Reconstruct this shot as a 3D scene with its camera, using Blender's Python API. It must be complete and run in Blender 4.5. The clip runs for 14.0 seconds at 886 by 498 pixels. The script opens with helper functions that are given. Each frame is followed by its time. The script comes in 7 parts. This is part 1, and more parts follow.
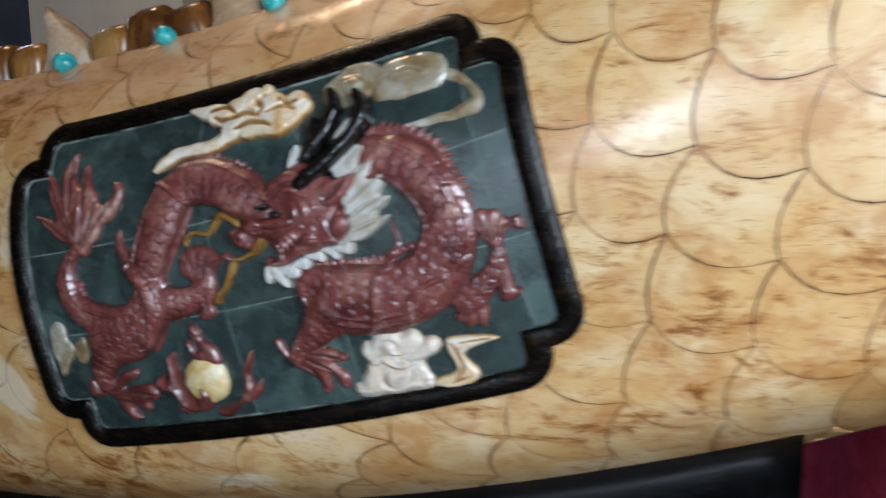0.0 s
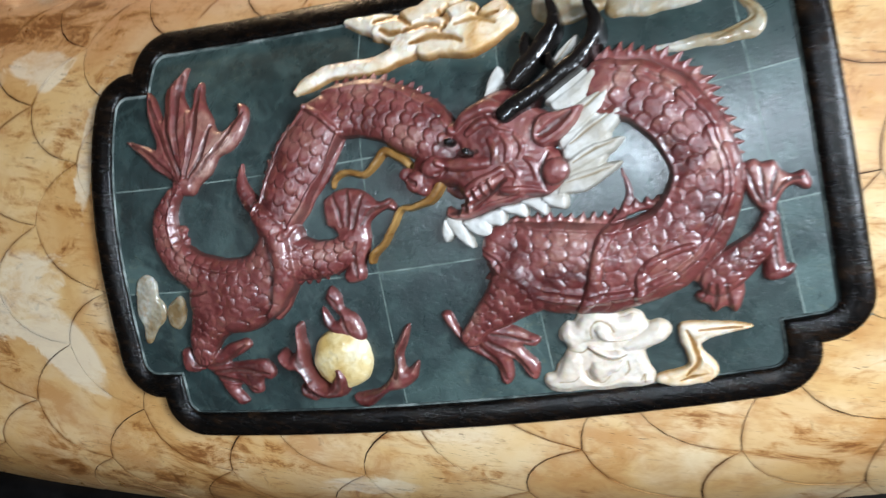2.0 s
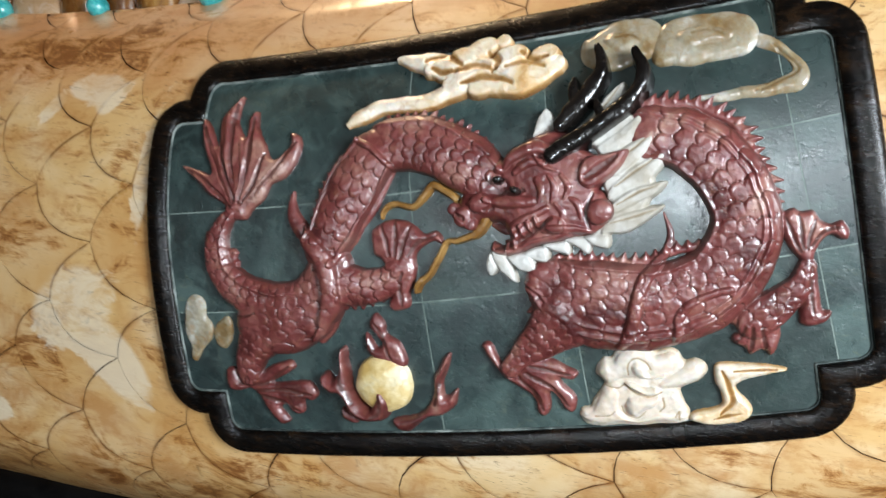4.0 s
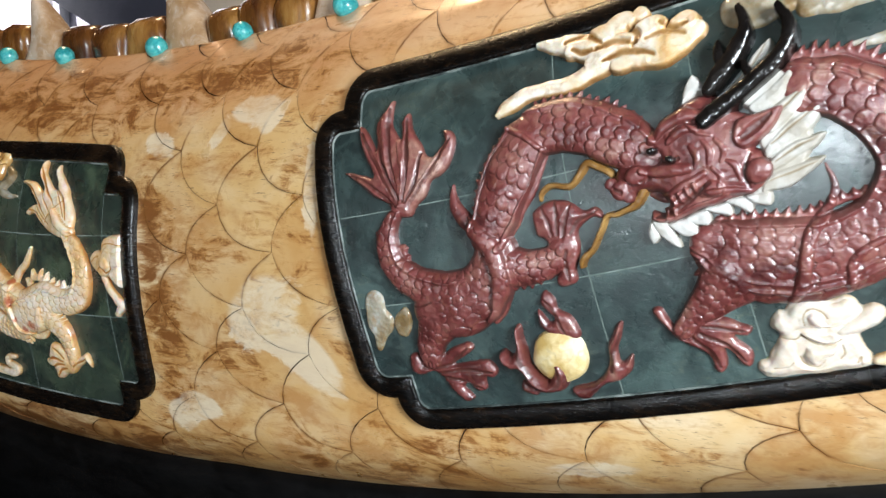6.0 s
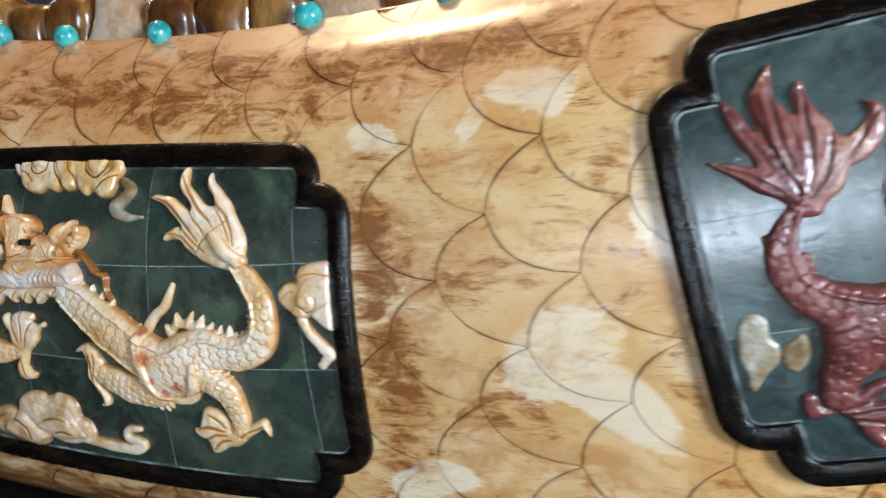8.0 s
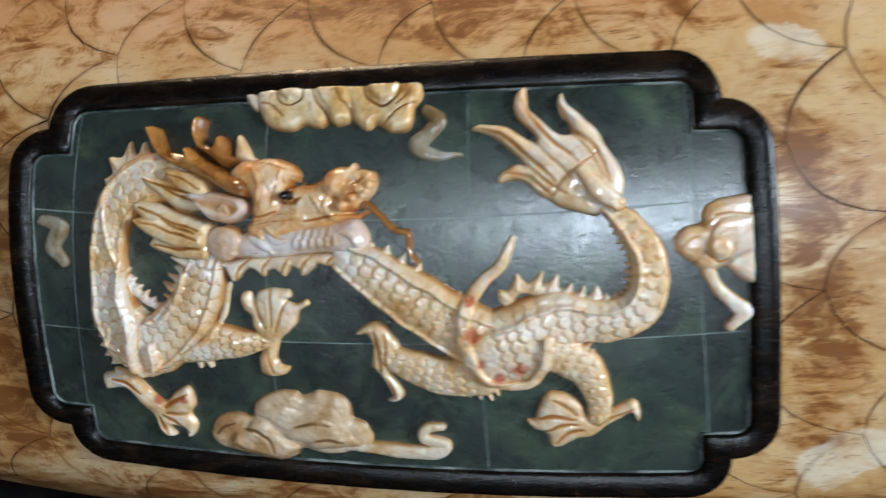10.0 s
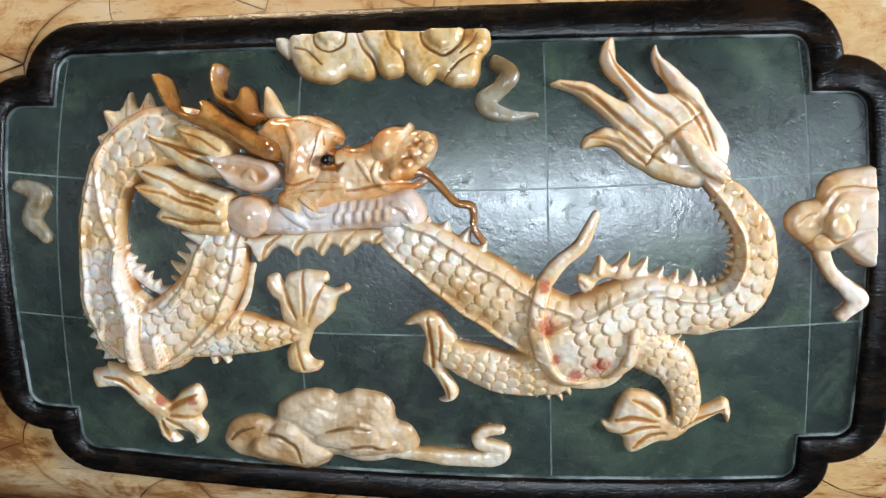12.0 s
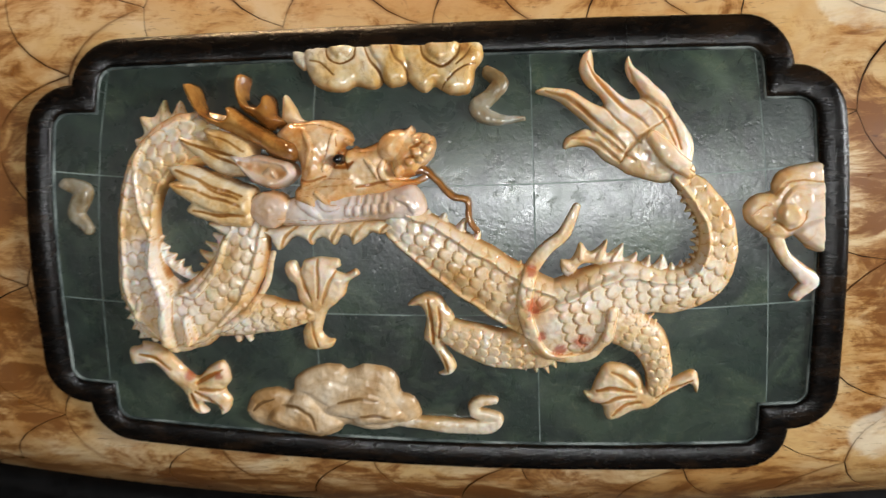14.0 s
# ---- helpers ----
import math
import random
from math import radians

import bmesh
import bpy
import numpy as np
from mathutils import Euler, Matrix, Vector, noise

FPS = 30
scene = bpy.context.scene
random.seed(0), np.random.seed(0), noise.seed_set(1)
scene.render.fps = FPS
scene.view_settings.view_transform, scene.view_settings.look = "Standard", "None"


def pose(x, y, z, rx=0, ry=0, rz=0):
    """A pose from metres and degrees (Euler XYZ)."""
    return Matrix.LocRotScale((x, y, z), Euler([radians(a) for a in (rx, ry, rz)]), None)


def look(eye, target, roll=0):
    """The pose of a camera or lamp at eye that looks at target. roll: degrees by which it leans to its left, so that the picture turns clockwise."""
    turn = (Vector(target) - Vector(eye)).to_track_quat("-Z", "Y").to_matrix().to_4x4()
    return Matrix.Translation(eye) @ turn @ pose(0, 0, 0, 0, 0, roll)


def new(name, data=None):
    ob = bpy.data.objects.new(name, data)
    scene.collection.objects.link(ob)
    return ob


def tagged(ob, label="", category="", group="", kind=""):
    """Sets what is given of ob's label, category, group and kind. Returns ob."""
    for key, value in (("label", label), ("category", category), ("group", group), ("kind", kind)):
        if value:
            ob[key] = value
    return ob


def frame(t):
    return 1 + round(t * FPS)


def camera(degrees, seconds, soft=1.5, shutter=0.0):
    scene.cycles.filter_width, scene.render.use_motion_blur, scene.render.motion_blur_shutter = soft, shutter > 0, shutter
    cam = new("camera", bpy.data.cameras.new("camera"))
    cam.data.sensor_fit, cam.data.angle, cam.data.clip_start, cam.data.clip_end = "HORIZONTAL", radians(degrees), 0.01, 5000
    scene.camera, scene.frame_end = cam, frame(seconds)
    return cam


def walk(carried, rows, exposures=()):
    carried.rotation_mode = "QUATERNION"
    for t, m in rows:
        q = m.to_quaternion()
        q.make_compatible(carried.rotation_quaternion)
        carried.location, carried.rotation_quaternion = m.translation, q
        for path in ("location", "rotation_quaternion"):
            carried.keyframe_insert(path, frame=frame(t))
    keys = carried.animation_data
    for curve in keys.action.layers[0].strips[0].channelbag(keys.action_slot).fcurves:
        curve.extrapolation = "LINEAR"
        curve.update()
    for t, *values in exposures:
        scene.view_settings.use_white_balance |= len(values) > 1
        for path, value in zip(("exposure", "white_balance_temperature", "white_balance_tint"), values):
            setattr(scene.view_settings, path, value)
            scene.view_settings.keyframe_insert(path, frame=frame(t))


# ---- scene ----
cam = camera(55.12, 14.0, soft=1.3, shutter=0.9)
# eye, a point looked at, roll
PATH = [
    (0.0, (0.6266, -0.3989, 1.2187), (0.2391, 0.5110, 1.0708), -0.45),
    (0.5, (0.5658, -0.4035, 1.2088), (0.1959, 0.5162, 1.0773), -0.19),
    (1.0, (0.5254, -0.3920, 1.2109), (0.1782, 0.5340, 1.0627), 2.57),
    (1.5, (0.4908, -0.3736, 1.1913), (0.1443, 0.5532, 1.0466), 3.50),
    (2.0, (0.4742, -0.3535, 1.1800), (0.1303, 0.5738, 1.0320), 3.77),
    (2.2, (0.4668, -0.3493, 1.1764), (0.1342, 0.5842, 1.0425), 5.31),
    (4.3, (0.4643, -0.3806, 1.1931), (0.0949, 0.5398, 1.0653), 5.38),
    (4.5, (0.4508, -0.3889, 1.1958), (0.0745, 0.5267, 1.0545), 4.44),
    (5.0, (0.4297, -0.4212, 1.1906), (0.0194, 0.4807, 1.0554), 3.42),
    (5.5, (0.4425, -0.4292, 1.1960), (0.0034, 0.4541, 1.0319), 0.42),
    (6.0, (0.4557, -0.3986, 1.2028), (-0.0349, 0.4540, 1.0226), -2.40),
    (6.5, (0.4263, -0.3889, 1.1982), (-0.0796, 0.4538, 1.0137), -2.37),
    (7.0, (0.3482, -0.4027, 1.2253), (-0.1021, 0.4716, 1.0440), -3.69),
    (7.5, (0.2594, -0.3852, 1.2071), (-0.1528, 0.5070, 1.0229), -4.22),
    (8.0, (0.1756, -0.3876, 1.2037), (-0.1755, 0.5281, 1.0086), -4.19),
    (8.5, (0.1102, -0.3844, 1.1999), (-0.1651, 0.5552, 0.9965), -4.64),
    (9.0, (0.0385, -0.3763, 1.1935), (-0.2177, 0.5625, 0.9634), -4.55),
    (9.2, (0.0041, -0.3772, 1.1920), (-0.2418, 0.5645, 0.9624), -4.76),
    (11.3, (-0.1733, -0.3298, 1.1825), (-0.2724, 0.6276, 0.9114), -3.77),
    (11.5, (-0.1726, -0.3236, 1.1841), (-0.2713, 0.6314, 0.9043), -3.74),
    (12.0, (-0.1727, -0.3195, 1.1787), (-0.2671, 0.6380, 0.9061), -3.16),
    (12.5, (-0.1739, -0.3190, 1.1803), (-0.2703, 0.6371, 0.9036), -3.54),
    (13.0, (-0.1749, -0.3229, 1.1744), (-0.2676, 0.6359, 0.9058), -3.49),
    (13.5, (-0.1659, -0.3362, 1.1800), (-0.2620, 0.6215, 0.9086), -3.64),
    (14.0, (-0.1657, -0.3621, 1.1837), (-0.2666, 0.5961, 0.9160), -3.48),
]
EXPOSURES = [(0.0, -0.90, 6200, 10), (0.6, -0.88, 6500, 10), (2.0, -0.20, 6400, 10), (5.0, -0.22, 7000, 10), (6.5, 0.22, 6600, 10), (7.2, 0.34, 6200, 9), (8.0, 0.18, 6200, 9), (8.6, -0.04, 6200, 9), (9.2, -0.08, 6200, 9), (11.3, 0.50, 6300, 10), (13.0, 0.52, 6400, 10), (13.5, 0.38, 7000, 12), (14.0, 0.22, 7500, 14)]
walk(cam, [(t, look(eye, target, roll)) for t, eye, target, roll in PATH], EXPOSURES)

# ---- light ----
world = bpy.data.worlds.new("world")
scene.world = world
world.use_nodes = True
wn = world.node_tree.nodes
sky = wn.new("ShaderNodeTexSky")
sky.sky_type = "NISHITA"
sky.sun_disc = False
sky.sun_elevation, sky.sun_rotation = radians(40), radians(200)
world.node_tree.links.new(sky.outputs["Color"], wn["Background"].inputs["Color"])
wn["Background"].inputs["Strength"].default_value = 0.08


def area_lamp(name, eye, target, width, height, watts, colour):
    data = bpy.data.lights.new(name, "AREA")
    data.shape, data.size, data.size_y, data.energy, data.color = "RECTANGLE", width, height, watts, colour
    ob = new(name, data)
    ob.matrix_world = look(eye, target)
    return ob


# added lamp far behind the viewer, standing in for a torch held at the camera
area_lamp("window_light", (0.22, -8.9, 1.78), (0.20, 0, 1.15), 0.50, 0.78, 270, (0.765, 0.885, 1.0))
# added lamp at the right, so that brightness falls off towards the left
area_lamp("side_window_light", (1.10, -0.62, 1.38), (0.45, 0.0, 1.10), 0.34, 0.40, 25, (0.77, 0.885, 1.0))
area_lamp("ceiling_lamp_light", (-0.66, 0.52, 2.66), (-0.66, 0.52, 0), 0.30, 0.30, 15, (1.0, 0.70, 0.42))
# daylight through the window in the far wall
area_lamp("far_window_light", (-2.3, 1.94, 1.65), (-0.6, 0.3, 1.2), 1.0, 1.2, 12, (0.9, 0.92, 1.0))


# ---- materials ----
def material(name, rough=0.5, metal=0.0, coat=0.0):
    m = bpy.data.materials.new(name)
    m.use_nodes = True
    b = m.node_tree.nodes["Principled BSDF"]
    b.inputs["Roughness"].default_value, b.inputs["Metallic"].default_value = rough, metal
    b.inputs["Coat Weight"].default_value, b.inputs["Coat Roughness"].default_value = coat, 0.15
    return m, m.node_tree.nodes, m.node_tree.links, b


def ramp(nodes, stops):
    r = nodes.new("ShaderNodeValToRGB")
    e = r.color_ramp.elements
    while len(e) < len(stops):
        e.new(0.5)
    for k, (p, c) in zip(e, stops):
        k.position, k.color = p, (*c, 1) if len(c) == 3 else c
    return r


def coords(nodes, links, scale=(1, 1, 1), turn=0.0):
    g = nodes.new("ShaderNodeNewGeometry")
    mp = nodes.new("ShaderNodeMapping")
    mp.inputs["Scale"].default_value = scale
    mp.inputs["Rotation"].default_value = (0, radians(turn), 0)
    links.new(g.outputs["Position"], mp.inputs["Vector"])
    return mp.outputs["Vector"]


def noise_tex(nodes, links, vec, scale, detail=4.0, rough=0.55, distort=0.0):
    n = nodes.new("ShaderNodeTexNoise")
    n.inputs["Scale"].default_value, n.inputs["Detail"].default_value = scale, detail
    n.inputs["Roughness"].default_value, n.inputs["Distortion"].default_value = rough, distort
    links.new(vec, n.inputs["Vector"])
    return n.outputs["Fac"]


def mixed(nodes, links, fac, a, b, mode="MIX"):
    m = nodes.new("ShaderNodeMix")
    m.data_type, m.blend_type = "RGBA", mode
    for sock, v in ((m.inputs[0], fac), (m.inputs[6], a), (m.inputs[7], b)):
        if isinstance(v, (int, float)):
            sock.default_value = v
        elif isinstance(v, tuple):
            sock.default_value = (*v, 1)
        else:
            links.new(v, sock)
    return m.outputs[2]


def bump(nodes, links, b, height, strength=0.3, distance=0.001):
    n = nodes.new("ShaderNodeBump")
    n.inputs["Strength"].default_value, n.inputs["Distance"].default_value = strength, distance
    links.new(height, n.inputs["Height"])
    links.new(n.outputs["Normal"], b.inputs["Normal"])
    links.new(n.outputs["Normal"], b.inputs["Coat Normal"])


def maths(nodes, links, op, a, b=0.0, clamp=False):
    n = nodes.new("ShaderNodeMath")
    n.operation, n.use_clamp = op, clamp
    for sock, v in zip(n.inputs, (a, b)):
        if isinstance(v, (int, float)):
            sock.default_value = v
        else:
            links.new(v, sock)
    return n.outputs[0]


def bone_material():
    """Lacquered bone: cream with ochre clouds, streaked grain, rusty varnish stains, pale worn patches and dark pores."""
    m, n, l, b = material("lacquered_bone", 0.32, coat=0.6)
    b.inputs["Specular IOR Level"].default_value, b.inputs["Coat Roughness"].default_value = 0.65, 0.20
    flat = coords(n, l)
    soft = coords(n, l, (1, 1, 1.3), 12)
    fine = coords(n, l, (1, 1, 1.9), 14)
    hair = coords(n, l, (1, 1, 6.0), 9)

    def value(name):
        at = n.new("ShaderNodeAttribute")
        at.attribute_name = name
        return at.outputs["Fac"]

    def mask(vec, scale, lo, hi, detail=5, rough=0.6, distort=0.6):
        r = ramp(n, [(lo, (0, 0, 0)), (hi, (1, 1, 1))])
        l.new(noise_tex(n, l, vec, scale, detail, rough, distort), r.inputs[0])
        return r.outputs[0]

    def stain(c, amount, colour):
        return mixed(n, l, amount, c, colour)

    def both(a, f):
        return maths(n, l, "MULTIPLY", a, f, True)

    def above(field, lo, hi):
        r = ramp(n, [(lo, (0, 0, 0)), (hi, (1, 1, 1))])
        l.new(field, r.inputs[0])
        return r.outputs[0]

    def add(a, f):
        return maths(n, l, "ADD", a, f)

    up, rust = value("across"), value("rust")
    info = n.new("ShaderNodeObjectInfo")
    base = ramp(n, [(0.30, (0.54, 0.295, 0.100)), (0.43, (0.645, 0.410, 0.175)), (0.56, (0.71, 0.520, 0.290)), (0.72, (0.77, 0.640, 0.450))])
    l.new(add(noise_tex(n, l, soft, 11.0, 5, 0.55, 0.8), both(maths(n, l, "SUBTRACT", noise_tex(n, l, hair, 30.0, 6, 0.65), 0.5), 0.22)), base.inputs[0])
    c = base.outputs[0]
    # each scale has its own tone
    c = stain(c, both(maths(n, l, "POWER", info.outputs["Random"], 1.6), 0.45), (0.52, 0.265, 0.085))
    # ochre clouds with mottled edges
    amber = both(mask(soft, 15.0, 0.46, 0.58, 5, 0.6, 1.0), mask(fine, 40.0, 0.33, 0.56, 7, 0.7, 0.8))
    c = stain(c, both(amber, 0.72), (0.44, 0.195, 0.055))
    # grain: fine brown hairs
    c = stain(c, both(both(mask(hair, 60.0, 0.54, 0.64, 7, 0.7, 0.2), mask(soft, 10.0, 0.40, 0.56)), 0.26), (0.34, 0.150, 0.035))
    # the upper lip is of pinker bone
    c = stain(c, both(above(up, 0.80, 0.90), 0.66), (0.58, 0.280, 0.130))
    # rusty varnish, streaked along the grain, where it was left thick
    streak = add(noise_tex(n, l, fine, 27.0, 9, 0.76, 1.1), both(noise_tex(n, l, hair, 24.0, 6, 0.7, 0.3), 0.42))
    wide = add(add(streak, -0.20), both(rust, 0.21))
    c = stain(c, both(above(wide, 0.530, 0.645), 0.76), (0.43, 0.190, 0.048))
    c = stain(c, both(above(wide, 0.612, 0.710), 0.88), (0.19, 0.060, 0.012))
    knots = both(above(add(noise_tex(n, l, fine, 55.0, 6, 0.66, 1.0), both(rust, 0.10)), 0.62, 0.70), mask(soft, 13.0, 0.46, 0.60))
    c = stain(c, both(knots, 0.75), (0.17, 0.055, 0.012))
    # varnish drawn into the scale joints
    rim = value("rim")
    c = stain(c, both(both(rim, rim), add(both(mask(flat, 38.0, 0.40, 0.58), 0.72), 0.05)), (0.20, 0.072, 0.015))
    # pale worn patches with clear edges
    field = add(value("pale"), both(maths(n, l, "SUBTRACT", noise_tex(n, l, coords(n, l, (1, 1, 1.4), 35), 34.0, 7.0, 0.64, 1.2), 0.5), 1.25))
    c = stain(c, both(both(above(field, 0.475, 0.565), mask(fine, 30.0, 0.30, 0.56, 6, 0.7)), 0.56), (0.81, 0.725, 0.56))
    # short dark pores along the bone
    pores = both(mask(coords(n, l, (1, 1, 8), 6), 120.0, 0.635, 0.67, 3), mask(soft, 12.0, 0.44, 0.58))
    c = stain(c, both(pores, 0.7), (0.09, 0.030, 0.009))
    l.new(c, b.inputs["Base Color"])
    r = ramp(n, [(0.3, (0.26,) * 3), (0.7, (0.44,) * 3)])
    l.new(noise_tex(n, l, flat, 60.0, 4), r.inputs[0])
    l.new(r.outputs[0], b.inputs["Roughness"])
    bump(n, l, b, add(noise_tex(n, l, soft, 50.0, 5), both(noise_tex(n, l, hair, 60.0, 5), 0.4)), 0.28, 0.0008)
    return m


def stone_material(name, stops, scale, rough, coat=0.0, vein=None, relief=0.15, stretch=(1, 1, 1), groove_tint=None, gloss=0.5, wash=None, waves=0.0, glow=0.0):
    """Polished carved stone: cloudy colour at two scales, veins, and a tint in cut lines and at edges; on the honey
    stones this is old stain.
    """
    m, n, l, b = material(name, rough, coat=coat)
    b.inputs["Coat Roughness"].default_value = 0.07
    b.inputs["Specular IOR Level"].default_value = gloss
    if glow:
        b.inputs["Subsurface Weight"].default_value, b.inputs["Subsurface Scale"].default_value = glow, 0.0035
        b.inputs["Subsurface Radius"].default_value = (1.0, 0.55, 0.3)
    v = coords(n, l, stretch, 20)
    r = ramp(n, stops)
    cloud = maths(n, l, "ADD", maths(n, l, "MULTIPLY", noise_tex(n, l, v, scale * 0.6, 3, 0.5, 0.8), 0.72), maths(n, l, "MULTIPLY", noise_tex(n, l, v, scale * 3.5, 5, 0.65, 0.5), 0.28))
    l.new(maths(n, l, "ADD", maths(n, l, "MULTIPLY", maths(n, l, "SUBTRACT", cloud, 0.5), 2.1), 0.5), r.inputs[0])
    c = r.outputs[0]
    if vein:
        w = ramp(n, [(0.52, (0, 0, 0)), (0.68, (1, 1, 1))])
        l.new(noise_tex(n, l, v, scale * 2.2, 8, 0.72, 1.5), w.inputs[0])
        c = mixed(n, l, maths(n, l, "MULTIPLY", w.outputs[0], 0.6), c, vein)
    if groove_tint:
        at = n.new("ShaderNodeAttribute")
        at.attribute_name = "groove_tint"
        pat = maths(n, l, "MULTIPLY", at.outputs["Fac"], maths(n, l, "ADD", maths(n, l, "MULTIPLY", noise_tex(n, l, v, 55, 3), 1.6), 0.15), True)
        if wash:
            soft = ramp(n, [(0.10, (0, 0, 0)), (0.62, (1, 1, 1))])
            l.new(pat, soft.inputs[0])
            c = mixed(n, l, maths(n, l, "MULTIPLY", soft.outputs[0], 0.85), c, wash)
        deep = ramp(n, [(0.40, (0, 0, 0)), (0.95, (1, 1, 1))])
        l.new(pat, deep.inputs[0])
        c = mixed(n, l, deep.outputs[0], c, groove_tint)
        rd = n.new("ShaderNodeAttribute")
        rd.attribute_name = "blush"
        spots = ramp(n, [(0.42, (0, 0, 0)), (0.66, (1, 1, 1))])
        l.new(maths(n, l, "MULTIPLY", rd.outputs["Fac"], maths(n, l, "ADD", noise_tex(n, l, v, 190, 5, 0.7, 1.5), 0.25)), spots.inputs[0])
        c = mixed(n, l, maths(n, l, "MULTIPLY", spots.outputs[0], 0.75), c, (0.42, 0.045, 0.02))
    info = n.new("ShaderNodeObjectInfo")
    c = mixed(n, l, maths(n, l, "MULTIPLY", info.outputs["Random"], 0.25), c, stops[0][1])
    l.new(c, b.inputs["Base Color"])
    rr = ramp(n, [(0.3, (rough * 0.88,) * 3), (0.7, (min(1, rough * 1.25),) * 3)])
    l.new(noise_tex(n, l, v, 130, 4), rr.inputs[0])
    l.new(rr.outputs[0], b.inputs["Roughness"])
    height = noise_tex(n, l, v, scale * 7, 4)
    if waves:
        pits = ramp(n, [(0.28, (0, 0, 0)), (0.36, (1, 1, 1))])
        l.new(noise_tex(n, l, v, 330, 2, 0.5), pits.inputs[0])
        height = maths(n, l, "ADD", maths(n, l, "MULTIPLY", height, 0.5), maths(n, l, "MULTIPLY", pits.outputs[0], waves))
    bump(n, l, b, height, relief, 0.0006)
    return m


def jade_material(name, dark, middle, light, pale):
    """Polished dark jade: cloudy ground, lighter green clouds, pale thread veins and scratches."""
    m, n, l, b = material(name, 0.33, coat=1.0)
    b.inputs["Coat IOR"].default_value = 1.85
    b.inputs["Specular IOR Level"].default_value = 0.45
    flat = coords(n, l)
    info = n.new("ShaderNodeObjectInfo")
    shift = n.new("ShaderNodeVectorMath")
    shift.operation = "ADD"
    l.new(flat, shift.inputs[0])
    own = n.new("ShaderNodeCombineXYZ")
    l.new(maths(n, l, "MULTIPLY", info.outputs["Random"], 7.0), own.inputs[0])
    l.new(own.outputs[0], shift.inputs[1])
    v = shift.outputs[0]
    base = ramp(n, [(0.25, dark), (0.48, middle), (0.68, light)])
    l.new(noise_tex(n, l, v, 26, 6, 0.6, 0.6), base.inputs[0])
    c = base.outputs[0]
    # lighter clouds, different in each tile
    cloud = ramp(n, [(0.49, (0, 0, 0)), (0.66, (1, 1, 1))])
    l.new(noise_tex(n, l, v, 13, 5, 0.62, 1.4), cloud.inputs[0])
    c = mixed(n, l, maths(n, l, "MULTIPLY", cloud.outputs[0], 0.8), c, pale)
    # finer flecks
    fleck = ramp(n, [(0.50, (0, 0, 0)), (0.64, (1, 1, 1))])
    l.new(noise_tex(n, l, v, 75, 7, 0.72, 0.8), fleck.inputs[0])
    c = mixed(n, l, maths(n, l, "MULTIPLY", fleck.outputs[0], 0.35), c, pale)
    c = mixed(n, l, maths(n, l, "MULTIPLY", info.outputs["Random"], 0.45), c, (0.016, 0.030, 0.024))
    # thread veins
    turn = coords(n, l, (1, 1, 2.6), 40)
    vein = noise_tex(n, l, turn, 20, 4, 0.6, 2.0)
    thin = ramp(n, [(0.488, (0, 0, 0)), (0.5, (1, 1, 1)), (0.512, (0, 0, 0))])
    l.new(vein, thin.inputs[0])
    c = mixed(n, l, maths(n, l, "MULTIPLY", thin.outputs[0], maths(n, l, "MULTIPLY", cloud.outputs[0], 0.5)), c, (0.16, 0.17, 0.10))
    # dust specks
    speck = ramp(n, [(0.70, (0, 0, 0)), (0.76, (1, 1, 1))])
    l.new(noise_tex(n, l, flat, 380, 3, 0.6), speck.inputs[0])
    c = mixed(n, l, maths(n, l, "MULTIPLY", speck.outputs[0], 0.7), c, (0.13, 0.15, 0.14))
    l.new(c, b.inputs["Base Color"])
    scratch = noise_tex(n, l, coords(n, l, (1, 1, 2.2), 25), 120, 5, 0.7)
    r = ramp(n, [(0.3, (0.46,) * 3), (0.7, (0.60,) * 3)])
    l.new(scratch, r.inputs[0])
    l.new(r.outputs[0], b.inputs["Roughness"])
    # polish worn unevenly
    worn = ramp(n, [(0.32, (0.22,) * 3), (0.68, (0.38,) * 3)])
    l.new(noise_tex(n, l, flat, 55, 6, 0.68, 0.8), worn.inputs[0])
    l.new(worn.outputs[0], b.inputs["Coat Roughness"])
    pits = ramp(n, [(0.30, (0, 0, 0)), (0.40, (1, 1, 1))])
    l.new(noise_tex(n, l, flat, 210, 4, 0.62), pits.inputs[0])
    rough_skin = maths(n, l, "ADD", noise_tex(n, l, flat, 420, 4, 0.65), maths(n, l, "MULTIPLY", scratch, 0.6))
    bump(n, l, b, maths(n, l, "ADD", rough_skin, maths(n, l, "MULTIPLY", pits.outputs[0], 0.36)), 0.31, 0.0005)
    return m


BONE = bone_material()
GROOVE = stone_material("dark_joint", [(0.3, (0.012, 0.005, 0.002)), (0.7, (0.035, 0.014, 0.004))], 40, 0.8, gloss=0.2)
EBONY = stone_material("black_lacquer", [(0.30, (0.0010, 0.0009, 0.0009)), (0.60, (0.0032, 0.0025, 0.0021)), (0.76, (0.015, 0.008, 0.004))], 60, 0.24, 0.0, (0.034, 0.015, 0.006), 0.45, (1, 1, 3), gloss=0.36)
STAND_BLACK = stone_material("dull_black_lacquer", [(0.30, (0.0010, 0.0010, 0.0011)), (0.70, (0.0035, 0.0034, 0.0036))], 40, 0.34, 0.0, None, 0.3, (1, 1, 2), gloss=0.22)
JADE = jade_material("dark_green_jade", (0.0012, 0.0040, 0.0028), (0.0055, 0.0150, 0.0100), (0.016, 0.036, 0.024), (0.066, 0.102, 0.058))
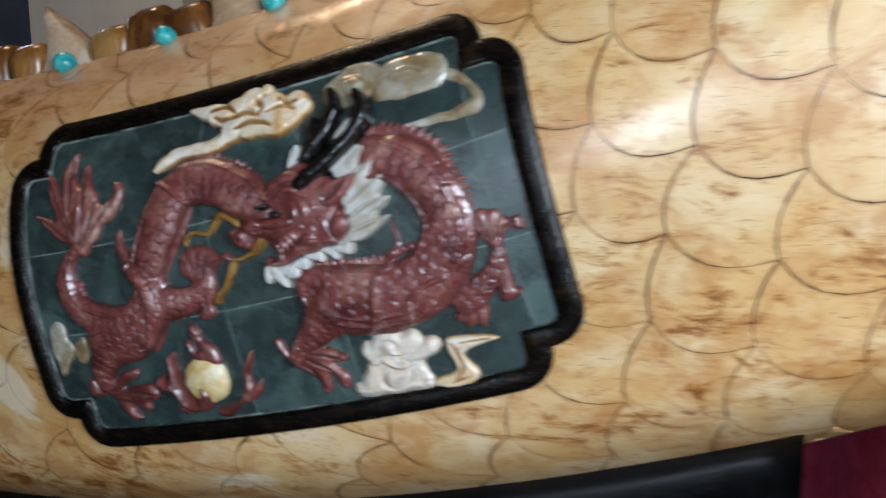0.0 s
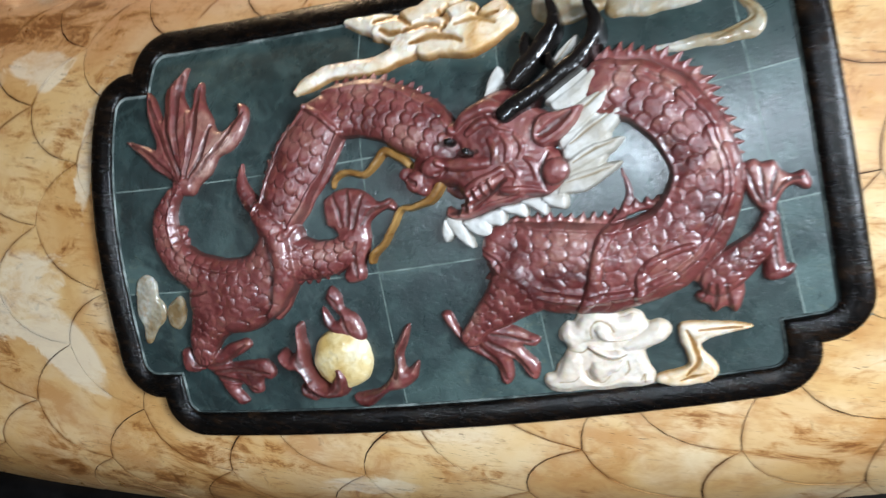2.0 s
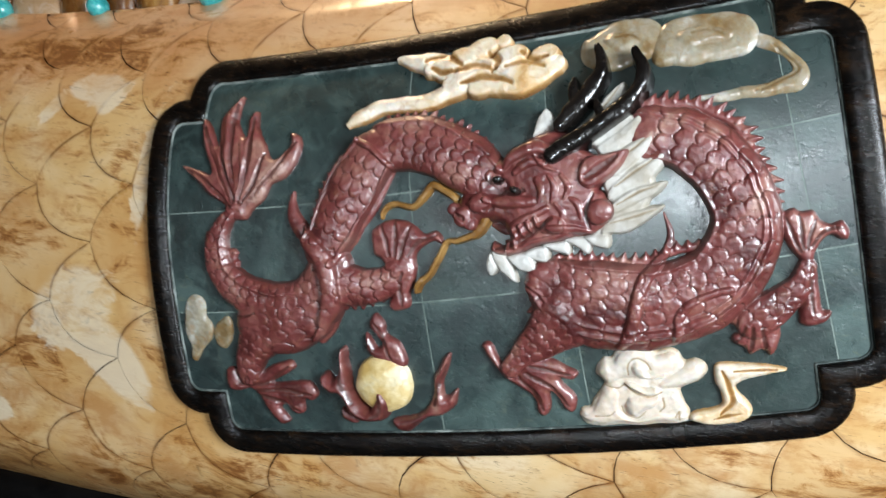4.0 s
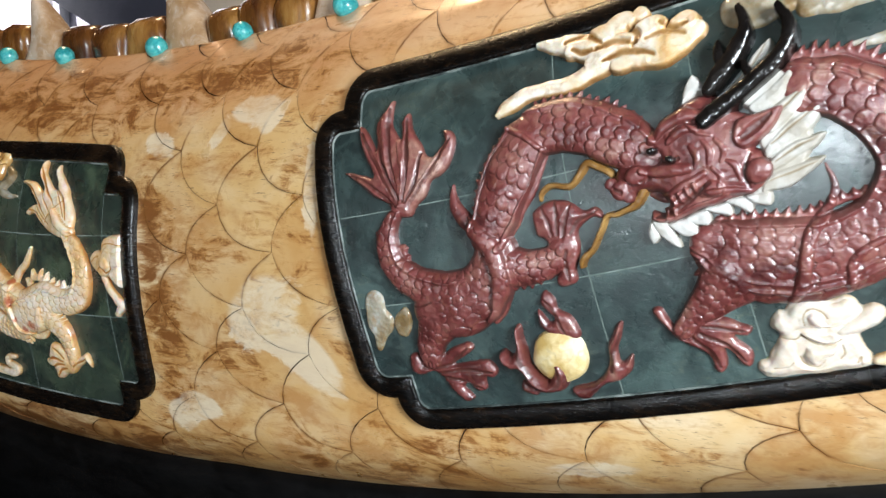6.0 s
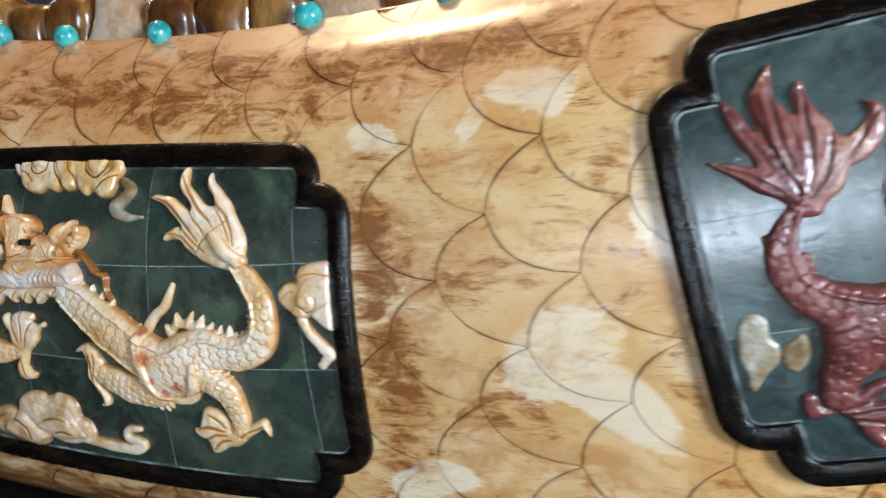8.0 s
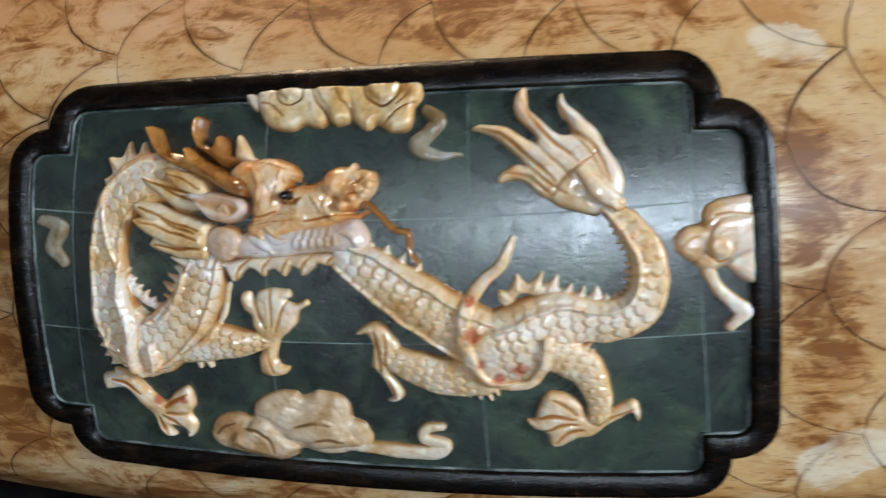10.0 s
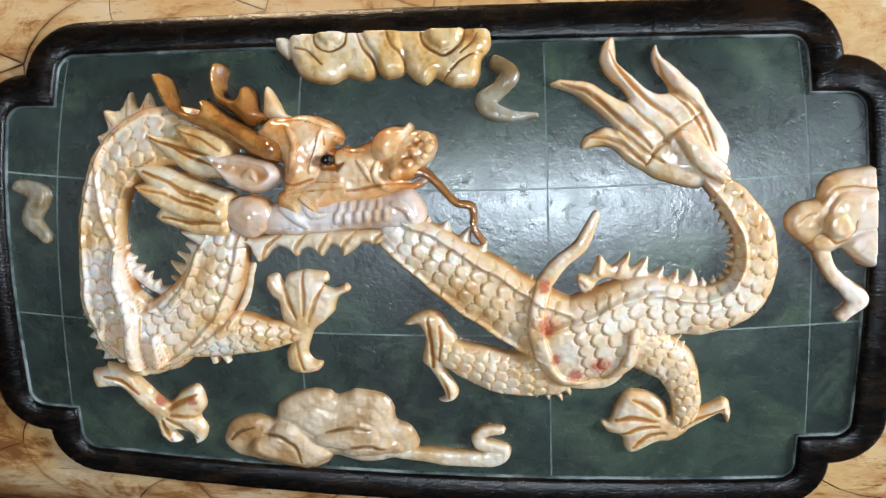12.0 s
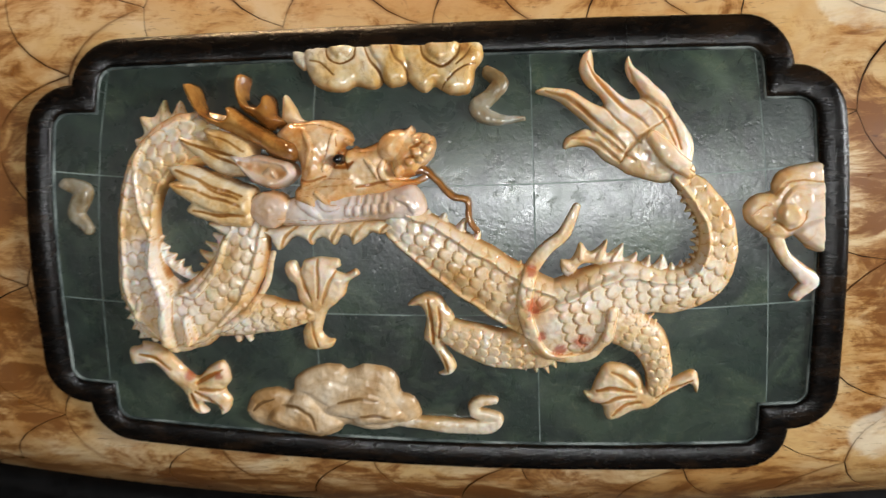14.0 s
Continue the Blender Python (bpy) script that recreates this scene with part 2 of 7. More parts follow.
# bluer jade of panel A, with the lamp's glow on it lightening the colour
LIT_BLUE_JADE = jade_material("lit_blue_green_jade", (0.003, 0.0085, 0.0088), (0.010, 0.0250, 0.0250), (0.030, 0.060, 0.057), (0.078, 0.128, 0.117))
GROUT = stone_material("pale_jade_edge", [(0.3, (0.12, 0.16, 0.14)), (0.7, (0.25, 0.30, 0.27))], 90, 0.5)
DUST = stone_material("dusty_jade_edge", [(0.30, (0.014, 0.022, 0.021)), (0.5, (0.075, 0.096, 0.088)), (0.7, (0.24, 0.27, 0.25))], 60, 0.6)
# cuts and outer edges turn a deeper tone of the same red
RED = stone_material("red_stone", [(0.16, (0.060, 0.008, 0.008)), (0.36, (0.130, 0.023, 0.021)), (0.56, (0.200, 0.048, 0.043)), (0.76, (0.280, 0.110, 0.085)), (0.92, (0.44, 0.26, 0.20))], 64, 0.38, 0.50, (0.24, 0.095, 0.050), 0.60, groove_tint=(0.075, 0.022, 0.016), wash=(0.105, 0.022, 0.017), gloss=1.0, waves=0.40)
AMBER = stone_material("honey_stone", [(0.10, (0.56, 0.27, 0.09)), (0.28, (0.70, 0.46, 0.23)), (0.46, (0.79, 0.61, 0.41)), (0.62, (0.83, 0.715, 0.585)), (0.84, (0.84, 0.79, 0.75))], 46, 0.22, 0.80, (0.62, 0.33, 0.11), 0.14, groove_tint=(0.40, 0.155, 0.040), wash=(0.68, 0.40, 0.15), glow=0.5)
HONEY = stone_material("orange_honey_stone", [(0.14, (0.44, 0.13, 0.025)), (0.34, (0.60, 0.25, 0.070)), (0.52, (0.71, 0.40, 0.17)), (0.70, (0.78, 0.56, 0.34)), (0.90, (0.82, 0.70, 0.56))], 62, 0.15, 0.90, (0.54, 0.22, 0.05), 0.12, groove_tint=(0.30, 0.085, 0.014), wash=(0.52, 0.22, 0.05), glow=0.35)
YELLOW = stone_material("yellow_stone", [(0.16, (0.54, 0.25, 0.065)), (0.34, (0.73, 0.47, 0.20)), (0.54, (0.81, 0.66, 0.42)), (0.78, (0.84, 0.77, 0.63))], 60, 0.24, 0.35, (0.50, 0.21, 0.045), 0.15, groove_tint=(0.20, 0.065, 0.012), wash=(0.60, 0.30, 0.075))
CREAM = stone_material("pale_cream_stone", [(0.16, (0.66, 0.42, 0.20)), (0.38, (0.76, 0.61, 0.43)), (0.62, (0.81, 0.74, 0.64)), (0.85, (0.83, 0.80, 0.76))], 50, 0.2, 0.4, (0.62, 0.38, 0.17), groove_tint=(0.46, 0.22, 0.07), wash=(0.68, 0.44, 0.20), glow=0.3)
BLUSH = stone_material("pale_pink_stone", [(0.18, (0.58, 0.38, 0.24)), (0.42, (0.70, 0.55, 0.47)), (0.64, (0.77, 0.68, 0.64)), (0.84, (0.82, 0.78, 0.77))], 40, 0.14, 0.9, (0.64, 0.40, 0.22), groove_tint=(0.44, 0.18, 0.05), wash=(0.68, 0.42, 0.22), glow=0.3)
TAN = stone_material("tan_cloud_stone", [(0.24, (0.40, 0.21, 0.08)), (0.46, (0.60, 0.40, 0.22)), (0.66, (0.74, 0.58, 0.40)), (0.84, (0.82, 0.73, 0.60))], 50, 0.28, 0.25, (0.34, 0.17, 0.06), 0.2, groove_tint=(0.12, 0.055, 0.018), wash=(0.46, 0.26, 0.10))
CURD = stone_material("yellow_cream_stone", [(0.18, (0.34, 0.15, 0.045)), (0.32, (0.70, 0.42, 0.14)), (0.50, (0.80, 0.61, 0.34)), (0.70, (0.84, 0.76, 0.60))], 46, 0.22, 0.6, (0.30, 0.12, 0.03), 0.14, groove_tint=(0.10, 0.038, 0.010), wash=(0.50, 0.25, 0.07), glow=0.15)
IVORY = stone_material("cream_stone", [(0.16, (0.50, 0.28, 0.10)), (0.34, (0.66, 0.47, 0.27)), (0.54, (0.75, 0.65, 0.50)), (0.80, (0.79, 0.75, 0.68))], 44, 0.26, 0.35, (0.48, 0.24, 0.07), 0.14, groove_tint=(0.17, 0.070, 0.018), wash=(0.54, 0.30, 0.10), glow=0.2)
MILK = stone_material("milk_white_stone", [(0.16, (0.54, 0.39, 0.25)), (0.36, (0.64, 0.52, 0.41)), (0.56, (0.68, 0.585, 0.495)), (0.80, (0.70, 0.635, 0.56))], 44, 0.26, 0.35, (0.48, 0.36, 0.23), 0.10, groove_tint=(0.34, 0.24, 0.14), wash=(0.48, 0.39, 0.29), glow=0.25)
SMOKE = stone_material("translucent_grey_stone", [(0.26, (0.20, 0.13, 0.06)), (0.46, (0.30, 0.25, 0.17)), (0.66, (0.40, 0.37, 0.30)), (0.84, (0.56, 0.55, 0.51))], 60, 0.2, 0.4, (0.34, 0.20, 0.08), groove_tint=(0.16, 0.10, 0.04), glow=0.3)
WHITE = stone_material("white_shell", [(0.22, (0.38, 0.34, 0.28)), (0.45, (0.50, 0.475, 0.43)), (0.75, (0.58, 0.57, 0.54))], 60, 0.4, 0.15, groove_tint=(0.24, 0.18, 0.11), wash=(0.40, 0.35, 0.27))
HORN = stone_material("black_horn", [(0.3, (0.003, 0.0025, 0.0025)), (0.7, (0.010, 0.008, 0.007))], 60, 0.22, 0.3, relief=0.06)
BROWN_HORN = stone_material("brown_horn", [(0.22, (0.12, 0.036, 0.008)), (0.44, (0.27, 0.100, 0.022)), (0.62, (0.44, 0.195, 0.046)), (0.82, (0.56, 0.31, 0.10))], 46, 0.16, 0.8, (0.12, 0.035, 0.008), 0.10)
WHISKER = stone_material("golden_wire", [(0.3, (0.17, 0.075, 0.016)), (0.7, (0.36, 0.20, 0.06))], 90, 0.3, 0.2)
PEARL = stone_material("cream_pearl", [(0.26, (0.52, 0.34, 0.11)), (0.48, (0.70, 0.55, 0.28)), (0.72, (0.80, 0.71, 0.50))], 60, 0.3, 0.3, (0.50, 0.32, 0.10))
TURQUOISE = stone_material("turquoise", [(0.3, (0.02, 0.26, 0.27)), (0.5, (0.05, 0.42, 0.42)), (0.75, (0.13, 0.54, 0.50))], 150, 0.25, 0.4, (0.03, 0.16, 0.15))
TIGER = stone_material("tiger_eye", [(0.26, (0.060, 0.018, 0.005)), (0.46, (0.17, 0.062, 0.013)), (0.62, (0.31, 0.140, 0.034)), (0.80, (0.48, 0.27, 0.085))], 34, 0.25, 0.35, (0.09, 0.032, 0.008), 0.2, (1, 1, 0.35))
AGATE = stone_material("tan_agate", [(0.30, (0.34, 0.19, 0.09)), (0.52, (0.52, 0.34, 0.20)), (0.72, (0.66, 0.52, 0.40))], 22, 0.24, 0.35, (0.62, 0.55, 0.48))
PLASTER = stone_material("wall_paint", [(0.3, (0.52, 0.48, 0.42)), (0.7, (0.60, 0.56, 0.50))], 6, 0.85)
WOODEN = stone_material("brown_wood", [(0.3, (0.10, 0.05, 0.02)), (0.7, (0.20, 0.11, 0.05))], 12, 0.5, stretch=(1, 1, 0.15))
FLOORING = stone_material("dark_floor", [(0.3, (0.050, 0.044, 0.038)), (0.7, (0.085, 0.076, 0.066))], 8, 0.5)
VELVET = stone_material("magenta_cloth", [(0.3, (0.30, 0.02, 0.06)), (0.7, (0.46, 0.05, 0.11))], 18, 0.7)
CEIL = stone_material("unseen_dark_ceiling", [(0.3, (0.16, 0.115, 0.075)), (0.7, (0.25, 0.185, 0.125))], 5, 0.8, stretch=(0.2, 1, 1))
SLATE = stone_material("dark_blue_grey_paint", [(0.3, (0.03, 0.035, 0.06)), (0.7, (0.06, 0.065, 0.10))], 9, 0.5)
WHITE_PAINT = stone_material("white_paint", [(0.3, (0.72, 0.72, 0.74)), (0.7, (0.80, 0.80, 0.82))], 9, 0.5)


def glow_material(name, colour, strength):
    m, n, l, b = material(name, 0.6)
    b.inputs["Base Color"].default_value = (*colour, 1)
    b.inputs["Emission Color"].default_value = (*colour, 1)
    b.inputs["Emission Strength"].default_value = strength
    return m


DAYLIGHT = glow_material("bright_daylight", (0.86, 0.84, 1.0), 1.6)
LAMP_GLASS = glow_material("lit_lamp_glass", (1.0, 0.82, 0.6), 6.0)

# ---- the curved front of the ornament ----
ARC, MID, RISE = 0.528, -0.154, 1.06


def skin(s, w):
    """Front of the body in metres: s runs along its sagging centre line, w up across it."""
    s, w = np.asarray(s, float), np.asarray(w, float)
    d = ARC * (s - MID)
    n = np.hypot(1, d)
    x, z = s - w * d / n, RISE + 0.5 * ARC * (s - MID) ** 2 + w / n
    v = z - RISE - 0.5 * ARC * (x - MID) ** 2
    y = 0.0076 + 0.0183 * x + 0.0512 * x * x - 0.02 * v + 1.3483 * v**2 + 7.80 * v**3 + 2.6 * v**4 - 0.0478 * x * v
    y = y + 14.0 * np.maximum(0, -0.088 - 0.05 * np.maximum(x, 0) - v) ** 2
    y = y - 0.0035 * np.exp(-(((v - 0.163) / 0.011) ** 2))
    return np.stack([x, y, z], -1)


def on_skin(s, w, h):
    """A place h metres out from the front."""
    e = 1e-4
    n = np.cross(skin(s, np.add(w, e)) - skin(s, np.subtract(w, e)), skin(np.add(s, e), w) - skin(np.subtract(s, e), w))
    n /= np.linalg.norm(n, axis=-1, keepdims=True)
    n *= np.where(n[..., 1:2] > 0, -1, 1)
    return skin(s, w) + n * np.asarray(h)[..., None]


def mesh_of(name, verts, faces, mat, smooth=True):
    me = bpy.data.meshes.new(name)
    me.from_pydata([tuple(v) for v in verts], [], [tuple(f) for f in faces])
    me.materials.append(mat)
    me.polygons.foreach_set("use_smooth", [smooth] * len(me.polygons))
    me.update()
    return me


def part(name, bm, mat, parent=None, label=""):
    """Links a bmesh (or a ready mesh) as one object under a thing."""
    if isinstance(bm, bpy.types.Mesh):
        me = bm
    else:
        me = bpy.data.meshes.new(name)
        bmesh.ops.recalc_face_normals(bm, faces=bm.faces)
        bm.to_mesh(me)
        bm.free()
        me.polygons.foreach_set("use_smooth", [True] * len(me.polygons))
        me.materials.append(mat)
    ob = new(name, me)
    if parent:
        ob.parent = parent
        ob.matrix_parent_inverse = parent.matrix_world.inverted()
    return tagged(ob, label) if label else ob


def thing(name, label, category, group="", kind="", at=(0, 0, 0)):
    ob = new(name)
    ob.location = at
    ob.empty_display_size = 0.05
    bpy.context.view_layer.update()
    return tagged(ob, label, category, group, kind)


def box_bm(x0, x1, y0, y1, z0, z1, bevel=0.0, seg=2):
    bm = bmesh.new()
    bmesh.ops.create_cube(bm, size=1)
    for v in bm.verts:
        v.co = Vector(((x0, x1)[v.co.x > 0], (y0, y1)[v.co.y > 0], (z0, z1)[v.co.z > 0]))
    if bevel:
        bmesh.ops.bevel(bm, geom=bm.edges[:], offset=bevel, segments=seg, affect="EDGES", profile=0.5)
    return bm


def field_mesh(name, mat, s0, s1, w0, w1, step, fn, base):
    """A carved relief: fn(S, W) gives its height over the base; where it is below zero there is nothing."""
    S, W = np.meshgrid(np.linspace(s0, s1, max(3, int((s1 - s0) / step) + 1)), np.linspace(w0, w1, max(3, int((w1 - w0) / step) + 1)))
    H = fn(S, W)
    H, stain, blush = H if isinstance(H, tuple) else (H, None, None)
    keep = H > 0
    cell = keep[:-1, :-1] | keep[1:, :-1] | keep[:-1, 1:] | keep[1:, 1:]
    i, j = np.nonzero(cell)
    cols = S.shape[1]
    a = i * cols + j
    quads = np.stack([a, a + 1, a + cols + 1, a + cols], 1)
    used, inv = np.unique(quads, return_inverse=True)
    quads = inv.reshape(quads.shape)
    s, w, h = S.ravel()[used], W.ravel()[used], np.maximum(H.ravel()[used], -0.0012)
    v = on_skin(s, w, base + h)
    me = bpy.data.meshes.new(name)
    me.vertices.add(len(v))
    me.vertices.foreach_set("co", v.ravel())
    me.loops.add(quads.size)
    me.loops.foreach_set("vertex_index", quads.ravel().astype(np.int32))
    me.polygons.add(len(quads))
    me.polygons.foreach_set("loop_start", np.arange(0, quads.size, 4, dtype=np.int32))
    me.polygons.foreach_set("use_smooth", np.ones(len(quads), dtype=bool))
    me.materials.append(mat)
    me.update(calc_edges=True)
    me.validate()
    if stain is not None:
        me.attributes.new("groove_tint", "FLOAT", "POINT").data.foreach_set("value", stain.ravel()[used].astype(np.float32))
        me.attributes.new("blush", "FLOAT", "POINT").data.foreach_set("value", blush.ravel()[used].astype(np.float32))
    return me


# ---- body ----
S_END0, S_END1 = -1.05, 1.05
W_LOW, W_RIM = -0.185, 0.186
Y_BACK = 0.30


def body_mesh():
    """Closed body under the scales: front, top, and the same again behind."""
    ss = np.linspace(S_END0, S_END1, 121)
    ws = np.linspace(W_LOW, W_RIM, 34)
    front = np.array([on_skin(np.full(len(ws), s), ws, np.full(len(ws), -0.0012)) for s in ss])
    back = front[:, ::-1].copy()
    back[..., 1] = Y_BACK - back[..., 1]
    ring = np.concatenate([front, back], 1)
    n, k = ring.shape[:2]
    faces = [(i * k + j, (i + 1) * k + j, (i + 1) * k + (j + 1) % k, i * k + (j + 1) % k) for i in range(n - 1) for j in range(k)]
    faces += [tuple(range(k))[::-1], tuple((n - 1) * k + j for j in range(k))]
    return mesh_of("core", ring.reshape(-1, 3), faces, GROOVE)


ornament = thing("scaled_ornament", "long crescent-shaped ornamental body clad in amber bone scales", "ornament", at=(MID, 0.15, RISE))
part("core", body_mesh(), GROOVE, ornament)

# ---- relief panels ----
def rounded(S, W, cs, cw, hs, hw, r):
    qx, qy = np.abs(S - cs) - (hs - r), np.abs(W - cw) - (hw - r)
    return np.hypot(np.maximum(qx, 0), np.maximum(qy, 0)) + np.minimum(np.maximum(qx, qy), 0) - r


def outline(S, W, p):
    """Signed distance to the notched outline of a panel."""
    cs, cw, hs, hw, cut, taper, a, b, e, f = p
    y = W - cw
    x = S - cs - np.sign(S - cs) * taper * y
    S, W = cs + x, W + (a + b * y / hw) * x * x + (e + f * y / hw) * x
    return np.minimum(rounded(S, W, cs, cw, hs, hw - cut, 0.020), rounded(S, W, cs, cw, hs - cut, hw, 0.020))


# centre, half sizes, notch; then taper, bow and slant of the long edges
PANEL_A = (0.3260, 0.0175, 0.1828, 0.1088, 0.0215, 0.062, 0.05, 0.05, 0.028, 0.017)
PANEL_B = (-0.2151, 0.0131, 0.1868, 0.1038, 0.0205, 0.042, 0.16, 0.16, 0.0072, -0.0208)


def warp(x, y, p):
    """Panels are a little wider at the top, and their long edges bow."""
    cs, cw, hs, hw, cut, taper, a, b, e, f = p
    return cs + x + np.tanh(x / 0.03) * taper * y, cw + y - (a + b * y / hw) * x * x - (e + f * y / hw) * x


def edge_line(p, d):
    """The notched outline, d metres inside its edge, counter-clockwise from the right."""
    cs, cw, hs, hw, cut = p[:5]
    r = 0.020

    def corner(cx, cy, a0):
        a = np.radians(np.linspace(a0, a0 + 90, 9))
        return np.stack([cx + (r - d) * np.cos(a), cy + (r - d) * np.sin(a)], 1)

    def line(p0, p1, n):
        t = np.linspace(0, 1, n + 2)[1:-1, None]
        return np.array(p0) * (1 - t) + np.array(p1) * t

    low = corner(hs - r, hw - cut - r, 0)
    notch = np.array([(hs - cut - d, hw - cut - d)])
    high = corner(hs - cut - r, hw - r, 0)
    quarter = [low, line(low[-1], notch[0], 2), notch, line(notch[0], high[0], 2), high]
    q1 = np.concatenate(quarter)
    q2, q3, q4 = q1[::-1] * (-1, 1), -q1, q1[::-1] * (1, -1)
    parts = []
    for q, nxt, n in ((q1, q2, 70), (q2, q3, 36), (q3, q4, 70), (q4, q1, 36)):
        parts += [q, line(q[-1], nxt[0], n)]
    return np.concatenate(parts)


RIB_SHAPE = ((0.0, -0.0012), (0.0, 0.0022), (0.0004, 0.0034), (0.0014, 0.0046), (0.0034, 0.0052), (0.0064, 0.0053), (0.0090, 0.0051), (0.0104, 0.0047), (0.0110, 0.0045), (0.0122, 0.0041), (0.0128, 0.0035), (0.0132, 0.0026), (0.0132, 0.0))


EDGE_SHAPE = ((0.0130, 0.0010), (0.0130, 0.0024), (0.0136, 0.0026), (0.0141, 0.0019), (0.0141, 0.0010))


def frame_pieces(p, ob, name, shape, mat):
    rows = [edge_line(p, d) for d, _ in shape]
    n = len(rows[0])
    # seams across the straights
    cuts = [23 + 12, 23 + 58, 116 + 8, 116 + 28, 175 + 12, 175 + 58, 268 + 8, 268 + 28]
    for a, b in zip(cuts, cuts[1:] + [cuts[0] + n]):
        idx = [i % n for i in range(a, b + 1)]
        path = []
        for row, (d, h) in zip(rows, shape):
            q = row[idx].copy()
            q[0] += (q[1] - q[0]) * 0.025
            q[-1] += (q[-2] - q[-1]) * 0.025
            s, w = warp(q[:, 0], q[:, 1], p)
            path.append(on_skin(s, w, h + 0.0008 + 0.00012 * np.sin(s * 190) + 0.00010 * np.sin(w * 260 + 1)))
        grid = np.array(path)
        k, m = grid.shape[:2]
        faces = [(i * m + j, (i + 1) * m + j, (i + 1) * m + j + 1, i * m + j + 1) for i in range(k - 1) for j in range(m - 1)]
        ends = np.concatenate([grid[:, 0], grid[:, -1]])
        faces += [tuple(k * m + i for i in range(k)), tuple(k * m + k + i for i in range(k))[::-1]]
        part(name, mesh_of(name, np.concatenate([grid.reshape(-1, 3), ends]), faces, mat), mat, ob)


def panel(p, label, cols, rows, stone):
    ob = thing("relief_panel", label, "relief panel", "relief panels set in the body", at=tuple(on_skin(p[0], p[1], 0.0)))
    cs, cw, hs, hw, cut = p[:5]
    span = (cs - hs - 0.009, cs + hs + 0.009, cw - hw - 0.002, cw + hw + 0.002)
    frame_pieces(p, ob, "frame_piece", RIB_SHAPE, EBONY)
    frame_pieces(p, ob, "edge_strip", EDGE_SHAPE, DUST)
    part("backing", field_mesh("backing", GROUT, *span, 0.004, lambda S, W: np.where(outline(S, W, p) < -0.004, 0.0005, -0.001), 0.0016), GROUT, ob)
    xs, zs = (span[0], *cols, span[1]), (span[2], *rows, span[3])
    for i in range(len(xs) - 1):
        for j in range(len(zs) - 1):
            g = 0.00034
            c = (xs[i] + g, xs[i + 1] - g, zs[j] + g, zs[j + 1] - g)
            me = field_mesh("jade_tile", stone, *c, 0.0018, lambda S, W: np.where(outline(S, W, p) < -0.006, 0.0003, -0.001), 0.0020)
            if len(me.polygons):
                part("jade_tile", me, stone, ob)
    return ob


panel_a = panel(PANEL_A, "black framed dark jade panel with a carved red dragon among clouds", (0.3025, 0.374, 0.478), (-0.0095, 0.0455), LIT_BLUE_JADE)
panel_b = panel(PANEL_B, "black framed dark jade panel with a carved honey coloured dragon", (-0.3678, -0.2650, -0.1630, -0.0616), (-0.0110, 0.0485), JADE)
# ---- carved reliefs ----
def spline(pts, step=0.0005):
    """Points along a smooth line through (s, w, radius)."""
    p = np.array(pts, float)
    p = np.concatenate([2 * p[:1] - p[1:2], p, 2 * p[-1:] - p[-2:-1]])
    out = []
    for a, b, c, d in zip(p, p[1:], p[2:], p[3:]):
        n = max(3, int(np.hypot(*(c - b)[:2]) / step))
        t = np.linspace(0, 1, n, endpoint=False)[:, None]
        out.append(0.5 * (2 * b + (c - a) * t + (2 * a - 5 * b + 4 * c - d) * t * t + (3 * b - a - 3 * c + d) * t**3))
    out.append(p[-2:-1])
    q = np.concatenate(out)
    q[:, 2] = np.maximum(q[:, 2], 0.0006)
    return q


def scale_pattern(u, v):
    """Overlapping rounded scales in units of one scale: high in the middle, creased at the free edge."""
    best, soft = np.zeros_like(u), np.ones_like(u)
    done = np.zeros(u.shape, bool)
    row0 = np.floor(u)
    for k in (2, 1, 0, -1):
        row = row0 + k
        shift = 0.5 * np.mod(row, 2)
        col = np.round(v - shift) + shift
        d = np.hypot((u - row) * 0.80, v - col)
        hit = (d < 0.64) & ~done
        best = np.where(hit, np.sqrt(np.maximum(0, 1 - (d / 0.64) ** 6)) * (0.84 - 0.34 * (u - row)), best)
        soft = np.where(hit, (d / 0.64) ** 5 * (0.72 - 0.40 * (u - row)), soft)
        done |= hit
    return best, np.clip(soft, 0, 1)


def ripple(S, W, size, seed):
    """Smooth unevenness between about -1 and 1."""
    k = 2 * math.pi / size
    out = np.zeros(S.shape)
    for i in range(5):
        a = seed * 1.7 + i * 2.4
        f = k * (0.6 + 0.17 * i)
        out = out + np.sin(f * (S * math.cos(a) + W * math.sin(a)) + seed * 3.1 * i + 1.5 * np.sin(f * 0.6 * (W * math.cos(a) - S * math.sin(a)) + i))
    return out / 3.2


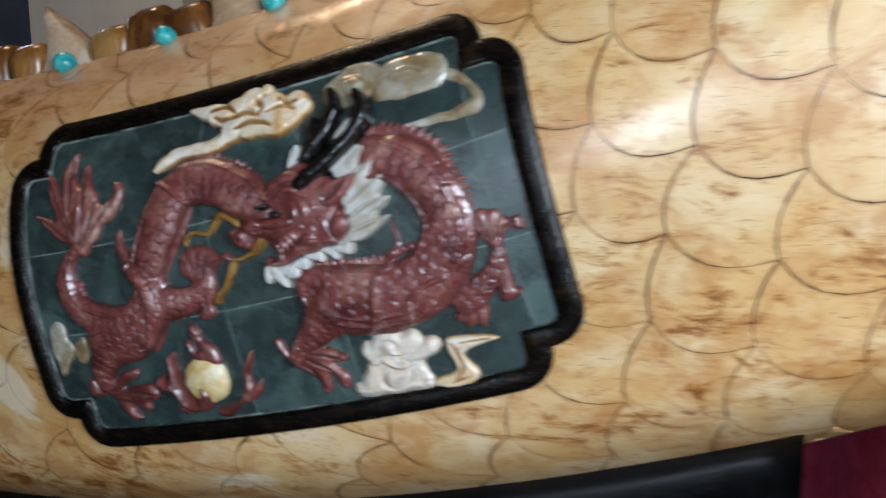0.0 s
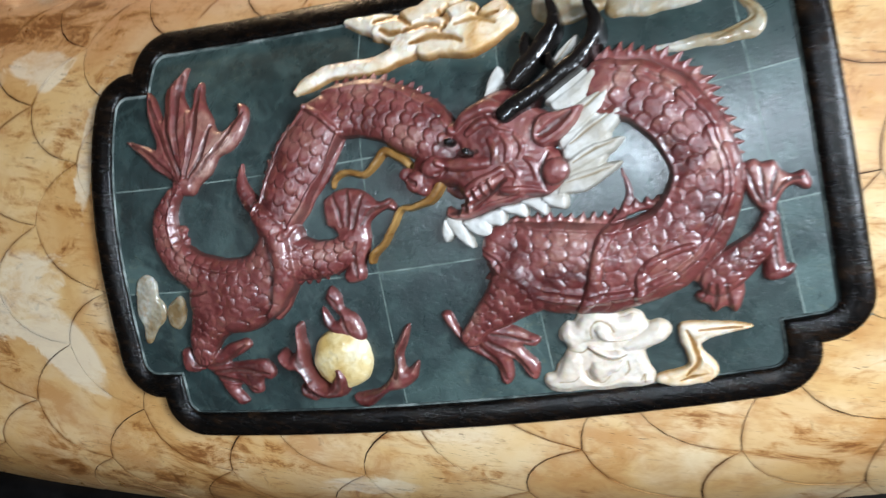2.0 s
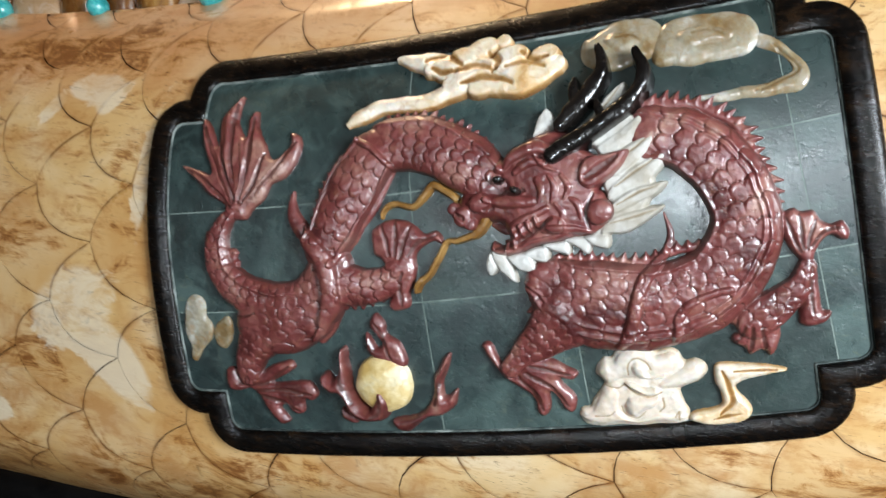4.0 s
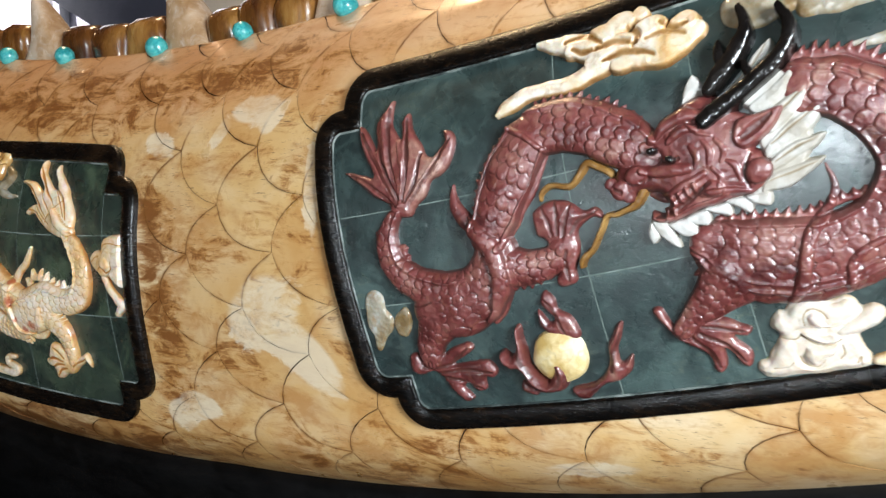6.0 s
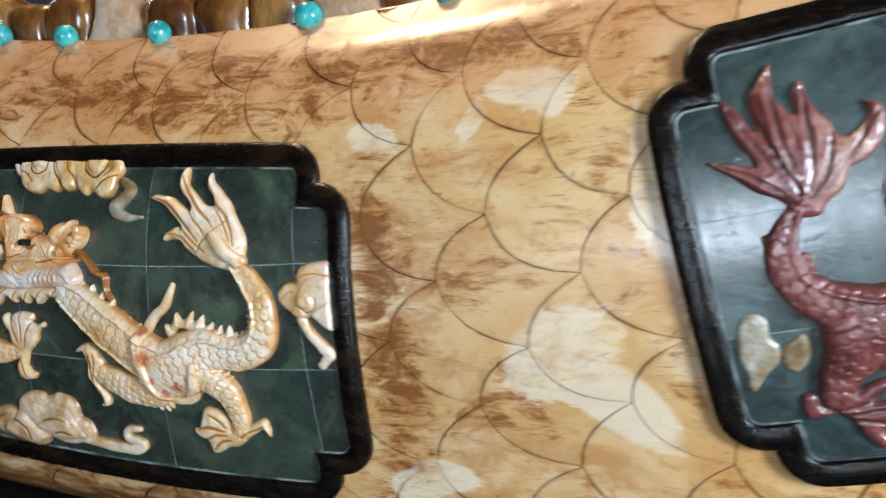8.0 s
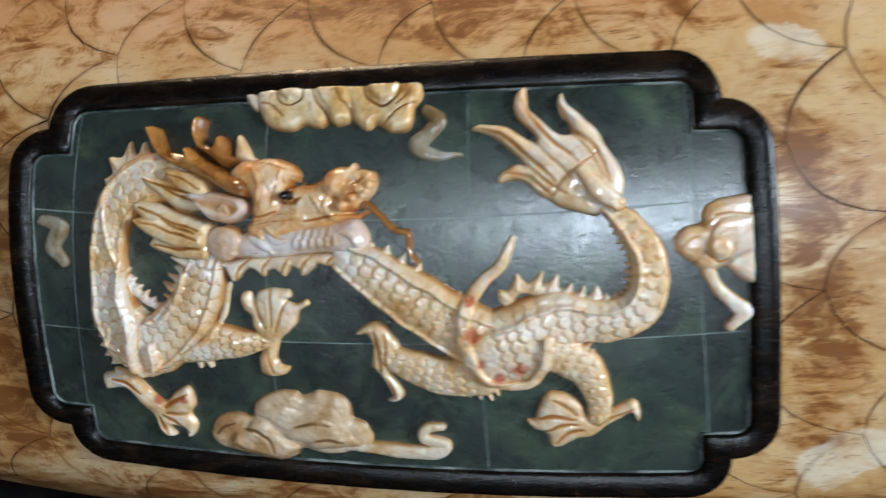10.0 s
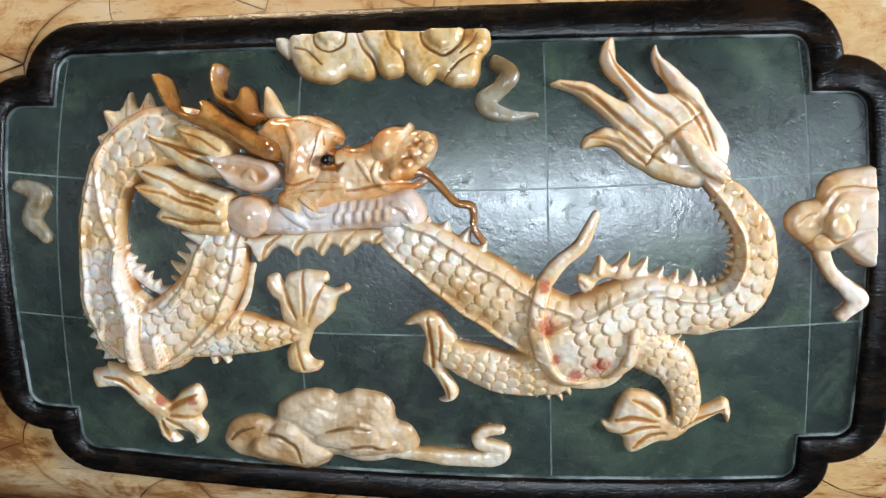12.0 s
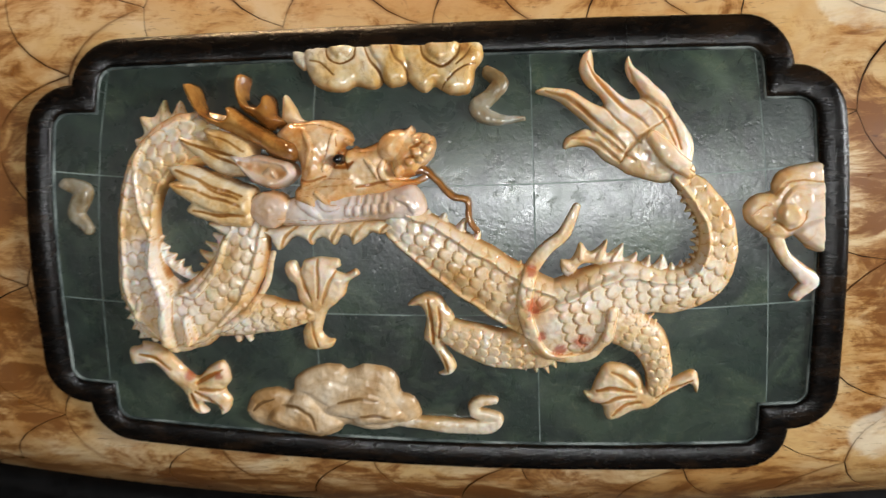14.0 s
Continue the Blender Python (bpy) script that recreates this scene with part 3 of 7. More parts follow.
class Carve:
    """Builds one relief as heights over a grid, stroke by stroke."""

    def __init__(self, S, W):
        # the hand of the carver: lines waver a little
        self.rough = ripple(S, W, 0.0120, 1.0)
        self.S, self.W = S + 0.00050 * ripple(S, W, 0.0200, 2.0) + 0.00008 * ripple(S, W, 0.0060, 5.0), W + 0.00050 * ripple(S, W, 0.0200, 7.0) + 0.00008 * ripple(S, W, 0.0060, 9.0)
        self.H, self.P, self.R = np.full(S.shape, -0.0012), np.zeros(S.shape), np.zeros(S.shape)

    def blush(self, s, w, r):
        """Red natural stain in the stone."""
        self.R = np.maximum(self.R, np.exp(-(np.hypot(self.S - s, self.W - w) / r) ** 2))

    def near(self, q, reach):
        m = (self.S > q[:, 0].min() - reach) & (self.S < q[:, 0].max() + reach) & (self.W > q[:, 1].min() - reach) & (self.W < q[:, 1].max() + reach)
        return np.nonzero(m)

    def stroke(self, pts, k=0.72, floor=0.0016, scales=0.0, ridge=(), sharp=2.0, lines=0, ride=False, knots=0.0):
        q = spline(pts)
        if knots:
            along = np.concatenate([[0], np.cumsum(np.hypot(*np.diff(q[:, :2], axis=0).T))])
            q[:, 2] *= 1 + knots * np.sin(along / 0.0017 + q[0, 0] * 900)
        sel = self.near(q, q[:, 2].max() * 1.25 + 0.001)
        p = np.stack([self.S[sel], self.W[sel]], 1)
        run = np.concatenate([[0], np.cumsum(np.hypot(*np.diff(q[:, :2], axis=0).T))])
        tan = np.gradient(q[:, :2], axis=0)
        tan /= np.linalg.norm(tan, axis=1, keepdims=True) + 1e-9
        idx = np.empty(len(p), int)
        for c in range(0, len(p), 20000):
            d2 = (p[c : c + 20000, None, 0] - q[None, :, 0]) ** 2 + (p[c : c + 20000, None, 1] - q[None, :, 1]) ** 2
            idx[c : c + 20000] = (d2 / q[None, :, 2] ** 2).argmin(1)
        off = p - q[idx, :2]
        r = q[idx, 2]
        side = (tan[idx, 0] * off[:, 1] - tan[idx, 1] * off[:, 0]) / r
        e = np.hypot(*off.T) / r
        h = floor * np.clip((1 - e) * r / 0.0007, 0, 1) + k * r * np.maximum(0, 1 - e**sharp) ** (1 / sharp)
        if ride:
            h = h + np.maximum(self.H[sel], 0)
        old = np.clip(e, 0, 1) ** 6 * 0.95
        if scales:
            cell, soft = scale_pattern(run[idx] / scales, side * r / scales * 1.15)
            old = np.maximum(old, np.maximum(np.clip(1.0 - 1.12 * cell, 0, 1), 0.75 * soft))
            h = h + 0.00170 * (cell - 0.6) * np.clip((0.95 - e) * 5, 0, 1)
        for at, wide, up in ridge:
            h = h + 1.25 * up * np.exp(-(((side - at) * r / wide) ** 2))
        if lines:
            cut = np.cos(side * math.pi * lines)
            old = np.maximum(old, np.clip(-cut, 0, 1) ** 3 * 0.8)
            h = h + 0.0005 * cut * np.clip((1 - e) * 4, 0, 1)
        h = np.where(e < 1, h, (1 - e) * r * 3)
        if ride:
            h = np.where((e < 1) & (k < 0), np.where(self.H[sel] > 0, h, -1), np.where(e < 1, h, -1))
            self.P[sel] = np.where((e < 1) & (h > 0), np.maximum(old, 0.6 * self.P[sel]) if k > 0 else np.maximum(self.P[sel], (1 - e * e)), self.P[sel])
            self.H[sel] = np.where((e < 1) & (h > -1), h, self.H[sel])
            return
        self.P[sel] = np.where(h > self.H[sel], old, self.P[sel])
        self.H[sel] = np.maximum(self.H[sel], h)

    def blob(self, s, w, a, b, turn=0.0, k=0.72, floor=0.0016, sharp=2.0):
        c, n = math.cos(radians(turn)), math.sin(radians(turn))
        x, y = (self.S - s) * c + (self.W - w) * n, (self.W - w) * c - (self.S - s) * n
        e = np.hypot(x / a, y / b)
        m = min(a, b)
        h = np.where(e < 1, floor * np.clip((1 - e) * m / 0.0007, 0, 1) + k * m * np.maximum(0, 1 - e**sharp) ** (1 / sharp), (1 - e) * m * 3)
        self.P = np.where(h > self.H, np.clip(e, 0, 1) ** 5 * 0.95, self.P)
        self.H = np.maximum(self.H, h)

    def swirl(self, s, w, r, turns=1.6, deep=0.0008, start=0.0):
        """A carved scroll line."""
        d, a = np.hypot(self.S - s, self.W - w), np.arctan2(self.W - w, self.S - s) + start
        ph = d / r * turns - a / (2 * math.pi)
        g = np.abs(ph - np.round(ph)) / turns * r
        cut = np.where((d < r) & (self.H > 0), np.exp(-((g / 0.0007) ** 2)), 0)
        self.H = self.H - deep * cut
        self.P = np.maximum(self.P, 0.8 * cut)

    def poly(self, pts, high, edge, dome=0.0):
        """A flat piece with a smooth closed outline: rounded over the width edge, a little domed inside."""
        p = np.array(pts, float)
        t = np.linspace(0, 1, 4, endpoint=False)[:, None]
        a, b, c, d = np.roll(p, 1, 0), p, np.roll(p, -1, 0), np.roll(p, -2, 0)
        q = np.concatenate([b[i] + 0.5 * (c[i] - a[i]) * t * (1 - t) ** 2 - 0.5 * (d[i] - b[i]) * t * t * (1 - t) + (c[i] - b[i]) * (3 * t * t - 2 * t**3) for i in range(len(p))])
        sel = self.near(q, 0.001)
        x, y = self.S[sel], self.W[sel]
        far, inside = np.full(x.shape, 1.0), np.zeros(x.shape, bool)
        for (x0, y0), (x1, y1) in zip(q, np.roll(q, -1, 0)):
            ex, ey = x1 - x0, y1 - y0
            u = np.clip(((x - x0) * ex + (y - y0) * ey) / (ex * ex + ey * ey + 1e-15), 0, 1)
            far = np.minimum(far, np.hypot(x - x0 - u * ex, y - y0 - u * ey))
            if y0 != y1:
                inside ^= ((y0 > y) != (y1 > y)) & (x < x0 + (y - y0) * ex / ey)
        e = np.clip(far / edge, 0, 1)
        h = np.where(inside, high * np.sqrt(1 - (1 - e) ** 2) + dome * (1 - np.exp(-far / (2 * edge))), -3 * far)
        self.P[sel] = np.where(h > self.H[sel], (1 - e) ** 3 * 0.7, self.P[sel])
        self.H[sel] = np.maximum(self.H[sel], h)

    def crest(self, line, n, length, lean, side, high=0.0022):
        """A thin saw-edged fin along a line, with a raised rib to each tip."""
        q = spline([(*p, 0.001) for p in line])[:, :2]
        run = np.concatenate([[0], np.cumsum(np.hypot(*np.diff(q, axis=0).T))])
        tan = np.gradient(q, axis=0)
        tan /= np.linalg.norm(tan, axis=1, keepdims=True) + 1e-9
        out = np.stack([-tan[:, 1], tan[:, 0]], 1) * side

        def at(f):
            return min(len(q) - 1, int(np.searchsorted(run, f * run[-1])))

        edge, ribs = [], []
        for i in range(n):
            grown = length * (0.80 + 0.35 * math.sin(i * 2.4) ** 2) * (0.65 + 0.35 * math.sin(math.pi * (i + 0.6) / (n + 0.2)))
            low, mid = at(i / n), at((i + 0.5) / n)
            tip = q[mid] + out[mid] * grown + tan[mid] * grown * lean
            edge += [q[low] + out[low] * grown * 0.30, tip]
            ribs.append((q[mid], tip))
        back = [q[at(f)] - out[at(f)] * 0.003 for f in np.linspace(1, 0, 12)]
        self.poly([*edge, q[-1] + out[-1] * length * 0.2, *back], high, 0.0014, 0.0006)
        for root, tip in ribs:
            w = 0.20 * run[-1] / n
            self.stroke([(*root, w), (*(0.5 * root + 0.5 * tip), 0.8 * w), (*tip, 0.4 * w)], 0.45, 0.0, ride=True)


def relief_part(name, mat, parent, pts_fn, step=0.00042, label="", base=0.0020, clip=None):
    """One carved piece on a panel; pts_fn draws it on a Carve."""
    p = PANEL_A if panel_a in (parent, parent.parent) else PANEL_B

    def heights(S, W):
        c = Carve(S, W)
        pts_fn(c)
        c.H = np.where(c.H > 0.0008, np.maximum(c.H + 0.00018 * c.rough + 0.00011 * ripple(S, W, 0.0042, 4.0), 0.0006), c.H)
        c.P = np.clip(c.P - 0.06 * c.rough, 0, 1)
        if clip is not None:
            c.H = np.where(outline(S, W, p) < clip, c.H, -0.0012)
        return c.H, c.P, c.R

    s0, s1, w0, w1 = p[0] - p[2], p[0] + p[2], p[1] - p[3], p[1] + p[3]
    probe_s, probe_w = np.meshgrid(np.arange(s0, s1, 0.003), np.arange(w0, w1, 0.003))
    c = heights(probe_s, probe_w)[0] > -0.0011
    if not c.any():
        return None
    m = 0.006
    box = (max(s0, probe_s[c].min() - m), min(s1, probe_s[c].max() + m), max(w0, probe_w[c].min() - m), min(w1, probe_w[c].max() + m))
    return part(name, field_mesh(name, mat, *box, step, heights, base), mat, parent, label)


# red dragon
def red_body(c):
    # tail and hips
    c.crest([(0.1819, 0.0345), (0.186, 0.0144), (0.1979, -0.0018), (0.1989, -0.0222)], 11, 0.0020, 0.1, -1)
    c.crest([(0.2586, 0.027), (0.2504, 0.0187), (0.2411, 0.007), (0.2289, 0.0024), (0.217, 0.001), (0.2032, 0.0088), (0.1986, 0.0251)], 15, 0.0030, 0.1, -1)
    c.crest([(0.2411, 0.0211), (0.2474, 0.0344), (0.254, 0.0501), (0.2634, 0.0639), (0.2747, 0.0731)], 13, 0.0034, 0.2, 1)
    c.crest([(0.2798, 0.0758), (0.2936, 0.0822), (0.3091, 0.0813), (0.3239, 0.0765), (0.3379, 0.0678), (0.348, 0.0554)], 16, 0.0044, 0.3, 1)
    c.stroke([(0.1975, 0.043, 0.0041), (0.1904, 0.0338, 0.0064), (0.1885, 0.023, 0.008), (0.1925, 0.011, 0.009), (0.2035, 0.0008, 0.0105), (0.2207, -0.0057, 0.0124), (0.2337, -0.0067, 0.0135)], 0.50, 0.0018, 0.0060, ((0.55, 0.0010, 0.0009),))
    c.stroke([(0.2561, 0.0111, 0.013), (0.2453, -0.0048, 0.0156), (0.229, -0.0137, 0.0185), (0.2138, -0.0156, 0.0164)], 0.46, 0.0020, 0.0074)
    c.stroke([(0.2131, -0.0185, 0.0139), (0.2029, -0.0332, 0.0091), (0.1997, -0.0445, 0.0065)], 0.55, 0.0018, 0.0056)
    c.poly([(0.1852, -0.0418), (0.1914, -0.0405), (0.194, -0.0468), (0.2031, -0.044), (0.2118, -0.0397), (0.2206, -0.0371), (0.2262, -0.0368), (0.228, -0.0406), (0.2205, -0.0448), (0.2132, -0.0482), (0.2247, -0.048), (0.2344, -0.0476), (0.2382, -0.0549), (0.2343, -0.0593), (0.2301, -0.0582), (0.2295, -0.0654), (0.2237, -0.0667), (0.219, -0.0615), (0.2154, -0.0633), (0.2198, -0.0698), (0.2144, -0.0722), (0.2091, -0.0663), (0.2045, -0.0573), (0.1989, -0.0523), (0.1901, -0.0537), (0.1855, -0.0514)], 0.0030, 0.0026, 0.0014)
    for cut in ([(0.2017, -0.0502, 0.0013), (0.2117, -0.0475, 0.0016), (0.2239, -0.04, 0.0009)], [(0.2037, -0.0534, 0.0013), (0.2188, -0.0524, 0.0016), (0.2346, -0.0553, 0.0009)], [(0.2048, -0.056, 0.0013), (0.2158, -0.0586, 0.0016), (0.2268, -0.0643, 0.001)], [(0.193, -0.0484, 0.0013), (0.1994, -0.0502, 0.0016)]):
        c.stroke(cut, -0.55, 0.0, ride=True)
    # upright length of the body with smooth borders, then the arched length
    c.stroke([(0.2935, 0.0697, 0.0134), (0.3087, 0.0684, 0.0139), (0.3231, 0.0625, 0.0144), (0.3352, 0.0537, 0.0143), (0.3451, 0.0441, 0.0116)], 0.42, 0.0022, 0.0068, ((0.66, 0.0011, 0.0010),))
    c.stroke([(0.2536, 0.0212, 0.0112), (0.2636, 0.0365, 0.0129), (0.2739, 0.0514, 0.0134), (0.284, 0.0648, 0.0134)], 0.44, 0.0034, 0.0074)
    for edge in ([(0.2459, 0.0276, 0.0018), (0.2537, 0.046, 0.0021), (0.2643, 0.0629, 0.0021), (0.2763, 0.0731, 0.0018)], [(0.2604, 0.014, 0.0018), (0.2729, 0.0285, 0.002), (0.2855, 0.043, 0.002), (0.2948, 0.0582, 0.0017)], [(0.2763, 0.0731, 0.0015), (0.2857, 0.0667, 0.0015), (0.2948, 0.0582, 0.0014)]):
        c.stroke(edge, 0.8, 0.0004, ride=True)
    # forearm and open paw
    c.stroke([(0.2595, 0.0038, 0.0124), (0.2728, 0.0009, 0.0098), (0.2852, 0.0023, 0.008), (0.2937, 0.0081, 0.0073)], 0.50, 0.0020, 0.0060)
    c.crest([(0.2586, -0.0089), (0.2713, -0.0068), (0.2837, -0.0053)], 5, 0.0036, -0.2, -1)
    c.poly([(0.2799, 0.02), (0.2804, 0.0275), (0.284, 0.0311), (0.2903, 0.0329), (0.2977, 0.0324), (0.3044, 0.0282), (0.3082, 0.0247), (0.3141, 0.0254), (0.3177, 0.0209), (0.3177, 0.0174), (0.3119, 0.0204), (0.3055, 0.0168), (0.3024, 0.0124), (0.3015, 0.003), (0.2971, -0.0047), (0.2957, -0.0114), (0.2881, -0.0128), (0.2845, -0.0088), (0.2887, -0.0023), (0.2862, 0.0077), (0.2842, 0.0134), (0.281, 0.016)], 0.0036, 0.0030, 0.0016)
    for cut in ([(0.2869, 0.0307, 0.0008), (0.2889, 0.0237, 0.0014), (0.2899, 0.0154, 0.0011)], [(0.2943, 0.0318, 0.0008), (0.2942, 0.0229, 0.0014), (0.2928, 0.015, 0.0011)], [(0.3021, 0.0285, 0.0008), (0.298, 0.0211, 0.0014), (0.2949, 0.0134, 0.0011)], [(0.3152, 0.0231, 0.0008), (0.3061, 0.0207, 0.0014), (0.2992, 0.0142, 0.0011)], [(0.2954, 0.0065, 0.0011), (0.2928, -0.0014, 0.0014), (0.2928, -0.0097, 0.0008)]):
        c.stroke(cut, -0.5, 0.0, ride=True)
    c.stroke([(0.2367, 0.0517, 0.0009), (0.2361, 0.0426, 0.0033), (0.2407, 0.0324, 0.0048), (0.251, 0.0229, 0.005), (0.2571, 0.011, 0.0053), (0.2575, -0.0017, 0.005), (0.2538, -0.0142, 0.0042), (0.2458, -0.0252, 0.0027)], 0.62, 0.0014, ride=True)
    # loop behind the head
    c.crest([(0.4155, 0.069), (0.4299, 0.0666), (0.4444, 0.0612), (0.4562, 0.0507), (0.4617, 0.0369), (0.4653, 0.0218), (0.4658, 0.0075)], 19, 0.0056, 0.3, 1)
    c.stroke([(0.4215, 0.0533, 0.0129), (0.4369, 0.0462, 0.0139), (0.4492, 0.0302, 0.0145), (0.4533, 0.0106, 0.0148), (0.4462, -0.0071, 0.016), (0.4321, -0.0189, 0.0178), (0.4126, -0.0232, 0.0194), (0.3915, -0.0204, 0.0214), (0.3754, -0.0139, 0.0183), (0.3666, -0.0067, 0.0123)], 0.34, 0.0026, 0.0080, ((0.66, 0.0011, 0.0011), (0.46, 0.0008, 0.0007), (-0.84, 0.0011, 0.0011)))
    c.crest([(0.3691, 0.0054), (0.384, 0.0037), (0.3981, -0.), (0.41, -0.0014), (0.4223, 0.0011), (0.4352, 0.0022)], 14, 0.0038, 0.2, 1)
    # foreleg
    c.stroke([(0.3709, -0.0232, 0.0149), (0.3603, -0.031, 0.0105), (0.3481, -0.0389, 0.0064), (0.3415, -0.045, 0.0049)], 0.46, 0.0032, 0.0056)
    c.crest([(0.3621, -0.0033), (0.3575, -0.0158), (0.3573, -0.0265), (0.3474, -0.036)], 6, 0.0038, 0.1, -1)
    c.poly([(0.3286, -0.0336), (0.3312, -0.0317), (0.334, -0.0337), (0.3363, -0.0407), (0.341, -0.0486), (0.3451, -0.0469), (0.3494, -0.0418), (0.3593, -0.0418), (0.3672, -0.0471), (0.3715, -0.0504), (0.3683, -0.0539), (0.3633, -0.0534), (0.369, -0.0626), (0.3665, -0.0699), (0.3629, -0.0689), (0.36, -0.0628), (0.3568, -0.0596), (0.3566, -0.0681), (0.353, -0.0719), (0.3505, -0.0688), (0.3494, -0.0615), (0.3432, -0.0557), (0.3366, -0.0492), (0.3309, -0.0406)], 0.0032, 0.0028, 0.0016)
    for cut in ([(0.3444, -0.0501, 0.0011), (0.3505, -0.0588, 0.0013), (0.3537, -0.0683, 0.0008)], [(0.3487, -0.0487, 0.0011), (0.3577, -0.0555, 0.0013), (0.3649, -0.0663, 0.0008)], [(0.3507, -0.0454, 0.0011), (0.3592, -0.0482, 0.0013), (0.3677, -0.0507, 0.0008)]):
        c.stroke(cut, -0.5, 0.0, ride=True)
    c.stroke([(0.421, 0.0181, 0.0007), (0.4218, 0.0081, 0.0019), (0.4176, -0.0009, 0.0024), (0.4081, -0.0103, 0.0029), (0.4031, -0.0209, 0.0032), (0.3982, -0.0331, 0.003), (0.3924, -0.0395, 0.0018)], 0.66, 0.0006, ride=True)
    c.stroke([(0.4423, -0.0186, 0.0016), (0.4294, -0.0209, 0.0019), (0.4212, -0.0269, 0.0022), (0.4169, -0.039, 0.0017)], 0.6, 0.0004, ride=True)
    # hind leg and claw
    c.stroke([(0.4727, -0.0157, 0.0044), (0.4674, -0.0242, 0.0058), (0.4562, -0.0316, 0.0082), (0.4492, -0.0364, 0.0079)], 0.50, 0.0022, 0.0056)
    c.poly([(0.4378, -0.0333), (0.4432, -0.0283), (0.4497, -0.0227), (0.4567, -0.0292), (0.4586, -0.0396), (0.4562, -0.0493), (0.453, -0.0527), (0.4497, -0.0493), (0.4449, -0.0511), (0.4431, -0.0479), (0.4395, -0.0449), (0.439, -0.0407), (0.4429, -0.0389)], 0.0034, 0.0028, 0.0014)
    for cut in ([(0.4517, -0.0382, 0.0009), (0.4515, -0.0445, 0.0012), (0.4516, -0.0509, 0.0007)], [(0.4481, -0.0374, 0.0009), (0.4469, -0.0435, 0.0012), (0.4451, -0.0501, 0.0007)], [(0.4453, -0.0368, 0.0009), (0.4429, -0.0414, 0.0009), (0.4401, -0.044, 0.0007)]):
        c.stroke(cut, -0.5, 0.0, ride=True)
    c.poly([(0.4689, 0.0098), (0.4722, 0.0106), (0.475, 0.0085), (0.4796, 0.0082), (0.4816, 0.0035), (0.4845, 0.0013), (0.4892, 0.0015), (0.4914, -0.0033), (0.4898, -0.0069), (0.4867, -0.0063), (0.4835, -0.0036), (0.4795, -0.0068), (0.4763, -0.0122), (0.4769, -0.0196), (0.476, -0.0286), (0.4757, -0.0345), (0.4788, -0.0367), (0.4759, -0.041), (0.4692, -0.0419), (0.4656, -0.0386), (0.4683, -0.0293), (0.4713, -0.0183), (0.4699, -0.0116), (0.4677, -0.0063), (0.466, -0.0002), (0.466, 0.0063)], 0.0036, 0.0030, 0.0016)
    for cut in ([(0.4737, 0.0074, 0.0007), (0.4734, 0.0008, 0.0011), (0.4729, -0.0073, 0.0009)], [(0.4794, 0.0041, 0.0007), (0.4768, -0.0012, 0.0011), (0.4743, -0.0077, 0.0009)], [(0.4889, -0.0012, 0.0006), (0.4825, -0.001, 0.0011), (0.4761, -0.0069, 0.0009)], [(0.4687, 0.0068, 0.0007), (0.47, -0.0007, 0.0011), (0.4716, -0.0082, 0.0009)], [(0.4747, -0.0162, 0.0009), (0.4729, -0.0255, 0.0011), (0.4718, -0.0351, 0.0007)]):
        c.stroke(cut, -0.5, 0.0, ride=True)
    # tail tuft
    c.poly([(0.1935, 0.0491), (0.1828, 0.0547), (0.1734, 0.0628), (0.1625, 0.072), (0.1749, 0.0684), (0.1836, 0.0658), (0.1803, 0.0743), (0.1751, 0.0866), (0.1743, 0.0972), (0.1807, 0.0911), (0.187, 0.0803), (0.1864, 0.0928), (0.1902, 0.1007), (0.1982, 0.1073), (0.1979, 0.0997), (0.1983, 0.0925), (0.2048, 0.084), (0.2049, 0.0928), (0.2102, 0.0974), (0.2124, 0.0889), (0.2174, 0.0801), (0.2218, 0.0712), (0.229, 0.0723), (0.2336, 0.0765), (0.2335, 0.0833), (0.2395, 0.081), (0.2409, 0.0735), (0.237, 0.0656), (0.2302, 0.0598), (0.2237, 0.0575), (0.2198, 0.0515), (0.2108, 0.0445), (0.2064, 0.0398), (0.1973, 0.0407), (0.1944, 0.045)], 0.0030, 0.0028, 0.0022)
    for cut in ([(0.168, 0.0694, 0.001), (0.1845, 0.0594, 0.0016), (0.1977, 0.0467, 0.0013)], [(0.1769, 0.0909, 0.0011), (0.1875, 0.0721, 0.0017), (0.1999, 0.0484, 0.0013)], [(0.1962, 0.102, 0.0011), (0.1962, 0.0827, 0.002), (0.2014, 0.0506, 0.0013)], [(0.2092, 0.0928, 0.001), (0.2091, 0.0725, 0.0019), (0.2041, 0.0489, 0.0013)], [(0.2377, 0.0773, 0.0009), (0.2251, 0.0635, 0.0016), (0.2075, 0.0466, 0.0013)], [(0.1885, 0.0851, 0.001), (0.1932, 0.0686, 0.0016), (0.2006, 0.0507, 0.001)], [(0.2186, 0.0728, 0.001), (0.2148, 0.0605, 0.0016), (0.2055, 0.0479, 0.0009)]):
        c.stroke(cut, -0.6, 0.0, ride=True)
    for rib in ([(0.1732, 0.0654, 0.001), (0.1882, 0.0547, 0.0016), (0.1989, 0.0437, 0.0013)], [(0.1834, 0.0798, 0.001), (0.1936, 0.0614, 0.0016), (0.2005, 0.0464, 0.001)], [(0.1926, 0.095, 0.0014), (0.1944, 0.0771, 0.002), (0.2014, 0.0534, 0.0013)], [(0.2036, 0.0818, 0.001), (0.2063, 0.0643, 0.0016), (0.2035, 0.0504, 0.001)], [(0.2299, 0.0671, 0.0013), (0.22, 0.0585, 0.0019), (0.2075, 0.0466, 0.0013)]):
        c.stroke(rib, 0.5, 0.0, ride=True)
    red_head(c)


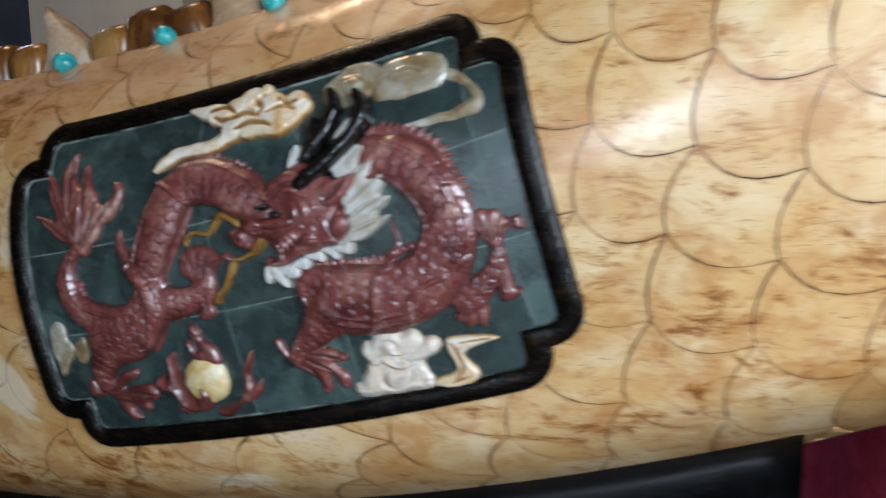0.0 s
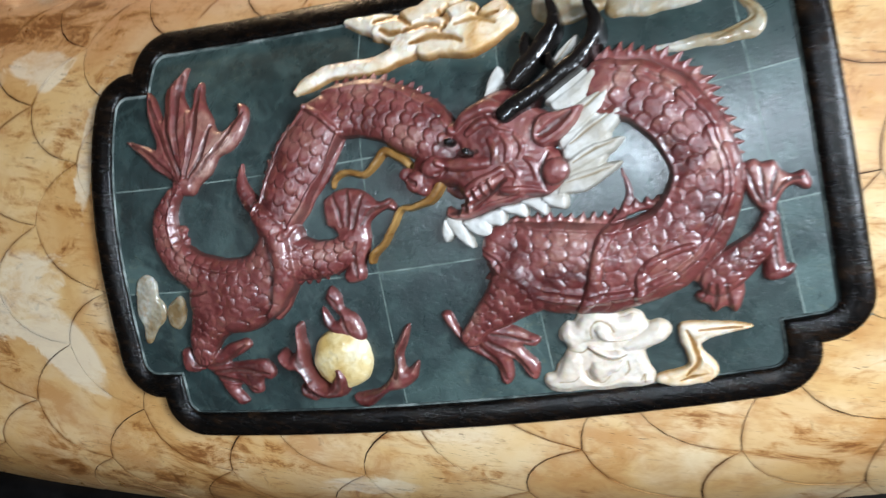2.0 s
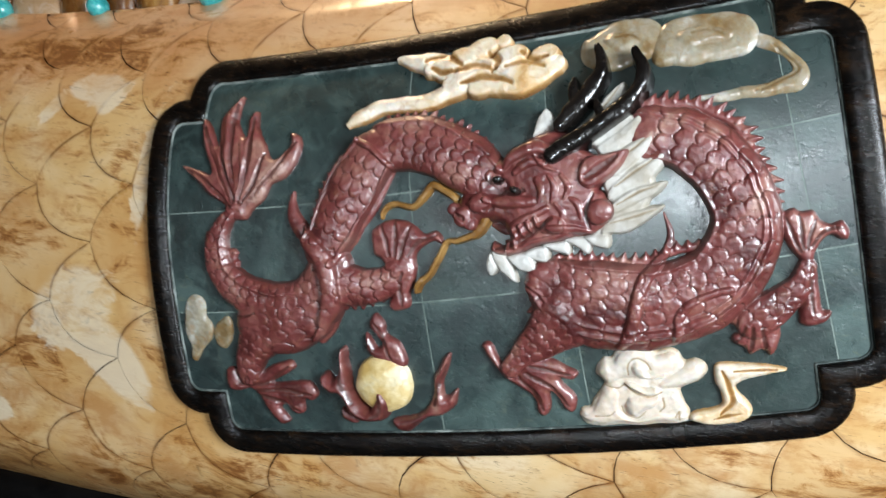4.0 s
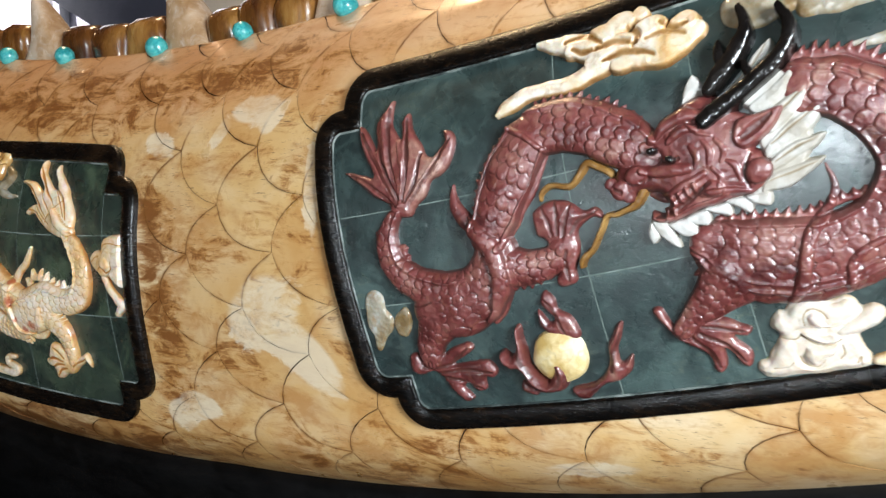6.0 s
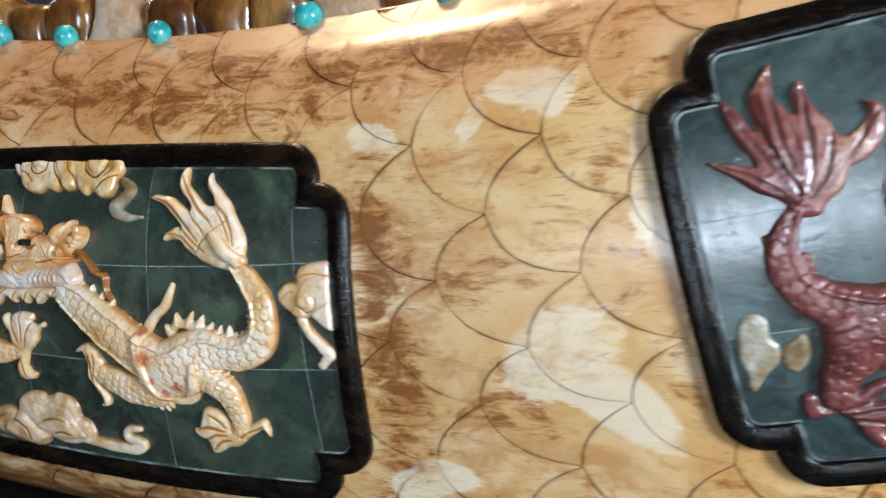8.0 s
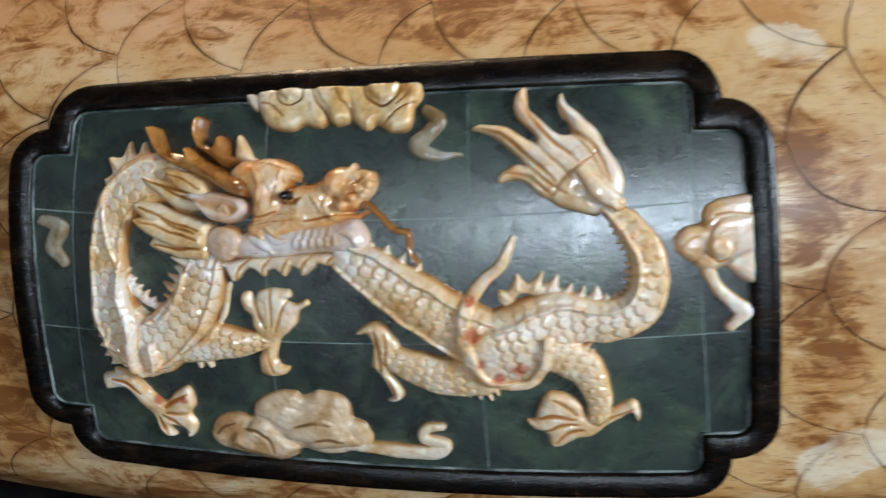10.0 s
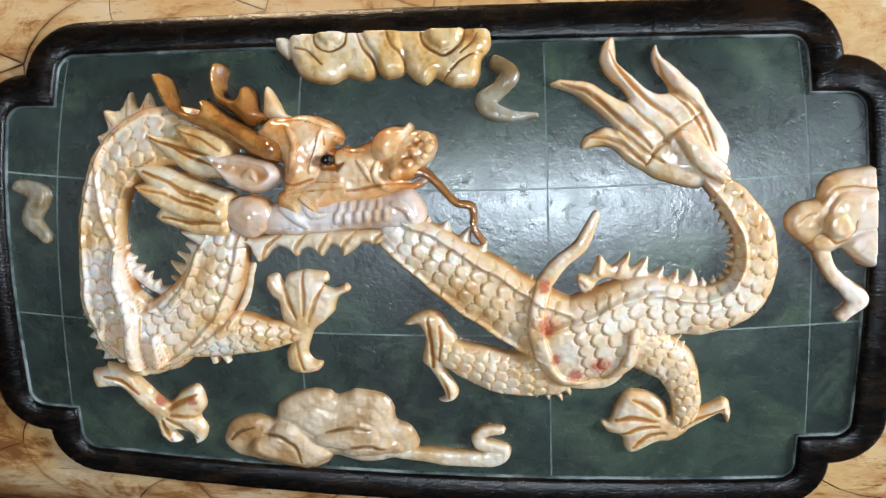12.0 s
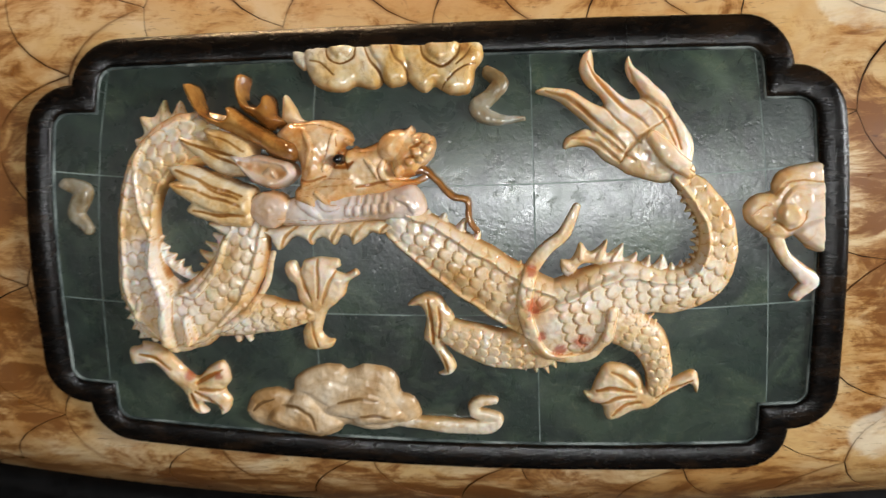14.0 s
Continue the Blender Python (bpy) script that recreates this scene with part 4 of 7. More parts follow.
def red_head(c):
    c.poly([(0.3502, 0.0491), (0.3535, 0.0552), (0.3608, 0.06), (0.3693, 0.0632), (0.3772, 0.0634), (0.3858, 0.0595), (0.3911, 0.0523), (0.3966, 0.0474), (0.3979, 0.0399), (0.3944, 0.0346), (0.3976, 0.0316), (0.4005, 0.0261), (0.4005, 0.0201), (0.3958, 0.0147), (0.3878, 0.0126), (0.379, 0.0123), (0.3661, 0.0119), (0.358, 0.0102), (0.3499, 0.009), (0.3445, 0.0089), (0.3413, 0.013), (0.3433, 0.0167), (0.3472, 0.0143), (0.3507, 0.0191), (0.3474, 0.0247), (0.3395, 0.026), (0.3323, 0.0236), (0.3259, 0.0272), (0.3235, 0.0327), (0.3274, 0.0361), (0.3308, 0.0406), (0.3379, 0.0419), (0.3471, 0.0388), (0.3523, 0.0408), (0.3493, 0.0448)], 0.0062, 0.0040, 0.0040)
    for b in ([(0.3314, 0.0299, 0.0055), (0.327, 0.0341, 0.0034), (0.3404, 0.0344, 0.0057), (0.3346, 0.0258, 0.0034)], [(0.3947, 0.023, 0.0067), (0.3742, 0.0204, 0.0049)]):
        for s, w, r in b:
            c.blob(s, w, r, r * 0.95, 0, 0.55, 0.0088)
    # brow, muzzle and lips
    for rib in ([(0.3507, 0.049, 0.0023), (0.3568, 0.0538, 0.0036), (0.367, 0.0562, 0.0038), (0.3759, 0.0538, 0.0022)], [(0.3589, 0.046, 0.0015), (0.3647, 0.0488, 0.0023), (0.3725, 0.0482, 0.0017)], [(0.3439, 0.0358, 0.0023), (0.3543, 0.0334, 0.0031), (0.3647, 0.0325, 0.0023)], [(0.3442, 0.0245, 0.0015), (0.3508, 0.0208, 0.0023), (0.3607, 0.0248, 0.002), (0.3718, 0.0282, 0.0015)], [(0.3422, 0.0123, 0.0018), (0.3527, 0.0101, 0.0023), (0.3642, 0.0127, 0.0025), (0.3781, 0.0142, 0.002)], [(0.3688, 0.0189, 0.0015), (0.3787, 0.0175, 0.0022), (0.3882, 0.0147, 0.0015)], [(0.3683, 0.0412, 0.001), (0.37, 0.0359, 0.0015), (0.3677, 0.0315, 0.0007)], [(0.374, 0.0415, 0.001), (0.3762, 0.0362, 0.0015), (0.3743, 0.0312, 0.0007)], [(0.3797, 0.0413, 0.001), (0.3824, 0.0364, 0.0015), (0.38, 0.0315, 0.0007)], [(0.3678, 0.0523, 0.0008), (0.3722, 0.0465, 0.0012), (0.3783, 0.0436, 0.0007)], [(0.3825, 0.031, 0.0007), (0.3857, 0.0279, 0.0015), (0.3858, 0.0218, 0.0007)], [(0.3759, 0.0299, 0.0007), (0.3785, 0.0257, 0.0012), (0.3768, 0.0211, 0.0007)]):
        c.stroke(rib, 0.75, 0.0, ride=True)
    for cut in ([(0.3448, 0.0129, 0.001), (0.3558, 0.0154, 0.0018), (0.3672, 0.0204, 0.0015), (0.3735, 0.0235, 0.0007)], [(0.3526, 0.0392, 0.001), (0.3564, 0.0365, 0.0015), (0.3619, 0.038, 0.001)], [(0.3288, 0.0313, 0.0011), (0.3318, 0.0288, 0.0013)], [(0.3417, 0.0307, 0.0008), (0.3459, 0.0317, 0.001)], [(0.3921, 0.0315, 0.0007), (0.3884, 0.025, 0.001), (0.3887, 0.0163, 0.0007)]):
        c.stroke(cut, -0.9, 0.0, ride=True)
    for tooth in ([(0.3542, 0.021, 0.0013), (0.3548, 0.0168, 0.001)], [(0.3581, 0.0218, 0.0013), (0.3586, 0.0177, 0.001)], [(0.362, 0.0231, 0.0013), (0.3626, 0.0192, 0.001)], [(0.3656, 0.0244, 0.0012), (0.3663, 0.0208, 0.001)], [(0.349, 0.0158, 0.0013), (0.3492, 0.0125, 0.001)], [(0.3532, 0.0156, 0.0013), (0.3535, 0.013, 0.001)]):
        c.stroke(tooth, 0.6, 0.0010, ride=True)
    # ear
    c.poly([(0.3867, 0.0404), (0.3903, 0.0471), (0.3992, 0.048), (0.4108, 0.048), (0.4082, 0.0415), (0.4015, 0.0367), (0.3922, 0.0334), (0.3874, 0.0359)], 0.0112, 0.0022, 0.0008)
    c.stroke([(0.391, 0.039, 0.0015), (0.3982, 0.0418, 0.0024), (0.4054, 0.045, 0.001)], -0.75, 0.0, ride=True)


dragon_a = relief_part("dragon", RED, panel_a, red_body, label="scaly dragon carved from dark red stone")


def red_mane(c):
    c.poly([(0.3896, 0.0587), (0.402, 0.0655), (0.4091, 0.0677), (0.4152, 0.0623), (0.4172, 0.0565), (0.4193, 0.0493), (0.4196, 0.0407), (0.4193, 0.0313), (0.4148, 0.0228), (0.4069, 0.0168), (0.3963, 0.0122), (0.3863, 0.0116), (0.394, 0.019), (0.3991, 0.0264), (0.397, 0.0353), (0.402, 0.0426), (0.397, 0.0497)], 0.0056, 0.0020, 0.0006)
    leaves = ([(0.3664, 0.0613), (0.3705, 0.0691), (0.3753, 0.0741), (0.378, 0.0697), (0.3791, 0.064), (0.3745, 0.063), (0.3696, 0.0616)], [(0.3874, 0.0611), (0.3952, 0.0659), (0.4032, 0.0738), (0.4124, 0.0784), (0.4118, 0.0724), (0.4076, 0.0676), (0.4017, 0.0632), (0.3935, 0.0597)], [(0.3961, 0.0519), (0.4069, 0.0571), (0.4184, 0.0641), (0.4189, 0.0594), (0.4163, 0.0543), (0.4106, 0.0495), (0.4002, 0.0461)], [(0.4012, 0.0452), (0.4135, 0.0519), (0.4254, 0.0552), (0.4229, 0.0494), (0.4179, 0.0444), (0.4086, 0.0385), (0.4023, 0.037)])
    for k, leaf in enumerate(leaves):
        c.poly(leaf, 0.0062 + 0.0006 * (k % 2), 0.0016, 0.0010)
    leaves = ([(0.3989, 0.032), (0.4089, 0.0399), (0.418, 0.0437), (0.4264, 0.045), (0.4235, 0.0384), (0.4159, 0.0321), (0.4069, 0.0293), (0.3991, 0.0266)], [(0.3988, 0.0253), (0.4097, 0.0313), (0.4183, 0.0323), (0.4251, 0.0312), (0.4195, 0.0265), (0.4106, 0.0235), (0.3997, 0.0198)], [(0.3949, 0.0176), (0.4055, 0.0219), (0.414, 0.0225), (0.4222, 0.0212), (0.4152, 0.0165), (0.4061, 0.0126), (0.3975, 0.0119), (0.3928, 0.0129)], [(0.3854, 0.0133), (0.3964, 0.0129), (0.3956, 0.0062), (0.3883, 0.0088)])
    for k, leaf in enumerate(leaves):
        c.poly(leaf, 0.0062 + 0.0006 * (k % 2), 0.0016, 0.0010)
    for leaf in ([(0.3753, 0.0132), (0.388, 0.0123), (0.3868, 0.0054), (0.3816, 0.0078)], [(0.3652, 0.0125), (0.3777, 0.0123), (0.3774, 0.0058), (0.3706, 0.0083)], [(0.3569, 0.0099), (0.3679, 0.0115), (0.3676, 0.0038), (0.3607, 0.0055)], [(0.3477, 0.0089), (0.3597, 0.0094), (0.3621, 0.0009), (0.3542, 0.0014)], [(0.3414, 0.0125), (0.3487, 0.0087), (0.352, -0.0039), (0.3444, 0.0014)], [(0.3384, 0.0068), (0.3416, 0.0119), (0.3442, 0.0033), (0.339, 0.0002)]):
        c.poly(leaf, 0.0058, 0.0016, 0.0008)
    for line in ([(0.4027, 0.0329, 0.0005), (0.4135, 0.0388, 0.0009), (0.4227, 0.0433, 0.0005)], [(0.4024, 0.0245, 0.0005), (0.4129, 0.029, 0.0009), (0.4214, 0.0304, 0.0005)], [(0.3984, 0.0169, 0.0005), (0.4098, 0.0193, 0.0009), (0.4183, 0.0204, 0.0005)], [(0.4032, 0.0423, 0.0005), (0.414, 0.0482, 0.0009), (0.4221, 0.0529, 0.0005)], [(0.3913, 0.0619, 0.0005), (0.4025, 0.0691, 0.001), (0.4097, 0.0754, 0.0005)]):
        c.stroke(line, -0.35, 0.0, ride=True)


relief_part("mane", WHITE, dragon_a, red_mane, label="white shell mane of pointed leaves")


def black_horns(c):
    c.stroke([(0.3767, 0.0505, 0.0042), (0.3877, 0.055, 0.0044), (0.3986, 0.0595, 0.0044), (0.4102, 0.0652, 0.0041), (0.4186, 0.0718, 0.0036), (0.4219, 0.0805, 0.0032), (0.419, 0.0886, 0.0025)], 0.8, 0.0100)
    c.stroke([(0.4031, 0.0609, 0.0034), (0.3999, 0.0665, 0.0029), (0.3993, 0.0696, 0.0022)], 0.8, 0.0100)


def black_horn_far(c):
    c.stroke([(0.3812, 0.0635, 0.0035), (0.3885, 0.0695, 0.0043), (0.3956, 0.0752, 0.0043), (0.4017, 0.0824, 0.0035), (0.4033, 0.0907, 0.0031), (0.4017, 0.0953, 0.0024)], 0.8, 0.0074)
    c.stroke([(0.3902, 0.0713, 0.0033), (0.389, 0.0786, 0.0031), (0.3899, 0.0824, 0.0021)], 0.8, 0.0074)


relief_part("horn", HORN, dragon_a, black_horns, label="polished black horn")
relief_part("horn", HORN, dragon_a, black_horn_far, label="polished black horn")
relief_part("eye", HORN, dragon_a, lambda c: c.blob(*(0.3507, 0.0437, 0.0026, 0.0024), 0, 0.9, 0.0112), label="black bead eye")
relief_part("eye", HORN, dragon_a, lambda c: c.blob(*(0.3586, 0.0378, 0.0026, 0.0024), 0, 0.9, 0.0130), label="black bead eye")
def upper_whisker(c):
    c.stroke([(0.3267, 0.0386, 0.0019), (0.3211, 0.044, 0.0022), (0.3151, 0.0468, 0.0022), (0.3099, 0.0419, 0.0022), (0.3029, 0.0382, 0.0019), (0.2949, 0.0405, 0.0017), (0.2885, 0.0377, 0.0017), (0.2868, 0.0342, 0.0011)], 0.8, 0.0022)


def lower_whisker(c):
    c.stroke([(0.3401, 0.0342, 0.0021), (0.3412, 0.0275, 0.0024), (0.3352, 0.0215, 0.0024), (0.3259, 0.0193, 0.0019), (0.3201, 0.0186, 0.0016), (0.315, 0.012, 0.0016), (0.3089, 0.0042, 0.0019), (0.3035, 0., 0.0022), (0.3018, -0.0031, 0.0017)], 0.8, 0.0040)


relief_part("whisker", WHISKER, dragon_a, upper_whisker, label="curling golden whisker")
relief_part("whisker", WHISKER, dragon_a, lower_whisker, label="curling golden whisker")


def scroll_cloud(c):
    c.stroke([(0.2945, 0.1136, 0.0017), (0.3122, 0.1087, 0.0056), (0.3293, 0.1012, 0.0082), (0.3484, 0.0949, 0.0096), (0.3652, 0.0922, 0.0094), (0.3811, 0.0948, 0.0049)], 0.5, 0.0022)
    for b in ((0.3433, 0.1099, 0.01, 0.0049), (0.3543, 0.1117, 0.0046, 0.0037), (0.3322, 0.1064, 0.0101, 0.0055), (0.3192, 0.1048, 0.0096, 0.0043), (0.3577, 0.102, 0.0108, 0.0058), (0.3744, 0.0993, 0.0092, 0.0051), (0.3452, 0.0905, 0.0108, 0.0051), (0.3635, 0.0878, 0.011, 0.0044), (0.3295, 0.0944, 0.0085, 0.0052)):
        c.blob(*b, 10, 0.30, 0.0042, 3.5)
    c.stroke([(0.3327, 0.0932, 0.0061), (0.3134, 0.0885, 0.0046), (0.2902, 0.0899, 0.0041), (0.276, 0.0865, 0.0042), (0.2689, 0.083, 0.0019)], 0.6, 0.0020, lines=1)


def cloud_grooves(c):
    scroll_cloud(c)
    for groove in ([(0.3122, 0.1087, 0.0017), (0.3229, 0.1088, 0.0026), (0.3324, 0.1031, 0.0016)], [(0.3293, 0.1003, 0.0016), (0.3395, 0.101, 0.0028), (0.3509, 0.0966, 0.0015)], [(0.3467, 0.1064, 0.0016), (0.3521, 0.1004, 0.0024), (0.349, 0.0959, 0.0015)], [(0.3562, 0.0966, 0.0015), (0.3653, 0.0978, 0.0027), (0.3751, 0.0943, 0.0015)], [(0.3327, 0.0937, 0.0015), (0.3453, 0.0939, 0.0027), (0.359, 0.0891, 0.0015)], [(0.3639, 0.1034, 0.0015), (0.3705, 0.0983, 0.0021), (0.3774, 0.0983, 0.0012)], [(0.316, 0.1043, 0.0016), (0.3221, 0.1006, 0.0022), (0.3293, 0.1003, 0.0013)]):
        c.stroke(groove, -0.6, 0.0, ride=True)


relief_part("cloud", IVORY, panel_a, cloud_grooves, label="cream stone cloud with a trailing tail", clip=-0.004)


def smoke_cloud(c):
    c.poly([(0.3923, 0.0955), (0.3937, 0.1034), (0.4019, 0.1074), (0.41, 0.1113), (0.4211, 0.1103), (0.4286, 0.1059), (0.432, 0.0988), (0.4287, 0.0905), (0.4177, 0.0877), (0.4083, 0.0857), (0.3977, 0.09)], 0.0024, 0.0050, 0.0012)
    c.poly([(0.4252, 0.0868), (0.4274, 0.0986), (0.4346, 0.1041), (0.4437, 0.1043), (0.4555, 0.103), (0.4666, 0.0991), (0.4718, 0.0924), (0.4717, 0.0852), (0.4662, 0.0795), (0.455, 0.08), (0.4436, 0.0805), (0.4321, 0.0823)], 0.0026, 0.0050, 0.0014)
    c.poly([(0.4351, 0.0946), (0.4425, 0.0984), (0.4546, 0.0961), (0.4631, 0.0908), (0.4594, 0.0859), (0.4474, 0.0866), (0.4375, 0.0895)], 0.0046, 0.0050, 0.0008)
    c.poly([(0.4019, 0.0997), (0.4085, 0.1046), (0.4191, 0.1034), (0.4249, 0.0981), (0.4201, 0.0935), (0.409, 0.093)], 0.0042, 0.0050, 0.0008)
    c.poly([(0.4712, 0.0888), (0.4804, 0.0813), (0.488, 0.0706), (0.4882, 0.0633), (0.4838, 0.0589), (0.4732, 0.0593), (0.4598, 0.0604), (0.4462, 0.0628), (0.4423, 0.0661), (0.4553, 0.0661), (0.4719, 0.0661), (0.482, 0.068), (0.4793, 0.0755), (0.4705, 0.0816)], 0.0018, 0.0050, 0.0006)
    for cut in ([(0.4095, 0.1001, 0.0009), (0.4164, 0.1005, 0.0015), (0.4211, 0.0968, 0.0009)], [(0.444, 0.0937, 0.0009), (0.4513, 0.0933, 0.0014), (0.4572, 0.0897, 0.0009)], [(0.4762, 0.081, 0.0005), (0.4847, 0.0677, 0.0011), (0.4658, 0.0629, 0.0008)]):
        c.stroke(cut, -0.4, 0.0, ride=True)


relief_part("cloud", SMOKE, panel_a, smoke_cloud, label="translucent grey stone cloud", clip=-0.004)


def white_cloud(c):
    c.poly([(0.3686, -0.0707), (0.3707, -0.0678), (0.3745, -0.0675), (0.3769, -0.0637), (0.3808, -0.0591), (0.3825, -0.0557), (0.38, -0.0526), (0.3807, -0.0477), (0.3841, -0.0443), (0.3874, -0.0448), (0.3906, -0.0416), (0.395, -0.0392), (0.3995, -0.0384), (0.4044, -0.0402), (0.4077, -0.0432), (0.4132, -0.0433), (0.4168, -0.0459), (0.4183, -0.0497), (0.4228, -0.0496), (0.4263, -0.0521), (0.4267, -0.0562), (0.4238, -0.0598), (0.4179, -0.0624), (0.4145, -0.0643), (0.4152, -0.0694), (0.4165, -0.0737), (0.416, -0.0778), (0.4138, -0.0799), (0.4043, -0.0799), (0.3868, -0.0793), (0.3731, -0.0775), (0.3695, -0.0748)], 0.0030, 0.0046, 0.0008)
    c.poly([(0.3808, -0.0522), (0.3814, -0.0478), (0.3844, -0.0453), (0.3877, -0.0458), (0.3912, -0.0426), (0.3973, -0.0395), (0.4042, -0.0412), (0.4075, -0.0444), (0.4134, -0.0445), (0.4163, -0.0475), (0.4161, -0.0521), (0.4107, -0.0556), (0.4058, -0.0568), (0.3993, -0.057), (0.3915, -0.0558), (0.3843, -0.0571)], 0.0050, 0.0050, 0.0008)
    c.poly([(0.4154, -0.052), (0.4197, -0.0497), (0.4241, -0.0507), (0.4262, -0.0548), (0.4241, -0.0592), (0.4181, -0.0619), (0.4123, -0.0634), (0.4061, -0.063), (0.4045, -0.0591), (0.4074, -0.0564)], 0.0046, 0.0046, 0.0008)
    c.poly([(0.3945, -0.0485), (0.3976, -0.0461), (0.4014, -0.0469), (0.4037, -0.05), (0.4038, -0.0532), (0.4096, -0.0536), (0.4106, -0.0565), (0.4049, -0.057), (0.3988, -0.056), (0.3953, -0.0531)], 0.0072, 0.0036, 0.0006)
    c.poly([(0.3911, -0.0561), (0.3946, -0.0565), (0.3989, -0.0593), (0.4043, -0.0602), (0.4071, -0.0627), (0.405, -0.0648), (0.4001, -0.065), (0.3958, -0.0628), (0.3917, -0.0591)], 0.0066, 0.0034, 0.0006)
    c.poly([(0.3893, -0.0677), (0.3923, -0.0638), (0.3979, -0.0642), (0.4033, -0.0649), (0.4065, -0.064), (0.4051, -0.0683), (0.4021, -0.0713), (0.3979, -0.0721), (0.3941, -0.0744), (0.3906, -0.0726)], 0.0062, 0.0042, 0.0006)
    c.poly([(0.3693, -0.0716), (0.3749, -0.0685), (0.3787, -0.0625), (0.3828, -0.0585), (0.3898, -0.0605), (0.3891, -0.0677), (0.3906, -0.0726), (0.3942, -0.0749), (0.4019, -0.0724), (0.4089, -0.0725), (0.4148, -0.0744), (0.415, -0.078), (0.4046, -0.0787), (0.3871, -0.078), (0.3733, -0.0764)], 0.0044, 0.0046, 0.0006)
    for cut in ([(0.3939, -0.0527, 0.0003), (0.3945, -0.0485, 0.0005), (0.3978, -0.0456, 0.0005), (0.4021, -0.0472, 0.0005), (0.4039, -0.0509, 0.0004)], [(0.3911, -0.0581, 0.0003), (0.3957, -0.063, 0.0006), (0.4009, -0.0651, 0.0005), (0.4064, -0.0636, 0.0003)], [(0.3886, -0.0686, 0.0003), (0.3898, -0.0724, 0.0005), (0.3942, -0.0747, 0.0005), (0.3979, -0.0723, 0.0003)], [(0.3759, -0.072, 0.0004), (0.3824, -0.0724, 0.0005), (0.3854, -0.0707, 0.0003)], [(0.383, -0.0576, 0.0003), (0.3883, -0.0595, 0.0004), (0.3911, -0.0581, 0.0003)], [(0.4063, -0.0667, 0.0003), (0.4062, -0.0703, 0.0007), (0.4042, -0.0727, 0.0003)], [(0.4107, -0.0755, 0.0004), (0.4123, -0.0735, 0.0008), (0.412, -0.0776, 0.0004)]):
        c.stroke(cut, -0.32, 0.0, ride=True)


relief_part("cloud", MILK, panel_a, white_cloud, label="cream stone cloud with rolled lobes", clip=-0.006)


def ribbon(c):
    c.poly([(0.4304, -0.0531), (0.4386, -0.0538), (0.4565, -0.0581), (0.4574, -0.0604), (0.4504, -0.0613), (0.4395, -0.0632), (0.4368, -0.0656), (0.4408, -0.0727), (0.4413, -0.0782), (0.4366, -0.0827), (0.4263, -0.0824), (0.4161, -0.0794), (0.4174, -0.075), (0.4257, -0.0739), (0.4304, -0.072), (0.4304, -0.0658), (0.4287, -0.0596)], 0.0034, 0.0024, 0.0008)
    for cut in ([(0.4323, -0.0561, 0.0007), (0.4341, -0.0633, 0.0014), (0.4348, -0.0714, 0.0015), (0.4288, -0.0768, 0.0007)], [(0.4369, -0.0572, 0.0005), (0.4456, -0.058, 0.0009), (0.4542, -0.0589, 0.0005)], [(0.4259, -0.0785, 0.0005), (0.4317, -0.0779, 0.0012), (0.4367, -0.0776, 0.0007)]):
        c.stroke(cut, -0.5, 0.0, ride=True)


relief_part("cloud_scroll", IVORY, panel_a, ribbon, label="cream stone cloud scroll")


def left_cloud(c):
    c.poly([(0.1662, -0.0015), (0.1719, 0.0006), (0.177, -0.003), (0.1773, -0.0106), (0.1813, -0.0168), (0.1786, -0.0247), (0.173, -0.0292), (0.1677, -0.037), (0.1642, -0.0353), (0.1646, -0.0271), (0.1623, -0.0208), (0.1633, -0.009)], 0.0020, 0.0026, 0.0008)
    c.poly([(0.1837, -0.0157), (0.1891, -0.0114), (0.1926, -0.0143), (0.1924, -0.0219), (0.1869, -0.0297), (0.1821, -0.028), (0.1804, -0.0214)], 0.0018, 0.0022, 0.0006)


relief_part("cloud", SMOKE, panel_a, left_cloud, label="translucent grey stone cloud", clip=-0.006)
relief_part("pearl", PEARL, panel_a, lambda c: c.blob(*(0.2758, -0.0503, 0.0153, 0.0153), 0, 0.42, 0.0018), label="round cream stone pearl")


